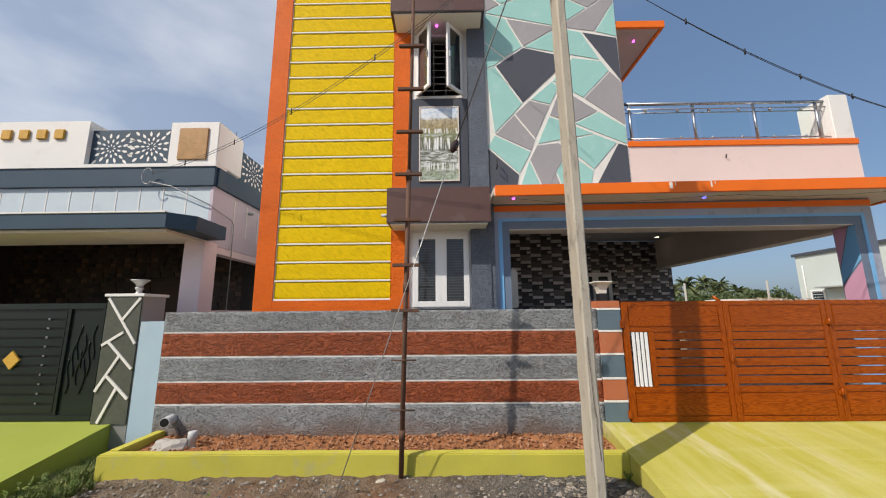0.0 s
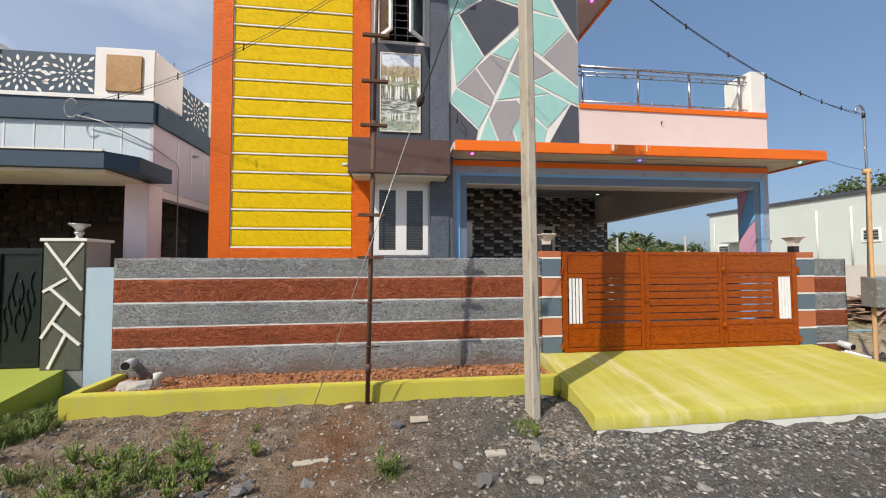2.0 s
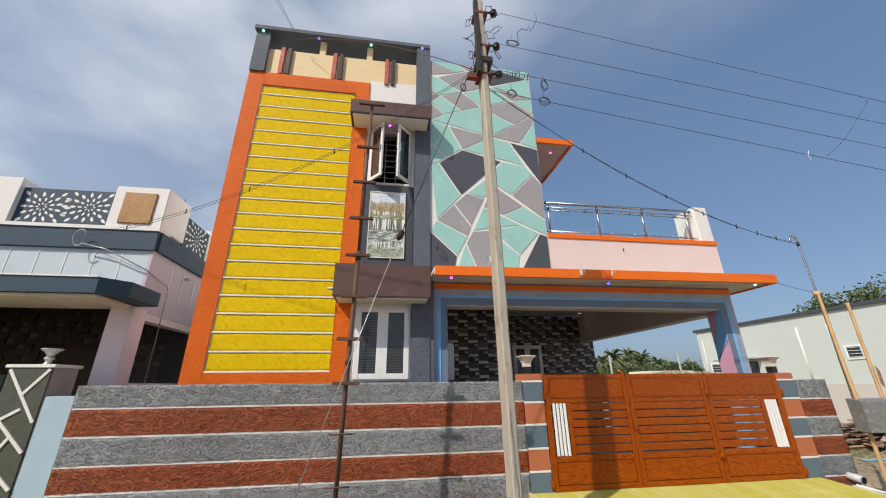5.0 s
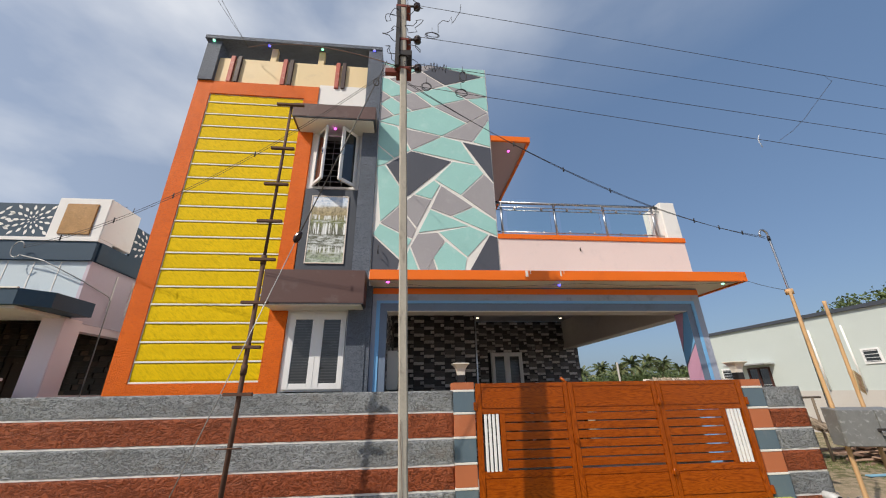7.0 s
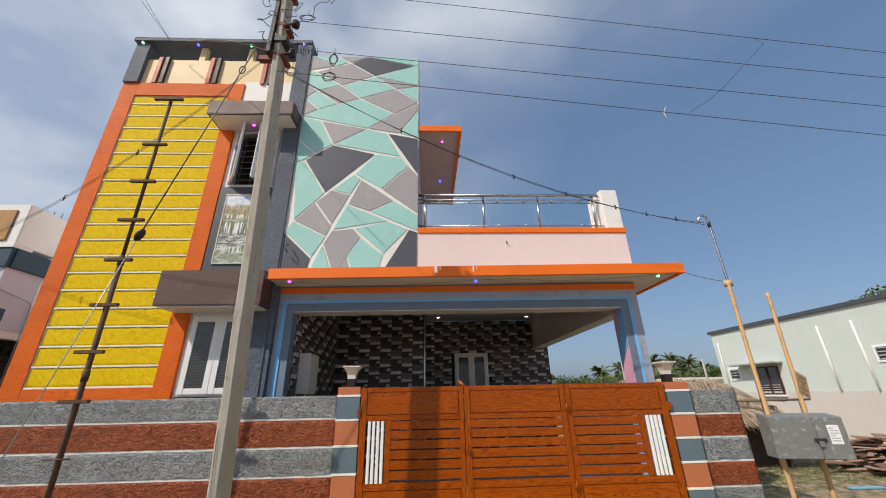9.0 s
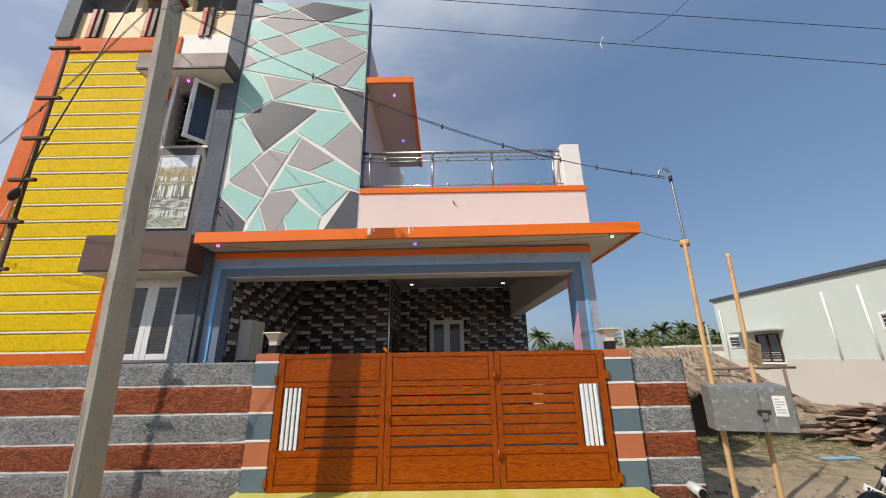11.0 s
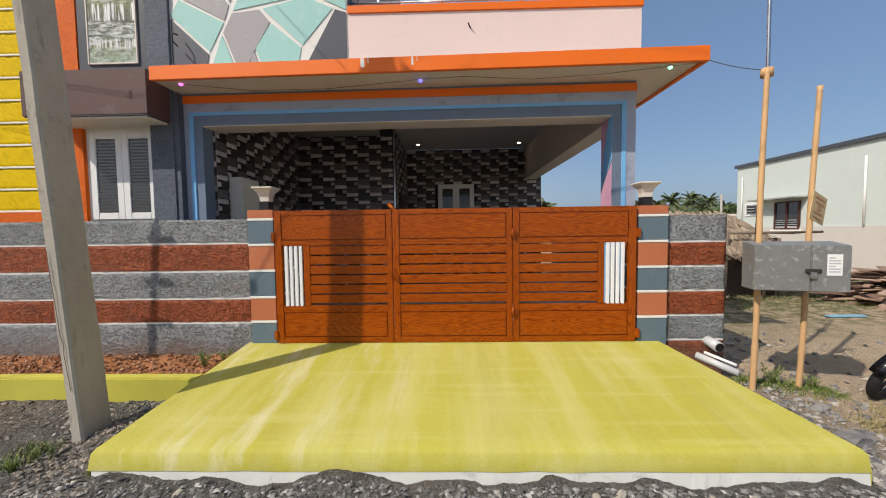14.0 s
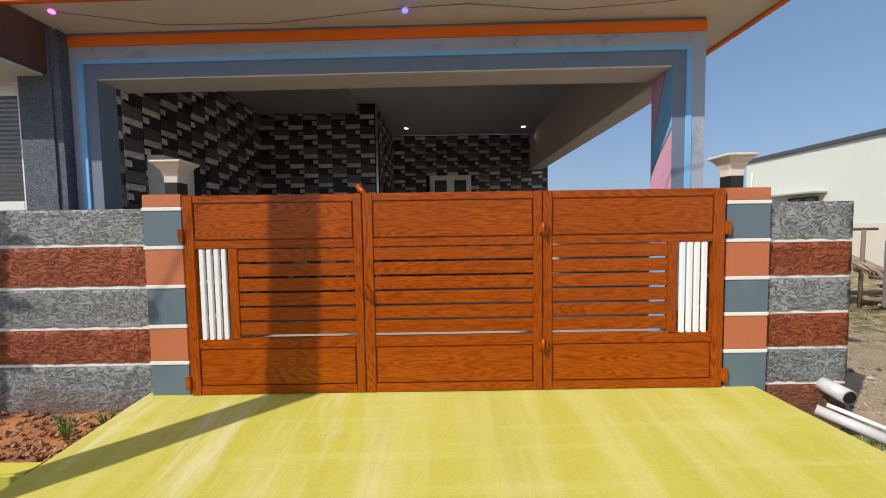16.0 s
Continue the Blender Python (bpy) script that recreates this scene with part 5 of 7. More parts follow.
def cut_panel(name, a, b, z0, z1, parent, label, seed):
    """A dark fretwork panel; flat pale leaves in rosettes stand in for bright cut-outs."""
    a, b = Vector(a), Vector(b)
    along = (b - a).normalized()
    out = Vector((along.y, -along.x, 0))
    length, rng = (b - a).length, random.Random(seed)
    bm = bmesh.new()
    c = [a, b, b - out * 0.04, a - out * 0.04]
    lo = [bm.verts.new((p.x, p.y, z0)) for p in c]
    hi = [bm.verts.new((p.x, p.y, z1)) for p in c]
    bm.faces.new(lo[::-1])
    bm.faces.new(hi)
    for k in range(4):
        bm.faces.new((lo[k], lo[(k + 1) % 4], hi[(k + 1) % 4], hi[k]))
    bmesh.ops.recalc_face_normals(bm, faces=bm.faces)
    panel = part(name, bm, navy, parent, label)
    # brightness seen through the fret is put into these flat pale leaves
    leaves = bmesh.new()
    n_c = max(1, round(length / 0.72))
    for q in range(n_c):
        cu, cv = length * (q + 0.5) / n_c, (z0 + z1) / 2 + rng.uniform(-0.05, 0.05)
        for ring, count, size in ((0.06, 8, 0.05), (0.14, 11, 0.080), (0.235, 13, 0.105), (0.345, 16, 0.11)):
            for k in range(count):
                ang = 2 * math.pi * (k + 0.5 * (count % 8 > 0)) / count
                u, v = cu + ring * 1.1 * math.cos(ang), cv + ring * math.sin(ang)
                if not (0.04 < u < length - 0.04 and z0 + 0.04 < v < z1 - 0.04):
                    continue
                pts = []
                for s, t in ((-1, 0), (-0.3, 0.36), (0.4, 0.3), (1, 0), (0.4, -0.3), (-0.3, -0.36)):
                    du, dv = s * size * 0.5, t * size * 0.62
                    uu, vv = u + du * math.cos(ang) - dv * math.sin(ang), v + du * math.sin(ang) + dv * math.cos(ang)
                    pts.append(leaves.verts.new(a + along * uu + out * 0.003 + Vector((0, 0, vv - a.z))))
                leaves.faces.new(pts)
    tagged(part("fret_leaf", leaves, white_wall, panel, "flat pale leaf shapes in place of bright openings"), kind="stuff")


cut_panel("fret_panel", (-6.2, 5.86, 0), (-4.78, 5.86, 0), 3.92, 4.56, nb, "dark fretwork parapet panel", 3)
cut_panel("side_fret_panel", (-3.95, 6.56, 0), (-3.95, 7.45, 0), 3.86, 4.46, nb, "dark fretwork parapet panel", 5)
for x, y in ((-4.2, 6.3), (-4.12, 6.36), (-4.02, 6.42), (-4.3, 6.2)):
    part("bar_stub", bar((x, y, 4.66), (x + 0.01, y, 4.80), 0.006, 6), dark_iron, nb)
cond = tube(bmesh.new(), ((-4.95, 5.74, 3.55), (-4.6, 5.74, 3.47), (-3.95, 5.78, 3.15), (-3.90, 6.35, 3.02), (-3.90, 6.42, 2.95), (-3.90, 6.42, 1.3)), 0.009, 8)
part("conduit", cond, lamp_grey, nb, "grey service conduit")
hook = tube(bmesh.new(), [(-5.0 + 0.13 * math.cos(a) * 0.7, 5.70, 3.64 + 0.14 * math.sin(a)) for a in np.linspace(0.3, 5.6, 14)], 0.008, 8)
part("conduit_loop", hook, lamp_grey, nb)
part("drain_spout", bar((-3.92, 6.9, 3.30), (-3.80, 6.88, 3.29), 0.03, 10), pvc, nb)

# neighbour's gate, pillar and drive
np_t = structure("gate_pillar_granite", rbox(-4.60, -4.115, 4.905, 5.30, -0.4, 1.60, 0.006), lamp_grey, "grey gate pillar faced with granite and white strips", "pillar")
part("granite_face", rbox(-4.59, -4.125, 4.888, 4.907, -0.02, 1.595, 0.003), granite, np_t, "speckled granite facing")
part("pillar_cap", rbox(-4.635, -4.09, 4.875, 5.33, 1.60, 1.64, 0.006), white_wall, np_t, "white cap")
for q, (x0, z0, x1, z1) in enumerate(((-4.57, 1.58, -4.14, 0.98), (-4.14, 1.58, -4.36, 1.28), (-4.31, 1.13, -4.58, 0.96), (-4.51, 1.02, -4.14, 0.66), (-4.32, 0.83, -4.58, 0.38), (-4.46, 0.58, -4.14, 0.29), (-4.30, 0.43, -4.49, 0.0))):
    d = Vector((x1 - x0, 0, z1 - z0)).normalized()
    nn = Vector((-d.z, 0, d.x)) * 0.017
    part("white_strip", prism(bmesh.new(), [(x0 + nn.x, z0 + nn.z), (x1 + nn.x, z1 + nn.z), (x1 - nn.x, z1 - nn.z), (x0 - nn.x, z0 - nn.z)], 4.880 - 0.0016 * q, 4.890), white_line, np_t)
structure("wall_light_blue", rbox(-4.112, -3.783, 4.90, 5.06, -0.5, 1.265, 0.006), light_blue_wall, "short light blue distempered wall between pillar and street wall", "wall")
nr = bmesh.new()
a = [nr.verts.new(p) for p in ((-11.0, 5.1, 0.0), (-4.36, 5.1, 0.0), (-3.98, 2.9, -0.20), (-11.0, 2.9, -0.20))]
b = [nr.verts.new((v.co.x, v.co.y, -0.65)) for v in a]
nr.faces.new(a[::-1])
for k in range(4):
    nr.faces.new((a[k], a[(k + 1) % 4], b[(k + 1) % 4], b[k]))
bmesh.ops.recalc_face_normals(nr, faces=nr.faces)
structure("drive_ramp_green", nr, lime_green, "lime-green painted neighbouring drive", "ramp")
ng = empty("green_gate", (-6.2, 5.0, 0.0), "bottle-green steel gate with level ribs and a gold diamond, shut", "gate")
for r in ((-7.7, -4.68, 1.44, 1.52), (-7.7, -4.68, 0.0, 0.07)):
    part("gate_rail", rbox(r[0], r[1], 4.98, 5.03, r[2], r[3], 0.005), green_gate, ng)
for x in (-7.7, -5.20, -4.73):
    part("gate_stile", rbox(x, x + 0.05, 4.98, 5.03, 0.07, 1.44, 0.005), green_gate, ng)
part("gate_sheet", boxes((-7.65, -4.74, 5.005, 5.015, 0.07, 1.44)), green_gate, ng)
for k in range(11):
    z = 0.10 + k * 0.121
    part("rib", rbox(-7.65, -5.21, 4.988, 5.006, z, z + 0.092, 0.006), green_gate, ng)
    if k < 10:
        part("rivet", rbox(-5.46, -5.43, 4.978, 4.990, z + 0.105, z + 0.130, 0.004), steel, ng)
dia = prism(bmesh.new(), [(-5.86, 0.65), (-5.75, 0.77), (-5.86, 0.89), (-5.97, 0.77)], 4.965, 4.990)
part("gold_diamond", dia, gold, ng, "gold diamond boss")
for k in range(8):
    x = -5.09 + 0.042 * k
    h0 = 0.38 + 0.11 * ((k * 7) % 5)
    part("scroll", tube(bmesh.new(), [(x + 0.022 * math.sin(s * 6 + k), 4.997, h0 - 0.05 + 0.45 * s) for s in np.linspace(0, 1, 11)], 0.006, 6), green_gate, ng)


# ---- pillar lamps ----
def pillar_lamp(x, y, z, body, foot, label):
    t = empty("pillar_lamp", (x, y, z), label, "lamp", "gate pillar lamps")
    part("lamp_foot", rbox(x - 0.055, x + 0.055, y - 0.055, y + 0.055, z, z + 0.11, 0.008), foot, t, "dark square foot")
    bm = bmesh.new()
    rings = []
    for s, h in ((0.052, 0.10), (0.055, 0.15), (0.072, 0.20), (0.10, 0.238), (0.116, 0.248), (0.116, 0.264)):
        rings.append([bm.verts.new((x + sx * s, y + sy * s, z + h)) for sx, sy in ((-1, -1), (1, -1), (1, 1), (-1, 1))])
    for a, b in zip(rings, rings[1:]):
        for k in range(4):
            bm.faces.new((a[k], a[(k + 1) % 4], b[(k + 1) % 4], b[k]))
    bm.faces.new(rings[0][::-1])
    bm.faces.new(rings[-1])
    part("lamp_shade", rounded(bm, 0.004, 1), body, t, "flared square shade")


pillar_lamp(2.10, 5.03, 1.485, lamp_white, black_plastic, "white flared square lamp on the gate pillar, unlit")
pillar_lamp(6.42, 5.03, 1.472, lamp_white, black_plastic, "white flared square lamp on the gate pillar, unlit")
gl = empty("pillar_lamp", (-4.36, 5.10, 1.64), "grey flared round lamp on the granite pillar, unlit", "lamp", "gate pillar lamps")
part("lamp_foot", lathe(bmesh.new(), (-4.36, 5.10, 1.64), [(0.05, 0.0), (0.05, 0.015), (0.034, 0.028), (0.034, 0.055), (0.052, 0.075), (0.052, 0.095)], 20), lamp_grey, gl)
part("lamp_shade", lathe(bmesh.new(), (-4.36, 5.10, 1.735), [(0.036, 0.0), (0.042, 0.03), (0.065, 0.065), (0.108, 0.095), (0.112, 0.11)], 24), lamp_grey, gl, "flared round shade")

# ---- concrete power pole ----
P0, P1 = Vector((1.334, 3.646, -0.55)), Vector((1.162, 3.315, 6.85))


def on_pole(z):
    return P0 + (P1 - P0) * ((z - P0.z) / (P1.z - P0.z))


pole = empty("power_pole", (1.362, 3.695, -0.38), "weathered tapered concrete power pole leaning a little, with iron fittings", "utility pole")
bm = bmesh.new()
rings = []
for k in range(29):
    t = k / 28
    c = P0 + (P1 - P0) * t
    hw, hd = 0.048 - 0.003 * t, 0.128 - 0.026 * t
    jit = 0.007
    ch = 0.014
    ring = []
    for sx, sy in ((-1, -1), (1, -1), (1, 1), (-1, 1)):
        for px_, py_ in (((ch, 0), (0, ch)) if sx * sy < 0 else ((0, ch), (ch, 0))):
            lx, ly = sx * (hw - px_) + jit * noise.noise((t * 30, sx, sy)), sy * (hd - py_) + jit * noise.noise((t * 26, sy, sx + 5))
            ring.append(bm.verts.new((c.x + lx, c.y + ly, c.z)))
    rings.append(ring)
for a, b in zip(rings, rings[1:]):
    for k in range(8):
        bm.faces.new((a[k], a[(k + 1) % 8], b[(k + 1) % 8], b[k]))
bm.faces.new(rings[0][::-1])
bm.faces.new(rings[-1])
bmesh.ops.recalc_face_normals(bm, faces=bm.faces)
part("shaft", bm, concrete_pole, pole, "weathered concrete shaft")
rng = random.Random(19)
crack = [on_pole(z) + Vector((0.012 + 0.008 * rng.uniform(-1, 1) - 0.03 * z, -0.1325, 0)) for z in np.linspace(0.05, 1.12, 16)]
part("crack", tube(bmesh.new(), crack, 0.0022, 4), rust, pole, "rusty lengthwise crack")
c = on_pole(5.9)
part("steel_riser", rounded(boxes((c.x - 0.105, c.x - 0.05, c.y - 0.14, c.y - 0.09, 5.45, 6.95), (c.x - 0.105, c.x - 0.098, c.y - 0.09, c.y - 0.03, 5.45, 6.95)), 0.004), dark_iron, pole, "dark angle-iron riser")
for z in (5.47, 5.98, 6.62):
    c = on_pole(z)
    part("clamp", rbox(c.x - 0.10, c.x + 0.11, c.y - 0.11, c.y + 0.11, z - 0.025, z + 0.025, 0.006), red_cap, pole, "rusty red clamp")
    arm = bar((c.x + 0.08, c.y - 0.10, z), (c.x + 0.20, c.y - 0.10, z + 0.01), 0.016, 8)
    arm_p = part("insulator_arm", arm, dark_iron, pole)
    part("insulator", lathe(bmesh.new(), (c.x + 0.20, c.y - 0.10, z - 0.05), [(0.02, 0), (0.05, 0.015), (0.05, 0.035), (0.03, 0.05), (0.05, 0.065), (0.05, 0.085), (0.02, 0.10)], 16), insulator, arm_p, "dark porcelain insulator")
c = on_pole(5.6)
part("stay_clamp", rounded(boxes((c.x - 0.24, c.x - 0.06, c.y - 0.05, c.y + 0.02, 5.42, 5.50)), 0.004), red_cap, pole)
rng = random.Random(11)
for k in range(7):
    c = on_pole(5.5 + 0.18 * k)
    side = -1 if k % 2 else 1
    loop = [(c.x + side * (0.10 + 0.09 * rng.random()) + (0.07 + 0.05 * rng.random()) * math.cos(a * 1.0 + k), c.y - 0.12 + 0.05 * math.sin(a * 2), c.z + (0.08 + 0.06 * rng.random()) * math.sin(a)) for a in np.linspace(0, 6.2, 16)]
    part("wire_loop", tube(bmesh.new(), loop, 0.005, 5), wire_mat, pole)


# ---- wires ----
def wire(name, p, q, sag, r, label, group="overhead wires", bits=24, mat_=None):
    p, q = Vector(p), Vector(q)
    pts = []
    for k in range(bits + 1):
        t = k / bits
        v = p.lerp(q, t)
        v.z -= sag * 4 * t * (1 - t)
        pts.append(v)
    return thing(name, tube(bmesh.new(), pts, r, 6), mat_ or wire_mat, label, "wire", group), pts


part("clamp", rbox(on_pole(5.72).x - 0.11, on_pole(5.72).x + 0.12, on_pole(5.72).y - 0.13, on_pole(5.72).y + 0.10, 5.66, 5.76, 0.006), dark_iron, pole, "dark iron clamp")
for z, drop in ((6.62, 0.152), (5.98, 0.130), (5.47, 0.128), (5.09, 0.137)):
    s = Vector((on_pole(z).x + (0.2 if z > 5.2 else 0.06), 3.2, z))
    wire("line_wire", s, s + Vector((15, -0.25, -15 * drop)), 0.0, 0.0037, "black overhead line wire running down the street")
thing("jumper_wire", tube(bmesh.new(), ((7.46, 3.1, 5.71), (7.56, 3.1, 5.59), (7.2, 3.1, 5.24), (6.78, 3.1, 4.83), (6.5, 3.1, 4.6), (6.24, 3.1, 4.43)), 0.003, 5), wire_mat, "thin slack jumper wire hanging between the lines", "wire", "jumper wires")
thing("jumper_wire", tube(bmesh.new(), ((5.96, 3.1, 4.50), (5.92, 3.1, 4.42), (5.94, 3.1, 4.30)), 0.004, 5), plate_white, "short pale wire end hung on a line", "wire", "jumper wires")
thing("jumper_wire", tube(bmesh.new(), ((2.0, 3.12, 6.60), (1.98, 3.1, 6.42), (1.90, 3.1, 6.24), (1.86, 3.1, 6.17), (1.85, 3.1, 6.30), (1.81, 3.1, 6.19), (1.73, 3.1, 6.21), (1.66, 3.1, 6.12), (1.66, 3.1, 5.95)), 0.0045, 5), wire_mat, "kinked black jumper wire between two lines", "wire", "jumper wires")
coil = [(1.47 + 0.30 * q / 60, 3.14 + 0.03 * math.sin(q * 0.9), 5.37 - 0.015 * q / 60 + 0.055 * math.cos(q * 0.72)) for q in range(61)]
thing("wire_coil", tube(bmesh.new(), coil, 0.004, 5), wire_mat, "loose coil of black wire wound along a line", "wire coil", "wire coils")
for cx, cz, rx, rz in ((1.98, 5.21, 0.045, 0.085), (1.95, 4.93, 0.075, 0.06), (1.50, 5.0, 0.06, 0.06), (1.58, 5.93, 0.09, 0.05)):
    ring = [(cx + rx * (1 + 0.15 * math.sin(q * 0.31)) * math.cos(q * 0.42), 3.12 + 0.012 * math.sin(q * 0.2), cz + rz * (1 + 0.2 * math.sin(q * 0.23)) * math.sin(q * 0.42)) for q in range(56)]
    ring = [(cx, 3.14, cz + rz + 0.12), (cx, 3.13, cz + rz + 0.02)] + ring
    thing("wire_coil", tube(bmesh.new(), ring, 0.0035, 5), wire_mat, "small hanging coil of spare black wire", "wire coil", "wire coils")
top_b = Vector((7.37, 4.70, 3.72))
for k, (dz, sg) in enumerate(((0.0, 0.36), (0.03, 0.41))):
    c = on_pole(5.35)
    wr, pts = wire("service_wire", (c.x + 0.05, c.y, 5.30 + dz), top_b + Vector((0, 0, dz)), sg, 0.004, "black twin service wire to the meter post", "service wires")
for k in (6, 9, 12, 15, 18, 20, 22):
    p = pts[k]
    part("wire_spacer", bar(p + Vector((0, 0, -0.03)), p + Vector((0, 0, 0.04)), 0.010, 6), black_plastic, wr)
for k, dz in enumerate((0.0, 0.04)):
    c = on_pole(5.35)
    wr, pts = wire("neighbour_service_wire", (c.x - 0.1, c.y, 5.60 + dz), (-4.9, 5.68, 3.66 + dz), 0.45, 0.0035, "thin service wires to the neighbouring house", "service wires")
for k in (8, 13, 17, 21):
    p = pts[k]
    part("wire_spacer", bar(p + Vector((0, 0, -0.06)), p + Vector((0, 0, 0.03)), 0.009, 6), black_plastic, wr)
stay = empty("stay_wire", (-0.9, 3.55, -0.38), "thin steel stay wire with an egg insulator, anchored in the earth", "stay wire")
stay_top, egg_at, stay_foot = Vector((0.98, 3.19, 5.47)), Vector((0.083, 3.43, 3.0)), Vector((-1.08, 3.72, -0.36))
part("upper_wire", bar(stay_top, egg_at, 0.007, 6), stay_mat, stay)
part("lower_wire", bar(egg_at, stay_foot, 0.005, 6), lamp_grey, stay)
eg = bmesh.new()
bmesh.ops.create_uvsphere(eg, u_segments=12, v_segments=8, radius=0.05, matrix=Matrix.Translation(egg_at) @ Matrix.Rotation(radians(25), 4, "Y") @ Matrix.Diagonal((0.8, 0.8, 1.5, 1)))
part("egg_insulator", eg, insulator, stay, "dark porcelain egg insulator")
part("turnbuckle", tube(bmesh.new(), [stay_top.lerp(egg_at, 0.14) + Vector((0.035 * math.cos(a), 0, 0.06 * math.sin(a))) for a in np.linspace(0, 6.28, 14)], 0.008, 6), dark_iron, stay)


def lump(at, size, seed):
    """A rough rounded lump."""
    bm = bmesh.new()
    bmesh.ops.create_icosphere(bm, subdivisions=3, radius=1.0)
    for v in bm.verts:
        v.co *= 1 + 0.30 * noise.noise(v.co * 1.6 + Vector((seed * 5, 0, 0))) + 0.10 * noise.noise(v.co * 6 + Vector((0, seed, 0)))
        v.co = Vector((at[0] + v.co.x * size[0], at[1] + v.co.y * size[1], at[2] + v.co.z * size[2]))
    return bm


# ---- rusted step post ----
C0, C1 = Vector((-0.50, 4.045, -0.45)), Vector((-0.375, 3.80, 5.16))
post_t = empty("step_post", (-0.50, 4.045, -0.38), "rusted iron post with flat cross steps beside the kerb", "post")


def on_post(z):
    return C0 + (C1 - C0) * ((z - C0.z) / (C1.z - C0.z))


part("lower_pipe", bar(C0, on_post(2.9), 0.026, 10), rust, post_t, "rusted lower pipe")
part("upper_pipe", bar(on_post(2.85), C1, 0.019, 10), rust, post_t, "thinner rusted upper pipe")
for z in (0.10, 1.62, 2.88):
    part("coupling", bar(on_post(z - 0.05), on_post(z + 0.06), 0.033, 12), rust, post_t)
for z in (5.16, 4.44, 3.90, 3.38, 2.88, 2.36, 1.86, 1.375):
    c = on_post(z)
    w_ = 0.185 if z > 5 else 0.15
    part("step", rounded(boxes((c.x - w_, c.x + w_, c.y - 0.06, c.y - 0.02, z - 0.018, z + 0.018)), 0.004), rust, post_t, "flat iron step")
for z in (0.86, 0.36):
    c = on_post(z)
    part("thin_step", bar((c.x - 0.13, c.y - 0.035, z), (c.x + 0.13, c.y - 0.035, z), 0.008, 6), rust, post_t)
thing("footing_lump", lump((-0.66, 4.02, -0.38), (0.13, 0.08, 0.07), 6), concrete_pole, "broken lump of concrete at the foot of the iron post", "concrete lump")

# ---- meter post: two bamboo poles, steel box, notice ----
A0, A1 = Vector((7.33, 4.62, -0.60)), Vector((7.415, 4.67, 2.82))
B0, B1 = Vector((7.795, 4.62, -0.60)), Vector((7.905, 4.635, 2.615))


def bamboo_pole(p, q, r, label):
    pts, n = [], 60
    bm = bmesh.new()
    rings = []
    for k in range(n + 1):
        t = k / n
        c = p.lerp(q, t) + Vector((0.010 * math.sin(t * 7), 0.006 * math.sin(t * 5 + 1), 0))
        node = 1.13 if k % 10 == 0 else 1.0
        rr = r * (1.08 - 0.16 * t) * node
        rings.append([bm.verts.new((c.x + rr * math.cos(a), c.y + rr * math.sin(a), c.z)) for a in (2 * math.pi * s / 12 for s in range(12))])
    for a, b in zip(rings, rings[1:]):
        for s in range(12):
            bm.faces.new((a[s], a[(s + 1) % 12], b[(s + 1) % 12], b[s])).smooth = True
    bm.faces.new(rings[-1])
    return thing("bamboo_pole", bm, bamboo, label, "bamboo pole", "meter post poles")


bamboo_pole(A0, A1, 0.026, "yellow bamboo pole carrying the meter box and a bent steel mast")
bamboo_pole(B0, B1, 0.025, "yellow bamboo pole carrying the meter box and a notice")
mast = empty("service_mast", (7.40, 4.66, 1.1), "thin bent steel service mast tied to a bamboo pole", "mast")
mp = [Vector((7.385, 4.70, 0.9)), Vector((7.46, 4.71, 2.83)), Vector((7.455, 4.71, 3.75))]
mp += [Vector((7.455 - 0.075 + 0.075 * math.cos(a), 4.71, 3.78 + 0.10 * math.sin(a))) for a in np.linspace(0, 3.4, 10)]
part("bent_pipe", tube(bmesh.new(), mp, 0.017, 10), steel, mast)
part("wrapped_tie", bar((7.45, 4.71, 3.68), (7.45, 4.71, 3.76), 0.024, 10), black_plastic, mast)
part("cord_lashing", bar((7.44, 4.695, 2.74), (7.44, 4.695, 2.82), 0.055, 12), bamboo, mast)
mb = empty("meter_box", (7.6, 4.45, 0.58), "dented galvanised steel meter box hung between two bamboo poles, shut", "meter box")
bm = bmesh.new()
fl, fr_ = Vector((7.21, 4.50, 0)), Vector((7.925, 4.30, 0))
dep = Vector((0.07, 0.24, 0))
for q0, q1, z0, z1 in ((fl, fr_, 0.60, 1.045),):
    c8 = [q0, q1, q1 + dep, q0 + dep]
    lo = [bm.verts.new((p.x, p.y, z0)) for p in c8]
    hi = [bm.verts.new((p.x, p.y, z1 + (0.0 if k < 2 else 0.03))) for k, p in enumerate(c8)]
    bm.faces.new(lo[::-1])
    bm.faces.new(hi)
    for k in range(4):
        bm.faces.new((lo[k], lo[(k + 1) % 4], hi[(k + 1) % 4], hi[k]))
rounded(bm, 0.006)
part("box_body", bm, galvanised, mb)
u = (fr_ - fl).normalized()
nf = Vector((u.y, -u.x, 0))


def face_plate(name, u0, u1, z0, z1, d0, d1, mat_, parent, label="", w_=0.004):
    b = bmesh.new()
    q = [fl + u * u0 + nf * d0, fl + u * u1 + nf * d0, fl + u * u1 + nf * d1, fl + u * u0 + nf * d1]
    lo = [b.verts.new((p.x, p.y, z0)) for p in q]
    hi = [b.verts.new((p.x, p.y, z1)) for p in q]
    b.faces.new(lo)
    b.faces.new(hi)
    for k in range(4):
        b.faces.new((lo[k], lo[(k + 1) % 4], hi[(k + 1) % 4], hi[k]))
    bmesh.ops.recalc_face_normals(b, faces=b.faces)
    return part(name, rounded(b, w_, 1), mat_, parent, label)


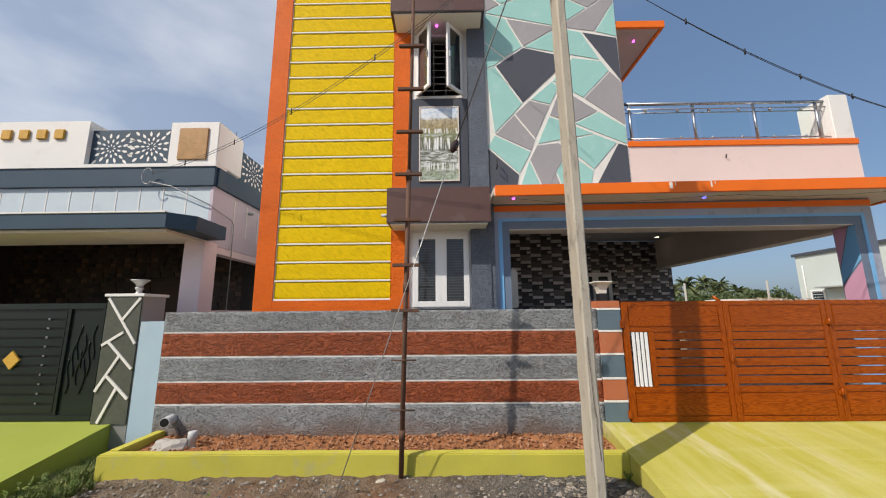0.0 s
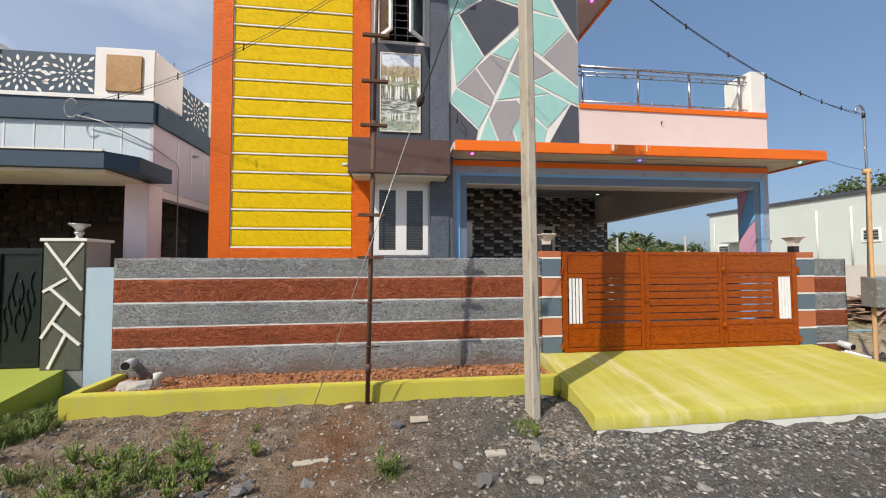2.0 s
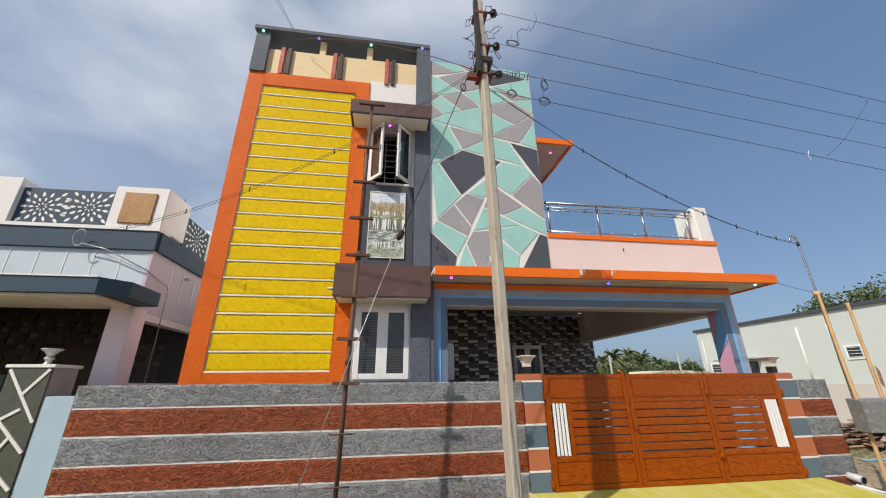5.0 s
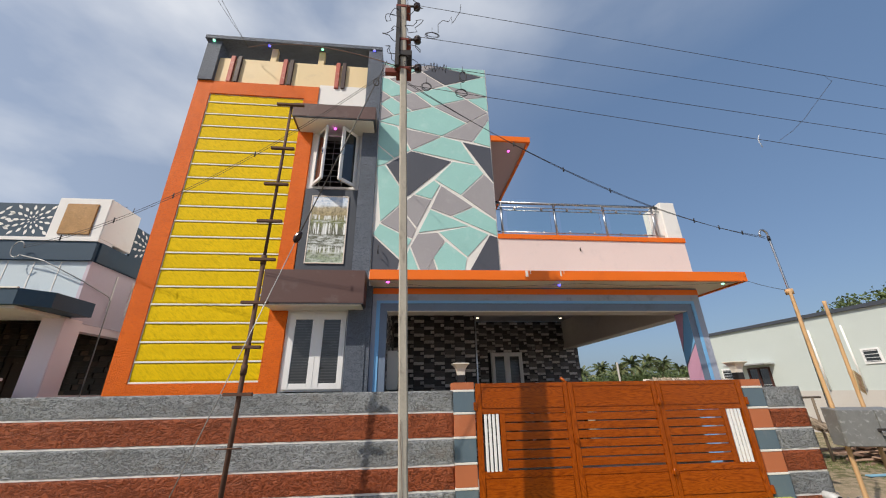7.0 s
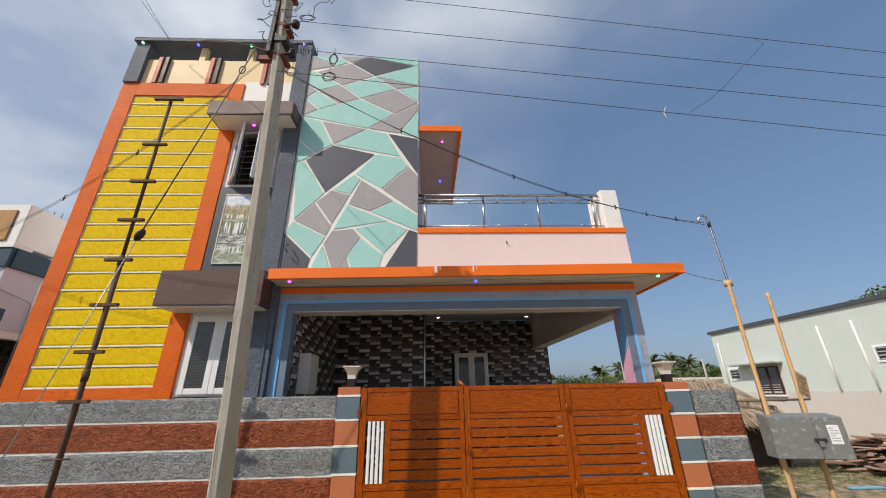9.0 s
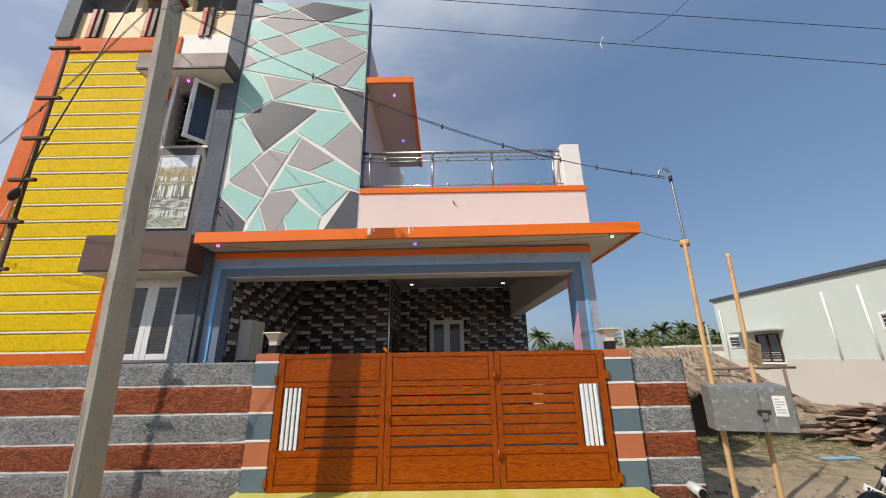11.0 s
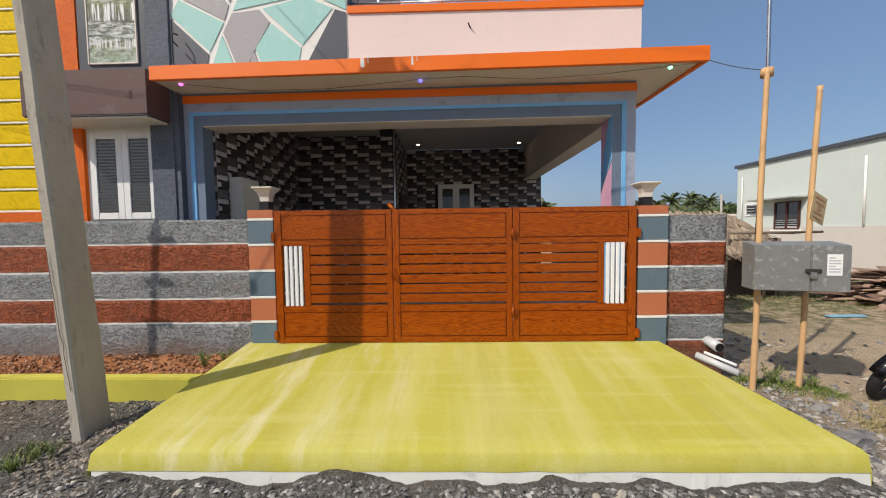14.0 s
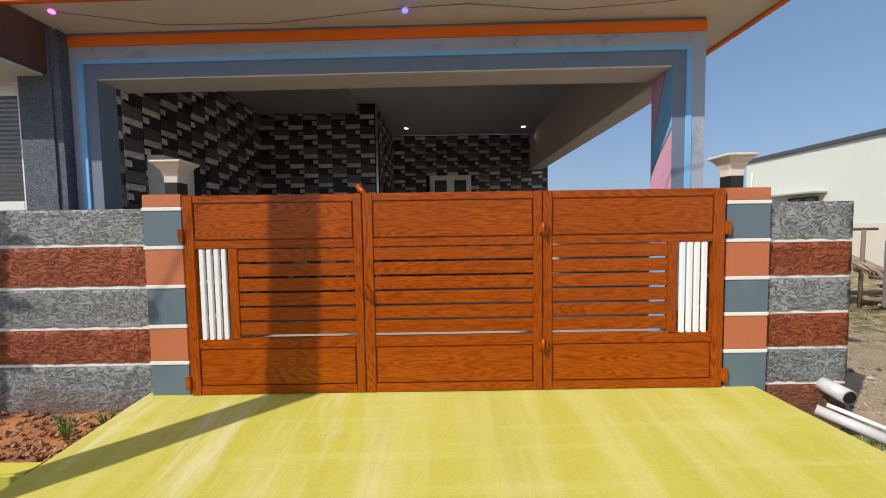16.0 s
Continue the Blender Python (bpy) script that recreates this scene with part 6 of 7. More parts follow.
d1 = face_plate("box_door", 0.01, 0.44, 0.605, 1.04, 0.002, 0.012, galvanised, mb, "dented door")
d2 = face_plate("box_door", 0.455, 0.74, 0.605, 1.04, 0.002, 0.018, galvanised, mb, "dented door")
face_plate("hasp", 0.40, 0.52, 0.78, 0.82, 0.012, 0.03, dark_iron, mb, "rusty hasp and lock")
face_plate("padlock", 0.43, 0.48, 0.73, 0.79, 0.015, 0.04, steel, mb)
lab = face_plate("paper_label", 0.56, 0.675, 0.76, 0.96, 0.018, 0.021, plate_white, d2, "white printed paper label", 0.001)
for k in range(6):
    face_plate("print_line", 0.572, 0.66 if k % 3 else 0.62, 0.92 - 0.026 * k, 0.932 - 0.026 * k, 0.021, 0.0225, print_grey, d2, "", 0.0004)
nt = empty("notice_plate", (7.87, 4.56, 1.4), "faded yellow notice plate nailed slanting to a bamboo pole", "notice")
npm = Matrix.Translation((7.88, 4.575, 1.40)) @ Matrix.Rotation(radians(25), 4, "Z") @ Matrix.Rotation(radians(17), 4, "Y")
for nm, r, mt, y0 in [("plate", (-0.14, 0.14, -0.14, 0.14), notice_yellow, 0)] + [("print_bar", (-0.09, 0.09, 0.09 - 0.05 * k, 0.105 - 0.05 * k), print_red, -0.004) for k in (0, 1, 3, 4)]:
    b = boxes((r[0], r[1], y0 - 0.004, y0 + 0.002, r[2], r[3]))
    b.transform(npm)
    part(nm, b, mt, nt)
txt = bpy.data.curves.new("number", "FONT")
txt.body, txt.size, txt.align_x, txt.align_y, txt.extrude = "20", 0.085, "CENTER", "CENTER", 0.001
tob = new("number", txt)
tob.data.materials.append(print_red)
tob.parent = nt
tob.matrix_parent_inverse = Matrix.Translation(-Vector(nt.location))
tob.matrix_basis = npm @ Matrix.Translation((0, -0.007, -0.005)) @ Matrix.Rotation(radians(90), 4, "X")
wire("lamp_cord", (7.05, 4.97, 3.04), (7.42, 4.68, 2.80), 0.02, 0.004, "thin lamp cord from the canopy to the bamboo pole", "festoon cords", 8)

# ---- festoon lamps ----
cord_pts = [(0.98, 5.25, 3.03), (1.8, 5.40, 2.99), (2.7, 5.42, 3.0), (3.88, 5.30, 3.04), (4.4, 5.27, 3.05), (5.2, 5.34, 3.03), (6.0, 5.25, 3.03), (6.72, 5.10, 3.04), (7.04, 4.98, 3.03)]
thing("string_of_lights_cable", tube(bmesh.new(), cord_pts, 0.0028, 5), stay_mat, "thin dark festoon cord under the porch canopy", "cord", "festoon cords")


def led(x, y, z, material, colour):
    t = empty("festoon_lamp", (x, y, z), "small %s festoon lamp under a slab, lit" % colour, "lamp", "festoon lamps")
    part("lamp_base", lathe(bmesh.new(), (x, y, z), [(0.022, 0.0), (0.030, 0.008), (0.030, 0.022)], 12), upvc, t)
    part("bulb", lathe(bmesh.new(), (x, y, z - 0.022), [(0.008, 0.0), (0.022, 0.008), (0.024, 0.022)], 12), material, t)


for x, y, z, mt, cn in ((1.0, 5.25, 3.03, pink_led, "pink"), (3.88, 5.31, 3.03, blue_led, "blue"), (6.71, 5.1, 3.03, green_led, "green"), (-2.87, 5.535, 8.389, green_led, "green"), (-1.75, 5.57, 8.389, blue_led, "blue"), (-0.64, 5.57, 8.389, green_led, "green"), (0.49, 5.512, 8.389, blue_led, "blue"), (-0.14, 5.42, 6.15, pink_led, "pink"), (3.42, 5.9, 6.18, pink_led, "pink"), (3.42, 7.4, 6.18, blue_led, "blue")):
    led(x, y, z, mt, cn)
for k in range(2):
    wire("roof_cord", (-2.63 - 0.09 * k, 5.0, 8.98), (-2.11, 5.45, 8.16 + 0.02 * k), 0.01, 0.004, "thin cords hanging from the roof crown", "festoon cords", 10, stay_mat)
wire("roof_cord", (-2.11, 5.45, 8.16), (1.1, 3.33, 5.55), -0.22, 0.006, "brown cord from the roof crown to the power pole", "festoon cords", 16, rust)

# ---- pipes ----
dp = thing("drain_pipe", tube(bmesh.new(), ((-3.53, 4.95, 0.05), (-3.50, 4.72, 0.045)), 0.058, 18), pvc, "grey drain pipe stub through the street wall", "pipe", "drain pipes")
# dark disc on the solid end stands in for the shaded hollow
part("bore_shade_disc", tube(bmesh.new(), ((-3.505, 4.74, 0.045), (-3.4995, 4.715, 0.045)), 0.050, 18), joint_dark, dp, "dark disc in place of the shaded hollow end")
thing("standing_pipe", lathe(bmesh.new(), (-3.02, 4.55, -0.25), [(0.04, 0), (0.04, 0.16), (0.052, 0.17), (0.052, 0.24), (0.03, 0.25)], 14), pvc, "short capped grey pipe standing in the planter", "pipe", "drain pipes")
thing("cement_lump", lump((-3.25, 4.56, -0.20), (0.27, 0.16, 0.11), 4), concrete, "rough cement lump round a pipe in the planter", "cement lump")
op = thing("outlet_pipe", tube(bmesh.new(), ((7.05, 4.95, -0.02), (7.06, 4.72, -0.05)), 0.055, 16), pvc, "grey outlet pipe at the wall foot", "pipe", "drain pipes")
# same dark disc, painted shade for a hollow that is not cut
part("bore_shade_disc", tube(bmesh.new(), ((7.0595, 4.73, -0.0487), (7.0603, 4.714, -0.0507)), 0.047, 18), joint_dark, op, "dark disc in place of the shaded hollow end")
thing("loose_pipe", tube(bmesh.new(), ((6.80, 4.70, -0.12), (7.03, 4.42, -0.21)), 0.036, 14), pvc, "length of pale pipe lying beside the drive", "pipe", "loose pipes")
thing("loose_pipe", tube(bmesh.new(), ((6.90, 4.72, -0.10), (7.07, 4.50, -0.16)), 0.016, 12), white_wall, "thin white pipe lying beside the drive", "pipe", "loose pipes")
thing("window_hook", tube(bmesh.new(), ((0.80, 5.50, 3.60), (0.80, 5.42, 3.62), (0.80, 5.42, 3.72), (0.80, 5.50, 3.74)), 0.010, 6), dark_iron, "bent iron hook on the mosaic wall", "hook")


# ---- long white building on the open plot ----
rb = empty("white_building", (18.6, 12.0, -0.45), "long white single-storey building with a dark roof edge", "building")
part("wall", boxes((18.5, 18.75, -14.0, 19.4, 1.2, 4.10), (18.75, 30.0, 19.2, 19.4, -0.6, 4.10), (18.75, 30.0, -14.0, -13.8, -0.6, 4.1)), mint_wall, rb, "pale mint upper wall")
part("lower_wall", boxes((18.46, 18.75, -14.0, 19.42, -0.6, 1.2)), beige_wall, rb, "pale beige lower wall")
part("roof_edge", boxes((18.40, 30.2, -14.1, 19.5, 4.10, 4.24)), slate, rb, "dark roof edge")
for y0, y1, z0, z1 in ((18.15, 18.85, 1.72, 2.31), (11.6, 12.2, 2.1, 2.66), (5.0, 5.8, 1.9, 2.6)):
    wn_ = part("window", rounded(boxes((18.46, 18.52, y0, y0 + 0.07, z0, z1), (18.46, 18.52, y1 - 0.07, y1, z0, z1), (18.46, 18.52, y0 + 0.07, y1 - 0.07, z0, z0 + 0.07), (18.46, 18.52, y0 + 0.07, y1 - 0.07, z1 - 0.07, z1)), 0.006), upvc, rb)
    part("pane", boxes((18.48, 18.51, y0 + 0.07, y1 - 0.07, z0 + 0.07, z1 - 0.07)), glass_dark, wn_)
    for k in range(4):
        zz = z0 + 0.1 + (z1 - z0 - 0.2) * k / 3
        part("louvre", boxes((18.45, 18.47, y0 + 0.05, y1 - 0.05, zz - 0.012, zz + 0.012)), grille, wn_)
dw = part("tall_window", boxes((18.47, 18.505, 16.1, 17.2, 1.12, 2.22)), glass_dark, rb, "dark two-pane window in a brown frame")
part("window_frame", rounded(boxes((18.43, 18.5, 16.06, 16.14, 1.08, 2.26), (18.43, 18.5, 17.16, 17.24, 1.08, 2.26), (18.43, 18.5, 16.60, 16.70, 1.12, 2.22), (18.43, 18.5, 16.14, 17.16, 1.08, 1.14), (18.43, 18.5, 16.14, 17.16, 2.20, 2.26)), 0.006), brown_frame, dw)
part("window_sill", rbox(18.36, 18.5, 15.98, 17.32, 1.0, 1.07, 0.006), white_wall, dw)
for k in range(4):
    part("window_bar", bar((18.455, 16.14, 1.2 + 0.09 * k), (18.455, 17.16, 1.2 + 0.09 * k), 0.012, 6), grille, dw)
part("sunshade", rbox(17.95, 18.5, 15.75, 18.1, 2.36, 2.43, 0.01), lamp_grey, rb, "thin sunshade slab")
for y in (13.72, 12.47, 9.3, 19.0):
    part("downpipe", bar((18.42, y, 1.22), (18.42, y, 3.6), 0.035 if y < 18 else 0.025, 10), white_wall, rb)

# ---- thatched hut ----
hut = empty("thatched_hut", (10.3, 10.4, -0.42), "low thatched hut with a pole frame and dark walls for its shaded interior", "hut")
bm = bmesh.new()
rng = random.Random(5)
for side in (0, 1):
    n_u, n_v = 46, 16
    g = []
    for j in range(n_v + 1):
        row = []
        for i in range(n_u + 1):
            u, v = i / n_u, j / n_v
            x = 8.4 + 4.1 * u
            y = 10.3 + (-1 if side == 0 else 1) * (0.05 + 1.25 * v)
            z = 1.62 - 0.95 * v - 0.10 * u - 0.80 * max(0.0, (u - 0.64) / 0.36) ** 1.2 * (1 - 0.6 * v) + 0.05 * noise.noise((x * 5, y * 5, side)) + 0.04 * noise.noise((x * 16, y * 13, 2))
            row.append(bm.verts.new((x + 0.05 * noise.noise((y * 6, 0, 1)), y, z)))
        g.append(row)
    for a, b in zip(g, g[1:]):
        for i in range(n_u):
            bm.faces.new((a[i], a[i + 1], b[i + 1], b[i]))
bmesh.ops.recalc_face_normals(bm, faces=bm.faces)
bmesh.ops.solidify(bm, geom=list(bm.faces), thickness=0.10)
part("thatch_roof", bm, thatch, hut, "ragged dry palm thatch")
straw = bmesh.new()
for k in range(1700):
    x, s = 8.4 + 4.1 * rng.random(), rng.random()
    y, z = 10.3 - 0.05 - 1.30 * s, 1.64 - 0.95 * s - 0.1 * (x - 8.4) / 4.1 - 0.80 * max(0.0, ((x - 8.4) / 4.1 - 0.64) / 0.36) ** 1.2 * (1 - 0.6 * s) + 0.03
    d = Vector((rng.uniform(-0.25, 0.35), -0.22 - 0.1 * rng.random(), -0.20 - 0.12 * rng.random()))
    p = Vector((x, y, z + 0.03))
    w_ = Vector((0.016, 0, 0.006))
    straw.faces.new([straw.verts.new(q) for q in (p - w_, p + w_, p + d)])
tagged(part("loose_straw", straw, straw_mat, hut), kind="stuff")
# plain dark walls give the shade under the thatch as colour
part("hut_dark_backing", boxes((8.6, 11.9, 9.55, 9.62, -0.5, 0.95), (11.9, 11.97, 9.62, 11.1, -0.5, 0.9)), brick_dark, hut, "dark wall in place of the shaded hut interior")
for x, y, h in ((11.25, 9.15, 1.05), (10.35, 9.1, 1.15), (11.75, 9.4, 0.95), (12.05, 9.0, 1.08)):
    part("hut_post", bar((x, y, -0.5), (x + 0.03, y, h), 0.032, 8), bark, hut)
part("lean_pole", bar((10.2, 9.2, 1.08), (12.45, 9.1, 1.09), 0.026, 8), bark, hut)
part("lean_pole", bar((10.4, 9.7, 1.12), (12.1, 9.4, 1.06), 0.022, 8), bark, hut)

# ---- timber pile ----
pile = empty("timber_pile", (14.0, 8.8, -0.42), "heap of weathered loose planks on the sandy plot", "timber pile")
plank_me = []
for k, (ln, wd, th) in enumerate(((1.7, 0.14, 0.03), (1.2, 0.18, 0.03), (2.2, 0.11, 0.05), (0.8, 0.22, 0.03))):
    plank_me.append(mesh_from(rounded(boxes((-ln / 2, ln / 2, -wd / 2, wd / 2, -th / 2, th / 2)), 0.006, 1), "plank", plank_mat))
rng = random.Random(21)
for k in range(170):
    lvl = k / 170
    r = 1.0 - 0.75 * lvl
    piece("plank", rng.choice(plank_me), pile, (14.0 + rng.uniform(-1.4, 2.6) * r, 8.8 + rng.uniform(-0.8, 0.8) * r, -0.38 + 0.64 * lvl + rng.uniform(-0.03, 0.03)), (rng.uniform(-0.18, 0.18), rng.uniform(-0.2, 0.2), rng.gauss(0.1, 0.6)))
thing("blue_sheet", rounded(boxes((10.95, 11.6, 7.4, 7.52, -0.41, -0.38)), 0.01), tarp_blue, "scrap of pale blue tarpaulin on the ground", "tarpaulin")


# ---- palms and trees ----
def palm(x, y, h, seed, lean=0.0):
    rng = random.Random(seed)
    t = empty("coconut_palm", (x, y, -0.5), "distant coconut palm with a ragged drooping crown", "palm tree", "far palms")
    top = Vector((x + lean, y, h))
    pts = [Vector((x, y, -0.6)).lerp(top, s) + Vector((0.25 * math.sin(s * 3), 0, 0)) for s in np.linspace(0, 1, 9)]
    part("trunk", tube(bmesh.new(), pts, 0.20, 8, 0.12), bark, t)
    top = pts[-1]
    bm = bmesh.new()
    for k in range(30):
        az, el = 2 * math.pi * (k * 0.382 + rng.uniform(-0.03, 0.03)), rng.uniform(-0.45, 1.25)
        ln = rng.uniform(2.2, 3.3)
        spine = []
        for s in np.linspace(0, 1, 12):
            out = ln * s * (math.cos(el) * (1 - 0.15 * s))
            spine.append(top + Vector((math.cos(az) * out, math.sin(az) * out, ln * s * math.sin(el) - 1.15 * s * s)))
        for a, b in zip(spine, spine[1:]):
            d = (b - a)
            side = d.cross(Vector((0, 0, 1))).normalized()
            bm.faces.new([bm.verts.new(q) for q in (a - side * 0.02, b - side * 0.02, b + side * 0.02, a + side * 0.02)])
        for q in range(1, 12):
            a = spine[q]
            d = (spine[q] - spine[q - 1]).normalized()
            side = d.cross(Vector((0, 0, 1))).normalized()
            leaf = 0.66 * math.sin(math.pi * (0.12 + 0.8 * q / 12)) * rng.uniform(0.85, 1.1)
            for sg in (-1, 1):
                for off in (0.0, 0.5):
                    b0 = a - d * off * ln / 11
                    tip = b0 + side * sg * leaf * 0.75 + d * leaf * 0.55 + Vector((0, 0, -leaf * rng.uniform(0.35, 0.75)))
                    bm.faces.new([bm.verts.new(v) for v in (b0, b0 + d * 0.20, tip)])
    part("crown", bm, palm_mat, t, "ragged green fronds")


def at_bearing(deg, dist):
    return 0.5 + dist * math.sin(radians(deg)), dist * math.cos(radians(deg))


rng = random.Random(8)
for k, (run, rise) in enumerate(((0.277, 0.056), (0.451, 0.044), (0.523, 0.056), (0.600, 0.068), (0.666, 0.072), (0.705, 0.068), (0.490, 0.030), (0.560, 0.036), (0.632, 0.040), (0.690, 0.042), (0.745, 0.050), (0.640, 0.058), (0.575, 0.050), (0.310, 0.026), (0.420, 0.022))):
    d = 68 + 7 * (k % 3)
    palm(3 + run * d, d, 1.35 + rise * d, 40 + k, rng.uniform(-0.6, 0.6))


def broad_tree(x, y, h, r, seed, label, leaves=2600):
    rng = random.Random(seed)
    t = empty("tree", (x, y, -0.5), label, "tree", "far trees")
    limbs = bmesh.new()
    tube(limbs, ((x, y, -0.6), (x + 0.1, y, h * 0.35), (x, y, h * 0.6)), 0.22, 8, 0.12)
    clumps = []
    for k in range(16):
        a, e = rng.uniform(0, 6.28), rng.uniform(-0.3, 1.0)
        c = Vector((x + r * rng.uniform(0.2, 0.85) * math.cos(a), y + r * rng.uniform(0.2, 0.85) * math.sin(a), h * 0.66 + h * 0.28 * math.sin(e)))
        clumps.append((c, r * rng.uniform(0.25, 0.42)))
        tube(limbs, ((x, y, h * 0.4), (x, y, h * 0.55), c), 0.06, 5, 0.02)
    part("trunk", limbs, bark, t)
    bm = bmesh.new()
    for k in range(leaves):
        c, cr = clumps[k % len(clumps)]
        d = Vector((rng.gauss(0, 1), rng.gauss(0, 1), rng.gauss(0, 0.8))).normalized() * cr * rng.uniform(0.45, 1.08)
        p, s = c + d, rng.uniform(0.10, 0.24)
        u = Vector((rng.gauss(0, 1), rng.gauss(0, 1), rng.gauss(0, 1))).normalized()
        v = u.cross(Vector((rng.gauss(0, 1), rng.gauss(0, 1), rng.gauss(0, 1)))).normalized()
        bm.faces.new([bm.verts.new(q) for q in (p - u * s, p + v * s * 0.5, p + u * s, p - v * s * 0.5)])
    part("crown", bm, tree_mat, t, "uneven leafy crown")


for deg, dist, h, r, sd in ((57.5, 46, 9.2, 3.6, 1), (60.5, 48, 8.6, 3.8, 2), (38.5, 58, 3.2, 2.6, 3), (35.8, 60, 3.2, 2.6, 4), (33.0, 62, 3.2, 2.6, 5), (30.5, 64, 3.2, 2.8, 6), (27.0, 64, 3.0, 3.2, 7), (41.0, 58, 3.4, 2.8, 8), (22.0, 68, 3.2, 3.4, 9), (18.5, 66, 3.0, 3.2, 10)):
    px_, py_ = at_bearing(deg, dist)
    broad_tree(px_, py_, h, r, sd, "distant dense green tree with an uneven crown")
for deg, dist, h in ((32.0, 30, 3.2), (40.3, 34, 3.4)):
    px_, py_ = at_bearing(deg, dist)
    thing("fence_post", bar((px_, py_, -0.6), (px_, py_, h), 0.07, 8), concrete, "distant grey concrete post", "post", "far posts")
px_, py_ = at_bearing(39.6, 42)
fh = empty("far_house", (px_, py_, -0.5), "small distant white flat-roofed house", "house")
part("wall", boxes((px_ - 2.4, px_ + 1.6, py_, py_ + 3, -0.6, 2.1)), white_wall, fh)
part("roof", boxes((px_ - 2.6, px_ + 1.8, py_ - 0.2, py_ + 3.2, 2.1, 2.3)), soffit_cream, fh)

# ---- parked motorcycle ----
bike = empty("motorcycle", (8.75, 4.62, -0.45), "black motorcycle with a blue decal parked on its side stand", "motorcycle")
BM_ = Matrix.Translation((8.37, 4.42, -0.465)) @ Matrix.Rotation(radians(15), 4, "Z") @ Matrix.Rotation(radians(20), 4, "X") @ Matrix.Scale(0.9, 4)


def bp(name, bm, mat_, parent=None, label=""):
    bm.transform(BM_)
    return part(name, bm, mat_, parent or bike, label)


def wheel(x, label):
    bm = bmesh.new()
    seg, cs = 36, 10
    rings = []
    for k in range(seg):
        a = 2 * math.pi * k / seg
        rings.append([bm.verts.new((x + (0.255 + 0.048 * math.cos(b)) * math.cos(a), 0.046 * math.sin(b), 0.30 + (0.255 + 0.048 * math.cos(b)) * math.sin(a))) for b in (2 * math.pi * s / cs for s in range(cs))])
    for k in range(seg):
        a, b = rings[k], rings[(k + 1) % seg]
        for s in range(cs):
            bm.faces.new((a[s], b[s], b[(s + 1) % cs], a[(s + 1) % cs])).smooth = True
    bmesh.ops.recalc_face_normals(bm, faces=bm.faces)
    wh = bp("wheel", bm, tyre_mat, None, label)
    rim = bmesh.new()
    tube(rim, [(x + 0.215 * math.cos(a), 0, 0.30 + 0.215 * math.sin(a)) for a in np.linspace(0, 6.2832, 37)], 0.018, 8)
    bp("rim", rim, black_plastic, wh)
    for k in range(5):
        a = 2 * math.pi * k / 5 + 0.3
        for off in (-0.13, 0.13):
            bp("spoke", bar((x + 0.03 * math.cos(a), 0, 0.30 + 0.03 * math.sin(a)), (x + 0.21 * math.cos(a + off), 0, 0.30 + 0.21 * math.sin(a + off)), 0.013, 6), black_plastic, wh)
    bp("brake_disc", tube(bmesh.new(), [(x + 0.11 * math.cos(a), -0.06, 0.30 + 0.11 * math.sin(a)) for a in np.linspace(0, 6.2832, 25)], 0.007, 6), dark_iron, wh)
    bp("hub", bar((x, -0.08, 0.30), (x, 0.08, 0.30), 0.035, 12), steel, wh)


def blob(rows_, sides=12):
    """A lofted body along x: (x, z centre, half width, half height)."""
    bm = bmesh.new()
    rings = []
    for x, z, hw, hh in rows_:
        rings.append([bm.verts.new((x, hw * math.copysign(abs(math.cos(a)) ** 0.8, math.cos(a)), z + hh * math.copysign(abs(math.sin(a)) ** 0.8, math.sin(a)))) for a in (2 * math.pi * s / sides for s in range(sides))])
    for a, b in zip(rings, rings[1:]):
        for s in range(sides):
            bm.faces.new((a[s], a[(s + 1) % sides], b[(s + 1) % sides], b[s])).smooth = True
    bm.faces.new(rings[0][::-1])
    bm.faces.new(rings[-1])
    bmesh.ops.recalc_face_normals(bm, faces=bm.faces)
    return bm


wheel(0.0, "front wheel with a black tyre")
wheel(1.29, "rear wheel with a black tyre")
fend = bmesh.new()
arc = np.linspace(radians(20), radians(165), 16)
fr_rows = []
for a in arc:
    fr_rows.append([fend.verts.new((r * math.cos(a), w_, 0.30 + r * math.sin(a))) for w_, r in ((-0.07, 0.315), (-0.055, 0.345), (0.0, 0.357), (0.055, 0.345), (0.07, 0.315))])
for a, b in zip(fr_rows, fr_rows[1:]):
    for s in range(4):
        fend.faces.new((a[s], a[s + 1], b[s + 1], b[s])).smooth = True
bmesh.ops.solidify(fend, geom=list(fend.faces), thickness=0.006)
bp("front_mudguard", fend, bike_paint)
for s in (-1, 1):
    bp("fork_tube", bar((0.0, 0.085 * s, 0.30), (0.42, 0.085 * s, 0.93), 0.024, 10), dark_iron)
bp("headlamp_fairing", blob([(0.24, 0.76, 0.05, 0.06), (0.28, 0.78, 0.11, 0.12), (0.38, 0.82, 0.13, 0.15), (0.48, 0.88, 0.10, 0.10)]), bike_paint, None, "gloss black headlamp cowl")
bp("headlamp", blob([(0.225, 0.70, 0.03, 0.03), (0.235, 0.71, 0.085, 0.06), (0.27, 0.72, 0.10, 0.065)]), head_glass, None, "clear headlamp lens")
bp("windscreen", blob([(0.30, 0.91, 0.08, 0.02), (0.36, 0.97, 0.085, 0.06), (0.42, 0.99, 0.05, 0.05)]), bike_paint)
pl = boxes((0.145, 0.155, -0.17, 0.17, 0.555, 0.63))
pl = rounded(pl, 0.003, 1)
npl = bp("number_plate", pl, plate_white, None, "white number plate with dark unreadable marks")
for k in range(8):
    bp("plate_mark", boxes((0.142, 0.1455, -0.14 + 0.036 * k, -0.118 + 0.036 * k, 0.573, 0.612)), black_plastic, npl)
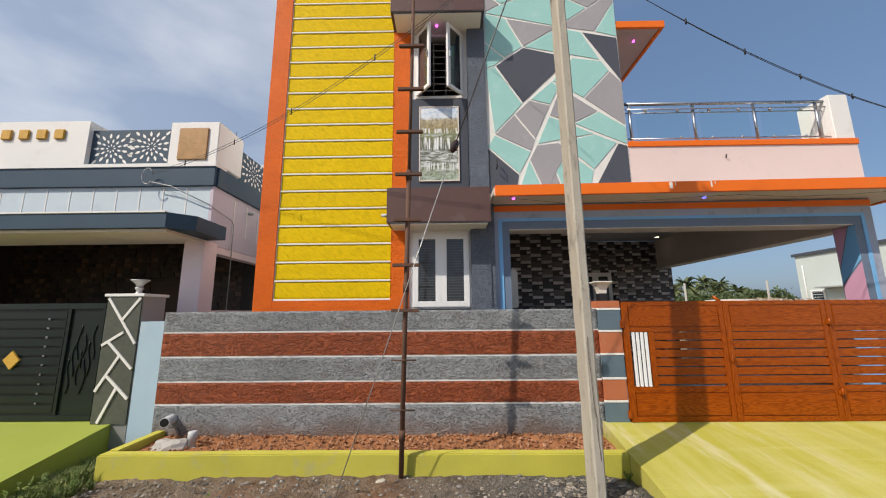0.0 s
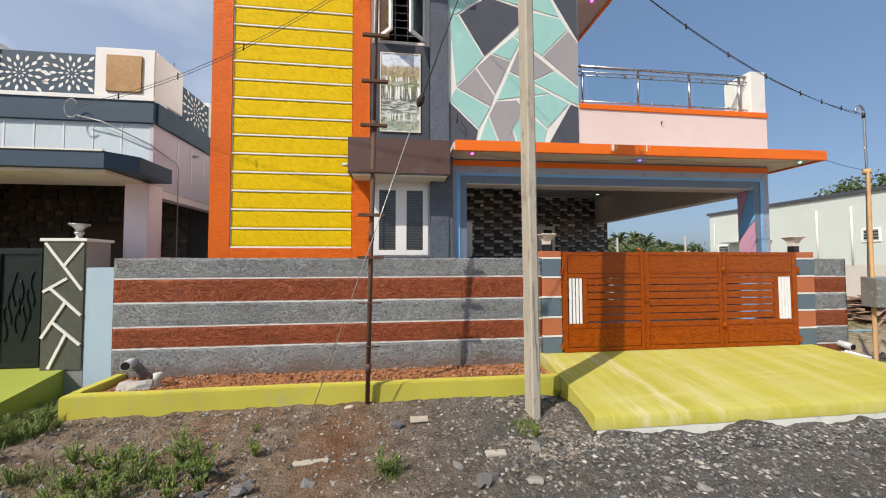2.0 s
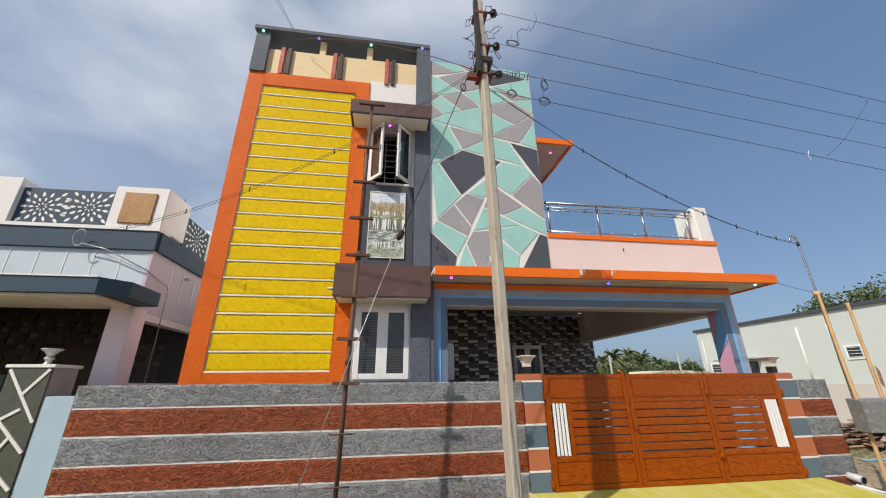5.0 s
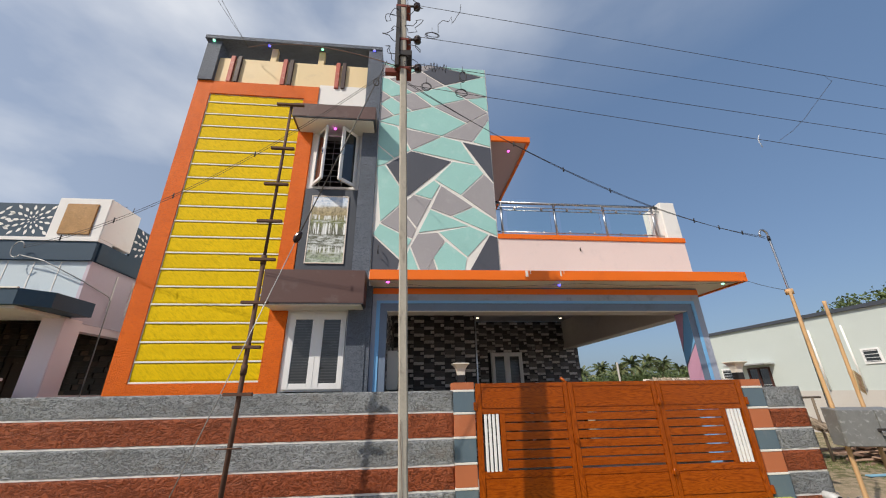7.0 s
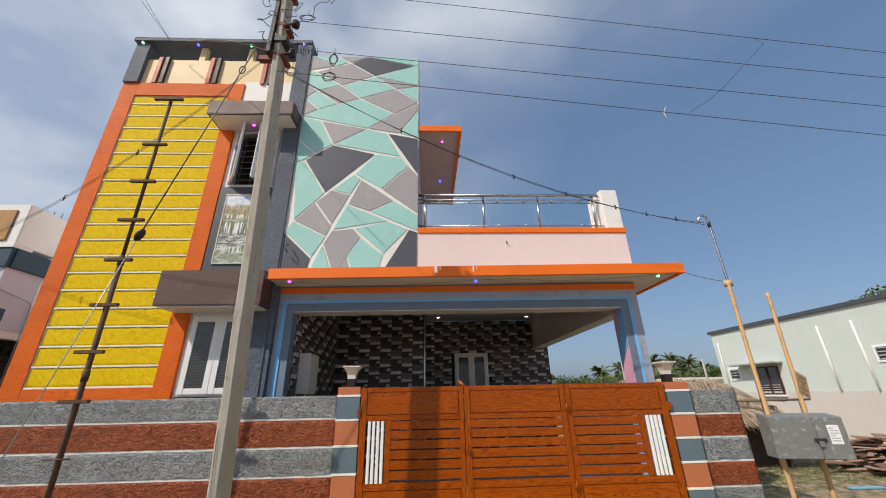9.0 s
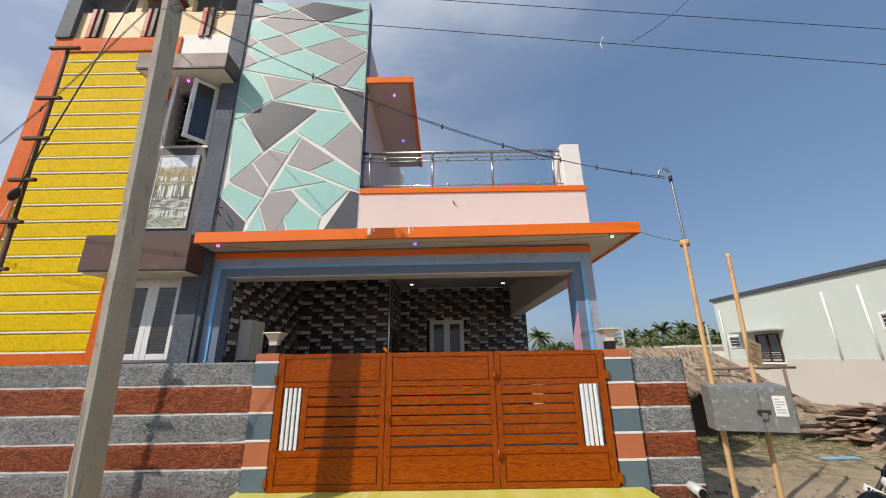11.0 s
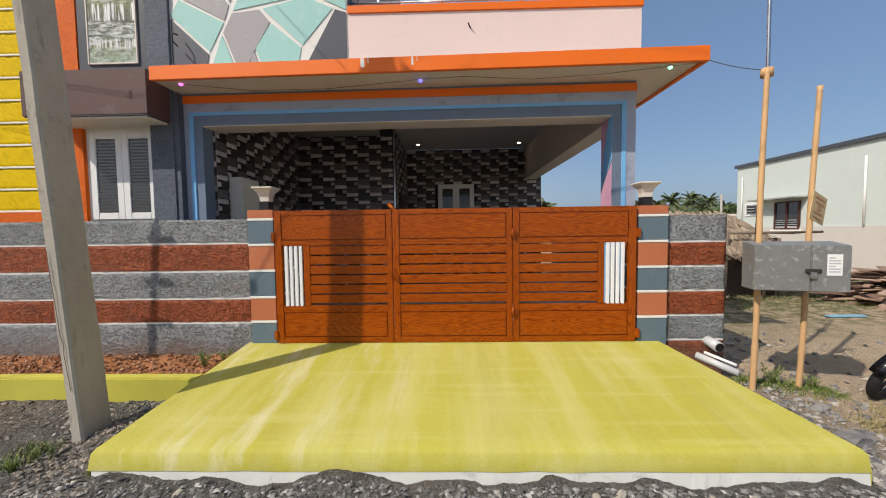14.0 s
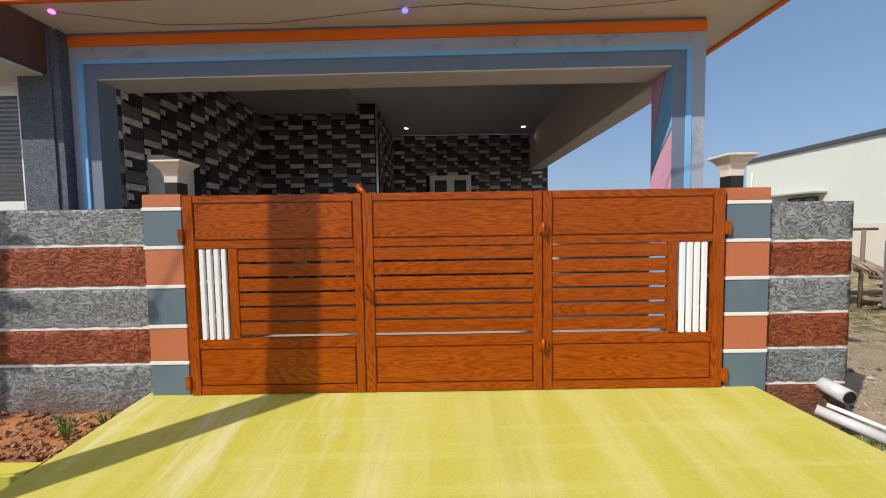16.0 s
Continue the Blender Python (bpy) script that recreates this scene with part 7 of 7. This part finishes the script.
bp("handlebar", tube(bmesh.new(), ((0.70, -0.37, 1.03), (0.60, -0.24, 1.05), (0.56, -0.1, 0.99), (0.56, 0.1, 0.99), (0.60, 0.24, 1.05), (0.70, 0.37, 1.03)), 0.013, 8), black_plastic)
for s in (-1, 1):
    bp("grip", bar((0.72, 0.41 * s, 1.025), (0.64, 0.28 * s, 1.045), 0.019, 10), tyre_mat)
    mr_ = bp("mirror_stem", tube(bmesh.new(), ((0.62, 0.24 * s, 1.05), (0.64, 0.28 * s, 1.18), (0.65, 0.30 * s, 1.23)), 0.007, 6), black_plastic)
    bp("mirror", rounded(boxes((0.63, 0.665, 0.30 * s - 0.055, 0.30 * s + 0.055, 1.21, 1.29)), 0.012), black_plastic, mr_)
    bp("indicator", bar((0.35, 0.13 * s, 0.78), (0.35, 0.19 * s, 0.78), 0.016, 8), black_plastic)
bp("fuel_tank", blob([(0.50, 0.82, 0.06, 0.05), (0.55, 0.86, 0.13, 0.09), (0.66, 0.88, 0.15, 0.11), (0.80, 0.84, 0.11, 0.09), (0.88, 0.80, 0.07, 0.06)]), bike_paint, None, "gloss black fuel tank")
bp("tank_decal", rbox(0.58, 0.78, -0.158, -0.140, 0.84, 0.89, 0.004), bike_blue, None, "blue tank decal")
bp("seat", blob([(0.72, 0.80, 0.08, 0.03), (0.9, 0.80, 0.13, 0.04), (1.15, 0.84, 0.12, 0.045), (1.42, 0.90, 0.07, 0.03)]), tyre_mat)
bp("tail_cowl", blob([(0.9, 0.72, 0.06, 0.05), (1.2, 0.77, 0.08, 0.06), (1.50, 0.86, 0.04, 0.03)]), bike_paint)
bp("engine_block", rbox(0.42, 0.80, -0.14, 0.14, 0.26, 0.60, 0.03), dark_iron)
for k in range(5):
    bp("cooling_fin", rbox(0.40, 0.60, -0.12, 0.12, 0.50 + 0.04 * k, 0.515 + 0.04 * k, 0.004), lamp_grey)
bp("frame_tube", tube(bmesh.new(), ((0.40, 0, 0.86), (0.42, 0, 0.40), (0.55, 0, 0.22), (0.9, 0, 0.24), (1.0, 0, 0.74)), 0.022, 8), dark_iron)
bp("swing_arm", bar((0.88, -0.10, 0.32), (1.29, -0.10, 0.30), 0.022, 8), dark_iron)
bp("exhaust", tube(bmesh.new(), ((0.44, -0.10, 0.42), (0.42, -0.14, 0.22), (0.8, -0.17, 0.20), (1.45, -0.19, 0.38)), 0.03, 10), steel)
bp("rear_mudguard", rbox(1.30, 1.62, -0.05, 0.05, 0.60, 0.63, 0.01), black_plastic)
bp("side_stand", bar((0.62, 0.12, 0.26), (0.70, 0.30, 0.01), 0.012, 6), dark_iron)

# ---- loose stones, gravel, clods, grass ----
CHIP = ((1, 0, 0), (-1, 0, 0), (0, 1, 0), (0, -1, 0), (0, 0, 1), (0, 0, -1))
CHIP_F = ((0, 2, 4), (2, 1, 4), (1, 3, 4), (3, 0, 4), (2, 0, 5), (1, 2, 5), (3, 1, 5), (0, 3, 5))


def scatter(name, count, spot, sizes, material, label, category, seed, flat=0.6):
    rng = random.Random(seed)
    vs, fs = [], []
    while count:
        x, y = spot(rng)
        if x is None:
            continue
        s = sizes[0] + (sizes[1] - sizes[0]) * rng.random() ** 3
        z = ground_z(x, y) if category != "clods" else -0.17 + 0.02 * soft(4.5, 4.9, y)
        m = Matrix.Rotation(rng.uniform(0, 6.28), 3, "Z") @ Matrix.Rotation(rng.uniform(-0.5, 0.5), 3, "X")
        b = len(vs)
        for c in CHIP:
            v = m @ Vector((c[0] * s * rng.uniform(0.6, 1.25), c[1] * s * rng.uniform(0.5, 1.0), c[2] * s * flat * rng.uniform(0.6, 1.2)))
            vs.append((x + v.x, y + v.y, z + v.z + s * 0.10))
        fs += [tuple(b + k for k in f) for f in CHIP_F]
        count -= 1
    me = bpy.data.meshes.new(name)
    me.from_pydata(vs, [], fs)
    me.materials.append(material)
    return tagged(new(name, me), label, category, kind="stuff")


def clear(x, y):
    return not (1.72 < x < 6.95 and 3.1 < y < 5) and not (y > 4.06 and -3.75 < x < 7.25) and not (x < -3.95 and y > 2.8)


def spot_road(rng):
    x, y = rng.uniform(0.4, 8.2), 3.2 - 4.2 * rng.random() ** 1.5
    return (x, y) if clear(x, y) and rng.random() < soft(0.4, 2.4, x + 0.5 * noise.noise((x, y, 0))) else (None, None)


def spot_edge(rng):
    x = rng.uniform(1.4, 7.4)
    y = 3.14 - 0.5 * abs(rng.gauss(0, 0.6))
    return (x, y) if clear(x, y) else (None, None)


def spot_verge(rng):
    x, y = rng.uniform(-6.5, 3.0), rng.uniform(-1.0, 4.08)
    return (x, y) if clear(x, y) else (None, None)


def spot_clay(rng):
    if rng.random() < 0.4:
        x, y = rng.gauss(1.35, 0.45), rng.gauss(3.3, 0.45)
    else:
        x, y = rng.uniform(-3.6, 2.0), rng.uniform(1.2, 4.08)
    return (x, y) if clear(x, y) and (y > 3.7 or noise.noise((x * 1.7, y * 1.7, 9)) > -0.1) else (None, None)


def spot_plot(rng):
    x, y = rng.uniform(6.9, 12.0), rng.uniform(0.2, 6.5)
    if rng.random() < 0.5:
        y = rng.uniform(2.2, 4.8)
        x = 6.62 + 0.25 * max(0.0, 5.0 - y) / 1.8 + abs(rng.gauss(0, 0.35))
    return (x, y) if clear(x, y) and not (7.0 < x < 7.3 and y > 4.8) and rng.random() < 1.1 - soft(7.2, 9.5, x) else (None, None)


def spot_bed(rng):
    return rng.uniform(-3.55, 1.85), rng.uniform(4.25, 4.88)


scatter("road_metal", 21000, spot_road, (0.004, 0.026), gravel_mat, "loose grey road metal in front of the drive", "gravel", 1, 0.38)
scatter("gravel_heap", 3800, spot_edge, (0.007, 0.038), gravel_mat, "grey gravel banked against the drive edge", "gravel", 2, 0.42)
scatter("clay_clods", 9500, spot_clay, (0.005, 0.030), clay_mat, "rough dark clay clods round the pole and along the verge", "clay", 12, 0.5)
scatter("verge_pebbles", 9000, spot_verge, (0.005, 0.034), stone_mat, "small stones and clods on the earth verge", "pebbles", 3)
scatter("plot_pebbles", 5200, spot_plot, (0.008, 0.055), stone_mat, "stones and rubble along the edge of the open plot", "pebbles", 4)
scatter("soil_clods", 2600, spot_bed, (0.008, 0.035), soil, "loose red clods in the planter bed", "clods", 6, 0.8)

stone_me = []
for k in range(5):
    rng = random.Random(60 + k)
    bm = bmesh.new()
    bmesh.ops.create_icosphere(bm, subdivisions=2, radius=0.5)
    bmesh.ops.scale(bm, vec=(1.0, 0.85, 1.0), verts=bm.verts)
    for v in bm.verts:
        v.co *= 1 + 0.55 * noise.noise(v.co * 3.1 + Vector((k * 7, 0, 0)))
        v.co = Vector([round(q * 5) / 5 * 0.6 + q * 0.4 for q in v.co])
        v.co.z *= 0.45
    bmesh.ops.dissolve_limit(bm, angle_limit=radians(24), verts=bm.verts, edges=bm.edges)
    stone_me.append(mesh_from(bm, "stone", stone_mat))
chunk_me = stone_me[2].copy()
chunk_me.materials.clear()
chunk_me.materials.append(concrete_pole)
rng = random.Random(77)
spots = [(-0.15, 3.55, 0.16), (0.55, 2.55, 0.20), (0.9, 2.45, 0.14), (0.35, 2.75, 0.12), (-2.6, 2.5, 0.24), (-3.0, 2.75, 0.20), (-1.7, 2.9, 0.22), (-1.3, 2.6, 0.16), (7.35, 3.15, 0.16), (7.0, 2.9, 0.13), (7.6, 2.75, 0.15), (8.1, 3.05, 0.17), (8.5, 2.7, 0.22), (7.3, 3.65, 0.28), (7.55, 4.15, 0.16), (7.1, 3.9, 0.18)]
spots += [(rng.uniform(-4, 8.6), rng.uniform(0.6, 3.0), rng.uniform(0.05, 0.14)) for _ in range(70)]
for x, y, s in spots:
    if not clear(x, y):
        continue
    ob = new("stone", rng.choice(stone_me))
    ob.location, ob.rotation_euler, ob.scale = (x, y, ground_z(x, y) + 0.08 * s), (rng.uniform(-0.2, 0.2), rng.uniform(-0.2, 0.2), rng.uniform(0, 6.28)), (s, s * rng.uniform(0.6, 0.95), s * rng.uniform(0.7, 1.2))
    tagged(ob, "broken grey stone lying on the ground", "stone", "loose stones")
thing("paper_scrap", rounded(boxes((-0.02, 0.17, 3.56, 3.70, -0.345, -0.335)), 0.003), concrete_pole, "pale scrap of board on the earth by the pole", "scrap")
thing("paper_scrap", rounded(boxes((0.62, 0.80, 2.86, 2.95, -0.385, -0.355)), 0.004), concrete_pole, "pale broken tile on the earth verge", "scrap")


slab = rounded(boxes((-1.10, -0.72, 2.93, 3.05, -0.46, -0.375)), 0.02)
for v in slab.verts:
    v.co.y += 0.06 * (v.co.x + 0.9) + 0.02 * noise.noise(v.co * 9)
thing("cement_slab", slab, concrete_pole, "broken grey cement slab half sunk in red earth", "rubble")


chunk_rng = random.Random(44)
for k in range(9):
    x = chunk_rng.uniform(4.4, 6.5) if k else 2.5
    s = chunk_rng.uniform(0.04, 0.11)
    ob = new("cement_chunk", chunk_me)
    y = 3.06 - 0.10 * chunk_rng.random()
    ob.location, ob.rotation_euler, ob.scale = (x, y, ground_z(x, y) + 0.12 * s), (chunk_rng.uniform(-0.5, 0.3), chunk_rng.uniform(-0.3, 0.3), chunk_rng.uniform(0, 6.28)), (s, s * 0.7, s * chunk_rng.uniform(0.5, 0.9))
    tagged(ob, "broken whitewashed cement chunk against the drive footing", "rubble", "cement chunks")


def blades(name, count, spot, height, material, label, seed):
    rng = random.Random(seed)
    vs, fs = [], []
    for _ in range(count):
        x, y = spot(rng)
        z, h, a = ground_z(x, y) - 0.01, height * rng.uniform(0.35, 1.2), rng.uniform(0, 6.28)
        dx, dy, w_ = math.cos(a), math.sin(a), 0.0018 + 0.0028 * rng.random()
        bend = h * rng.uniform(0.2, 0.9)
        b = len(vs)
        vs += [(x - dy * w_, y + dx * w_, z), (x + dy * w_, y - dx * w_, z), (x + dx * bend * 0.4 - dy * w_ * 0.8, y + dy * bend * 0.4 + dx * w_ * 0.8, z + h * 0.65), (x + dx * bend * 0.4 + dy * w_ * 0.8, y + dy * bend * 0.4 - dx * w_ * 0.8, z + h * 0.65), (x + dx * bend, y + dy * bend, z + h * 0.9)]
        fs += [(b, b + 1, b + 3, b + 2), (b + 2, b + 3, b + 4)]
    me = bpy.data.meshes.new(name)
    me.from_pydata(vs, [], fs)
    me.materials.append(material)
    return tagged(new(name, me), label, "grass", kind="stuff")


def tuft_spots(centres):
    def spot(rng):
        x, y, r = rng.choice(centres)
        return x + rng.gauss(0, r), y + rng.gauss(0, r)
    return spot


rng = random.Random(31)
left_bank = [(-3.85 + rng.uniform(-0.12, 0.14) - 0.1 * (k_ % 3), 2.3 + 2.3 * rng.random(), 0.07) for k_ in range(60)] + [(rng.uniform(-5.2, -3.5), rng.uniform(1.6, 2.9), 0.14) for _ in range(26)]
blades("verge_grass", 26000, tuft_spots([c for c in left_bank if c[0] > -4.1 or c[1] < 2.8]), 0.11, grass_mat, "rough green grass beside the neighbouring drive", 5)
blades("tuft_grass", 3600, tuft_spots([(-2.7, 2.85, 0.2), (-2.35, 3.0, 0.2), (-2.05, 2.8, 0.18), (-3.1, 3.1, 0.10), (-1.9, 3.05, 0.06), (1.15, 3.35, 0.08), (-0.2, 2.75, 0.05), (-3.3, 2.2, 0.1), (-2.2, 2.2, 0.12)]), 0.06, grass_mat, "scattered grass tufts on the verge", 7)
blades("plot_grass", 2600, tuft_spots([(7.58, 4.72, 0.10), (7.80, 4.62, 0.11), (7.45, 4.85, 0.08), (7.95, 4.5, 0.07)]), 0.055, grass_mat, "rough green grass between the bamboo poles", 8)
blades("dry_grass", 5200, tuft_spots([(8.1, 4.05, 0.14), (8.5, 3.75, 0.2), (8.9, 3.4, 0.25), (9.3, 3.75, 0.25), (8.3, 3.2, 0.2), (9.6, 3.0, 0.3), (7.75, 3.9, 0.1)]), 0.045, dry_grass_mat, "low dry grass and straw on the open plot", 18)
rng = random.Random(9)
blades("far_grass", 5200, lambda r: (r.uniform(9.5, 17.5), r.uniform(8.0, 9.4) if r.random() < 0.75 else r.uniform(9.4, 11.5)), 0.10, grass_mat, "rough grass round the timber pile", 10)


def weed(x, y, z, h, seed):
    rng = random.Random(seed)
    t = empty("weed", (x, y, z), "small bushy green weed growing in the earth", "weed", "verge weeds")
    lv = bmesh.new()
    for k in range(9):
        a, sp = rng.uniform(0, 6.28), rng.uniform(0.1, 0.6)
        tip = Vector((x + math.cos(a) * h * sp, y + math.sin(a) * h * sp, z + h * rng.uniform(0.6, 1.05)))
        tube(lv, ((x, y, z - 0.02), ((x + tip.x) / 2, (y + tip.y) / 2, z + h * 0.45), tip), 0.004, 4)
        for q in range(12):
            s = rng.uniform(0.25, 1.0)
            p = Vector((x, y, z)).lerp(tip, s)
            d = Vector((rng.gauss(0, 1), rng.gauss(0, 1), rng.uniform(0, 0.9))).normalized() * h * rng.uniform(0.10, 0.22)
            w_ = d.cross(Vector((0, 0, 1))).normalized() * h * 0.035
            lv.faces.new([lv.verts.new(v) for v in (p, p + d * 0.5 + w_, p + d, p + d * 0.5 - w_)])
    tagged(part("foliage", lv, weed_mat, t), kind="stuff")


for k, (x, y, h) in enumerate(((-2.35, 2.95, 0.26), (-2.1, 2.85, 0.20), (-2.6, 2.8, 0.18), (-0.25, 2.72, 0.20), (1.78, 3.98, 0.10), (7.62, 4.72, 0.20), (7.9, 4.55, 0.16), (-3.6, 3.0, 0.22), (-1.75, 2.95, 0.28), (-1.95, 3.1, 0.24), (-1.62, 2.8, 0.20), (-2.2, 2.62, 0.18), (-2.45, 2.5, 0.22), (-3.75, 3.3, 0.30), (-3.82, 3.6, 0.26), (-3.7, 2.7, 0.24), (-3.85, 2.4, 0.26), (-4.1, 2.2, 0.24), (-2.9, 3.25, 0.16), (1.2, 3.2, 0.12), (-3.5, 2.45, 0.2), (-4.4, 1.9, 0.22))):
    weed(x, y, ground_z(x, y), h, 90 + k)
weed_rng = random.Random(15)
for k in range(46):
    x, y = (weed_rng.gauss(-2.25, 0.45), weed_rng.gauss(2.85, 0.28)) if k < 24 else (weed_rng.uniform(-4.3, -3.45), weed_rng.uniform(1.9, 4.0))
    if clear(x, y):
        weed(x, y, ground_z(x, y), weed_rng.uniform(0.09, 0.20), 200 + k)
weed(1.62, 4.55, -0.17, 0.17, 120)
weed(1.75, 4.7, -0.17, 0.15, 121)


# ---- split-face tile cladding, block by block ----
def clad(wall, origin, along, out, length, z0, z1, near, skip, dark, light):
    """Courses of dark and pale blocks on a wall: the near stretch as parts of their own, the rest joined."""
    rng = random.Random(int(length * 100))
    o, al, no = Vector(origin), Vector(along), Vector(out)
    sizes, made = {}, 0
    joined = {dark: ([], []), light: ([], [])}
    turn = math.atan2(al.y, al.x)
    course = 0.118
    for r in range(int((z1 - z0) / course)):
        u, k = -0.21 * (r % 2) - 0.07 * (r % 3), r
        while u < length:
            pale = k % 2 == 0
            wd = rng.choice((0.14, 0.17)) if pale else rng.choice((0.17, 0.20))
            k += 1
            a, b = max(0.0, u), min(length, u + wd)
            u += wd
            z = z0 + course * r
            if b - a < 0.03 or any(s[0] < (a + b) / 2 < s[1] and s[2] < z + 0.06 < s[3] for s in skip):
                continue
            mat_ = light if pale and rng.random() < 0.93 else dark
            hh = 0.046 if mat_ is light else 0.055
            dep = rng.choice((0.014, 0.022)) if mat_ is light else rng.choice((0.026, 0.038))
            mid = o + al * ((a + b) / 2) + Vector((0, 0, z + course / 2))
            hw = round((b - a) / 2 - 0.004, 3)
            if made < 290 and near[0] <= (a + b) / 2 <= near[1] and near[2] <= z <= near[3]:
                key = (hw, dep, mat_)
                if key not in sizes:
                    sizes[key] = mesh_from(rounded(boxes((-hw, hw, -dep, 0.004, -hh, hh)), 0.006, 1), "tile_block", mat_)
                piece("tile_block", sizes[key], wall, mid, (0, 0, turn))
                made += 1
            else:
                vs, fs = joined[mat_]
                k0 = len(vs)
                for dz in (-hh, hh):
                    for du, dd in ((-hw, -0.004), (hw, -0.004), (hw, dep), (-hw, dep)):
                        p = mid + al * du + no * dd
                        vs.append((p.x, p.y, p.z + dz))
                fs += [tuple(k0 + q for q in f) for f in ((0, 1, 5, 4), (1, 2, 6, 5), (2, 3, 7, 6), (3, 0, 4, 7), (0, 3, 2, 1), (4, 5, 6, 7))]
    for mat_, (vs, fs) in joined.items():
        me = bpy.data.meshes.new("tile_cladding")
        me.from_pydata(vs, [], fs)
        me.materials.append(mat_)
        tagged(part("tile_cladding", me, mat_, wall), kind="stuff")


def stacked_tiles(wall, origin, along, out, length, z0, z1, near, skip=()):
    """Stepped columns of split stone: a pale slab on a grey block, a black block and a small pale cube."""
    o, al, no = Vector(origin), Vector(along), Vector(out)
    turn, sizes, made, joined = math.atan2(al.y, al.x), {}, 0, {}
    wide, tall = 0.25, 0.335
    unit = ((0.0, 0.25, 0.0, 0.076, tile_pale, 0.026), (0.0, 0.25, 0.076, 0.208, tile_block, 0.036), (0.0, 0.16, 0.208, 0.335, tile_black, 0.016), (0.16, 0.25, 0.236, 0.312, tile_pale, 0.022))
    for col in range(int(length / wide) + 1):
        for row in range(-1, int((z1 - z0) / tall) + 1):
            for u0, u1, h0, h1, mat_, dep in unit:
                a, b = col * wide + u0, min(length, col * wide + u1)
                lo, hi = z0 + (row + 0.5 * (col % 2)) * tall + h0, z0 + (row + 0.5 * (col % 2)) * tall + h1
                lo, hi = max(z0, lo), min(z1, hi)
                if b - a < 0.03 or hi - lo < 0.02 or any(k[0] < (a + b) / 2 < k[1] and k[2] < (lo + hi) / 2 < k[3] for k in skip):
                    continue
                hw, hh = round((b - a) / 2 - 0.003, 3), round((hi - lo) / 2 - 0.003, 3)
                mid = o + al * ((a + b) / 2) + Vector((0, 0, (lo + hi) / 2))
                if made < 290 and near[0] <= (a + b) / 2 <= near[1] and near[2] <= lo <= near[3]:
                    key = (hw, hh, dep, mat_)
                    if key not in sizes:
                        sizes[key] = mesh_from(rounded(boxes((-hw, hw, -dep, 0.004, -hh, hh)), 0.005, 1), "tile_block", mat_)
                    piece("tile_block", sizes[key], wall, mid, (0, 0, turn))
                    made += 1
                    continue
                vs, fs = joined.setdefault(mat_, ([], []))
                k0 = len(vs)
                for dz in (-hh, hh):
                    for du, dd in ((-hw, -0.004), (hw, -0.004), (hw, dep), (-hw, dep)):
                        p = mid + al * du + no * dd
                        vs.append((p.x, p.y, p.z + dz))
                fs += [tuple(k0 + q for q in f) for f in ((0, 1, 5, 4), (1, 2, 6, 5), (2, 3, 7, 6), (3, 0, 4, 7), (0, 3, 2, 1), (4, 5, 6, 7))]
    for mat_, (vs, fs) in joined.items():
        me = bpy.data.meshes.new("tile_cladding")
        me.from_pydata(vs, [], fs)
        me.materials.append(mat_)
        tagged(part("tile_cladding", me, mat_, wall), kind="stuff")


stacked_tiles(wl_left, (0.99, 8.62, 0), (0, -1, 0), (1, 0, 0), 2.80, -0.03, 3.40, (1.4, 2.8, 1.3, 2.6))
stacked_tiles(wl_mid, (1.0, 8.66, 0), (1, 0, 0), (0, -1, 0), 2.02, -0.03, 3.40, (0.0, 1.97, 1.5, 2.9))
stacked_tiles(wl_in, (3.02, 10.84, 0), (0, -1, 0), (1, 0, 0), 2.15, -0.03, 3.40, (1.2, 2.15, 1.5, 3.0), skip=((0.55, 1.52, -0.1, 2.12),))
stacked_tiles(wl_back, (3.05, 10.87, 0), (1, 0, 0), (0, -1, 0), 3.60, -0.03, 3.40, (0.2, 3.4, 2.2, 3.0), skip=((0.80, 1.84, 1.22, 2.52),))
clad(nb_back, (-10.5, 8.6, 0), (1, 0, 0), (0, -1, 0), 5.6, 0.0, 3.25, (9, 9, 9, 9), skip=((3.3, 4.55, -0.1, 2.25),), dark=stone_umber, light=stone_brown)
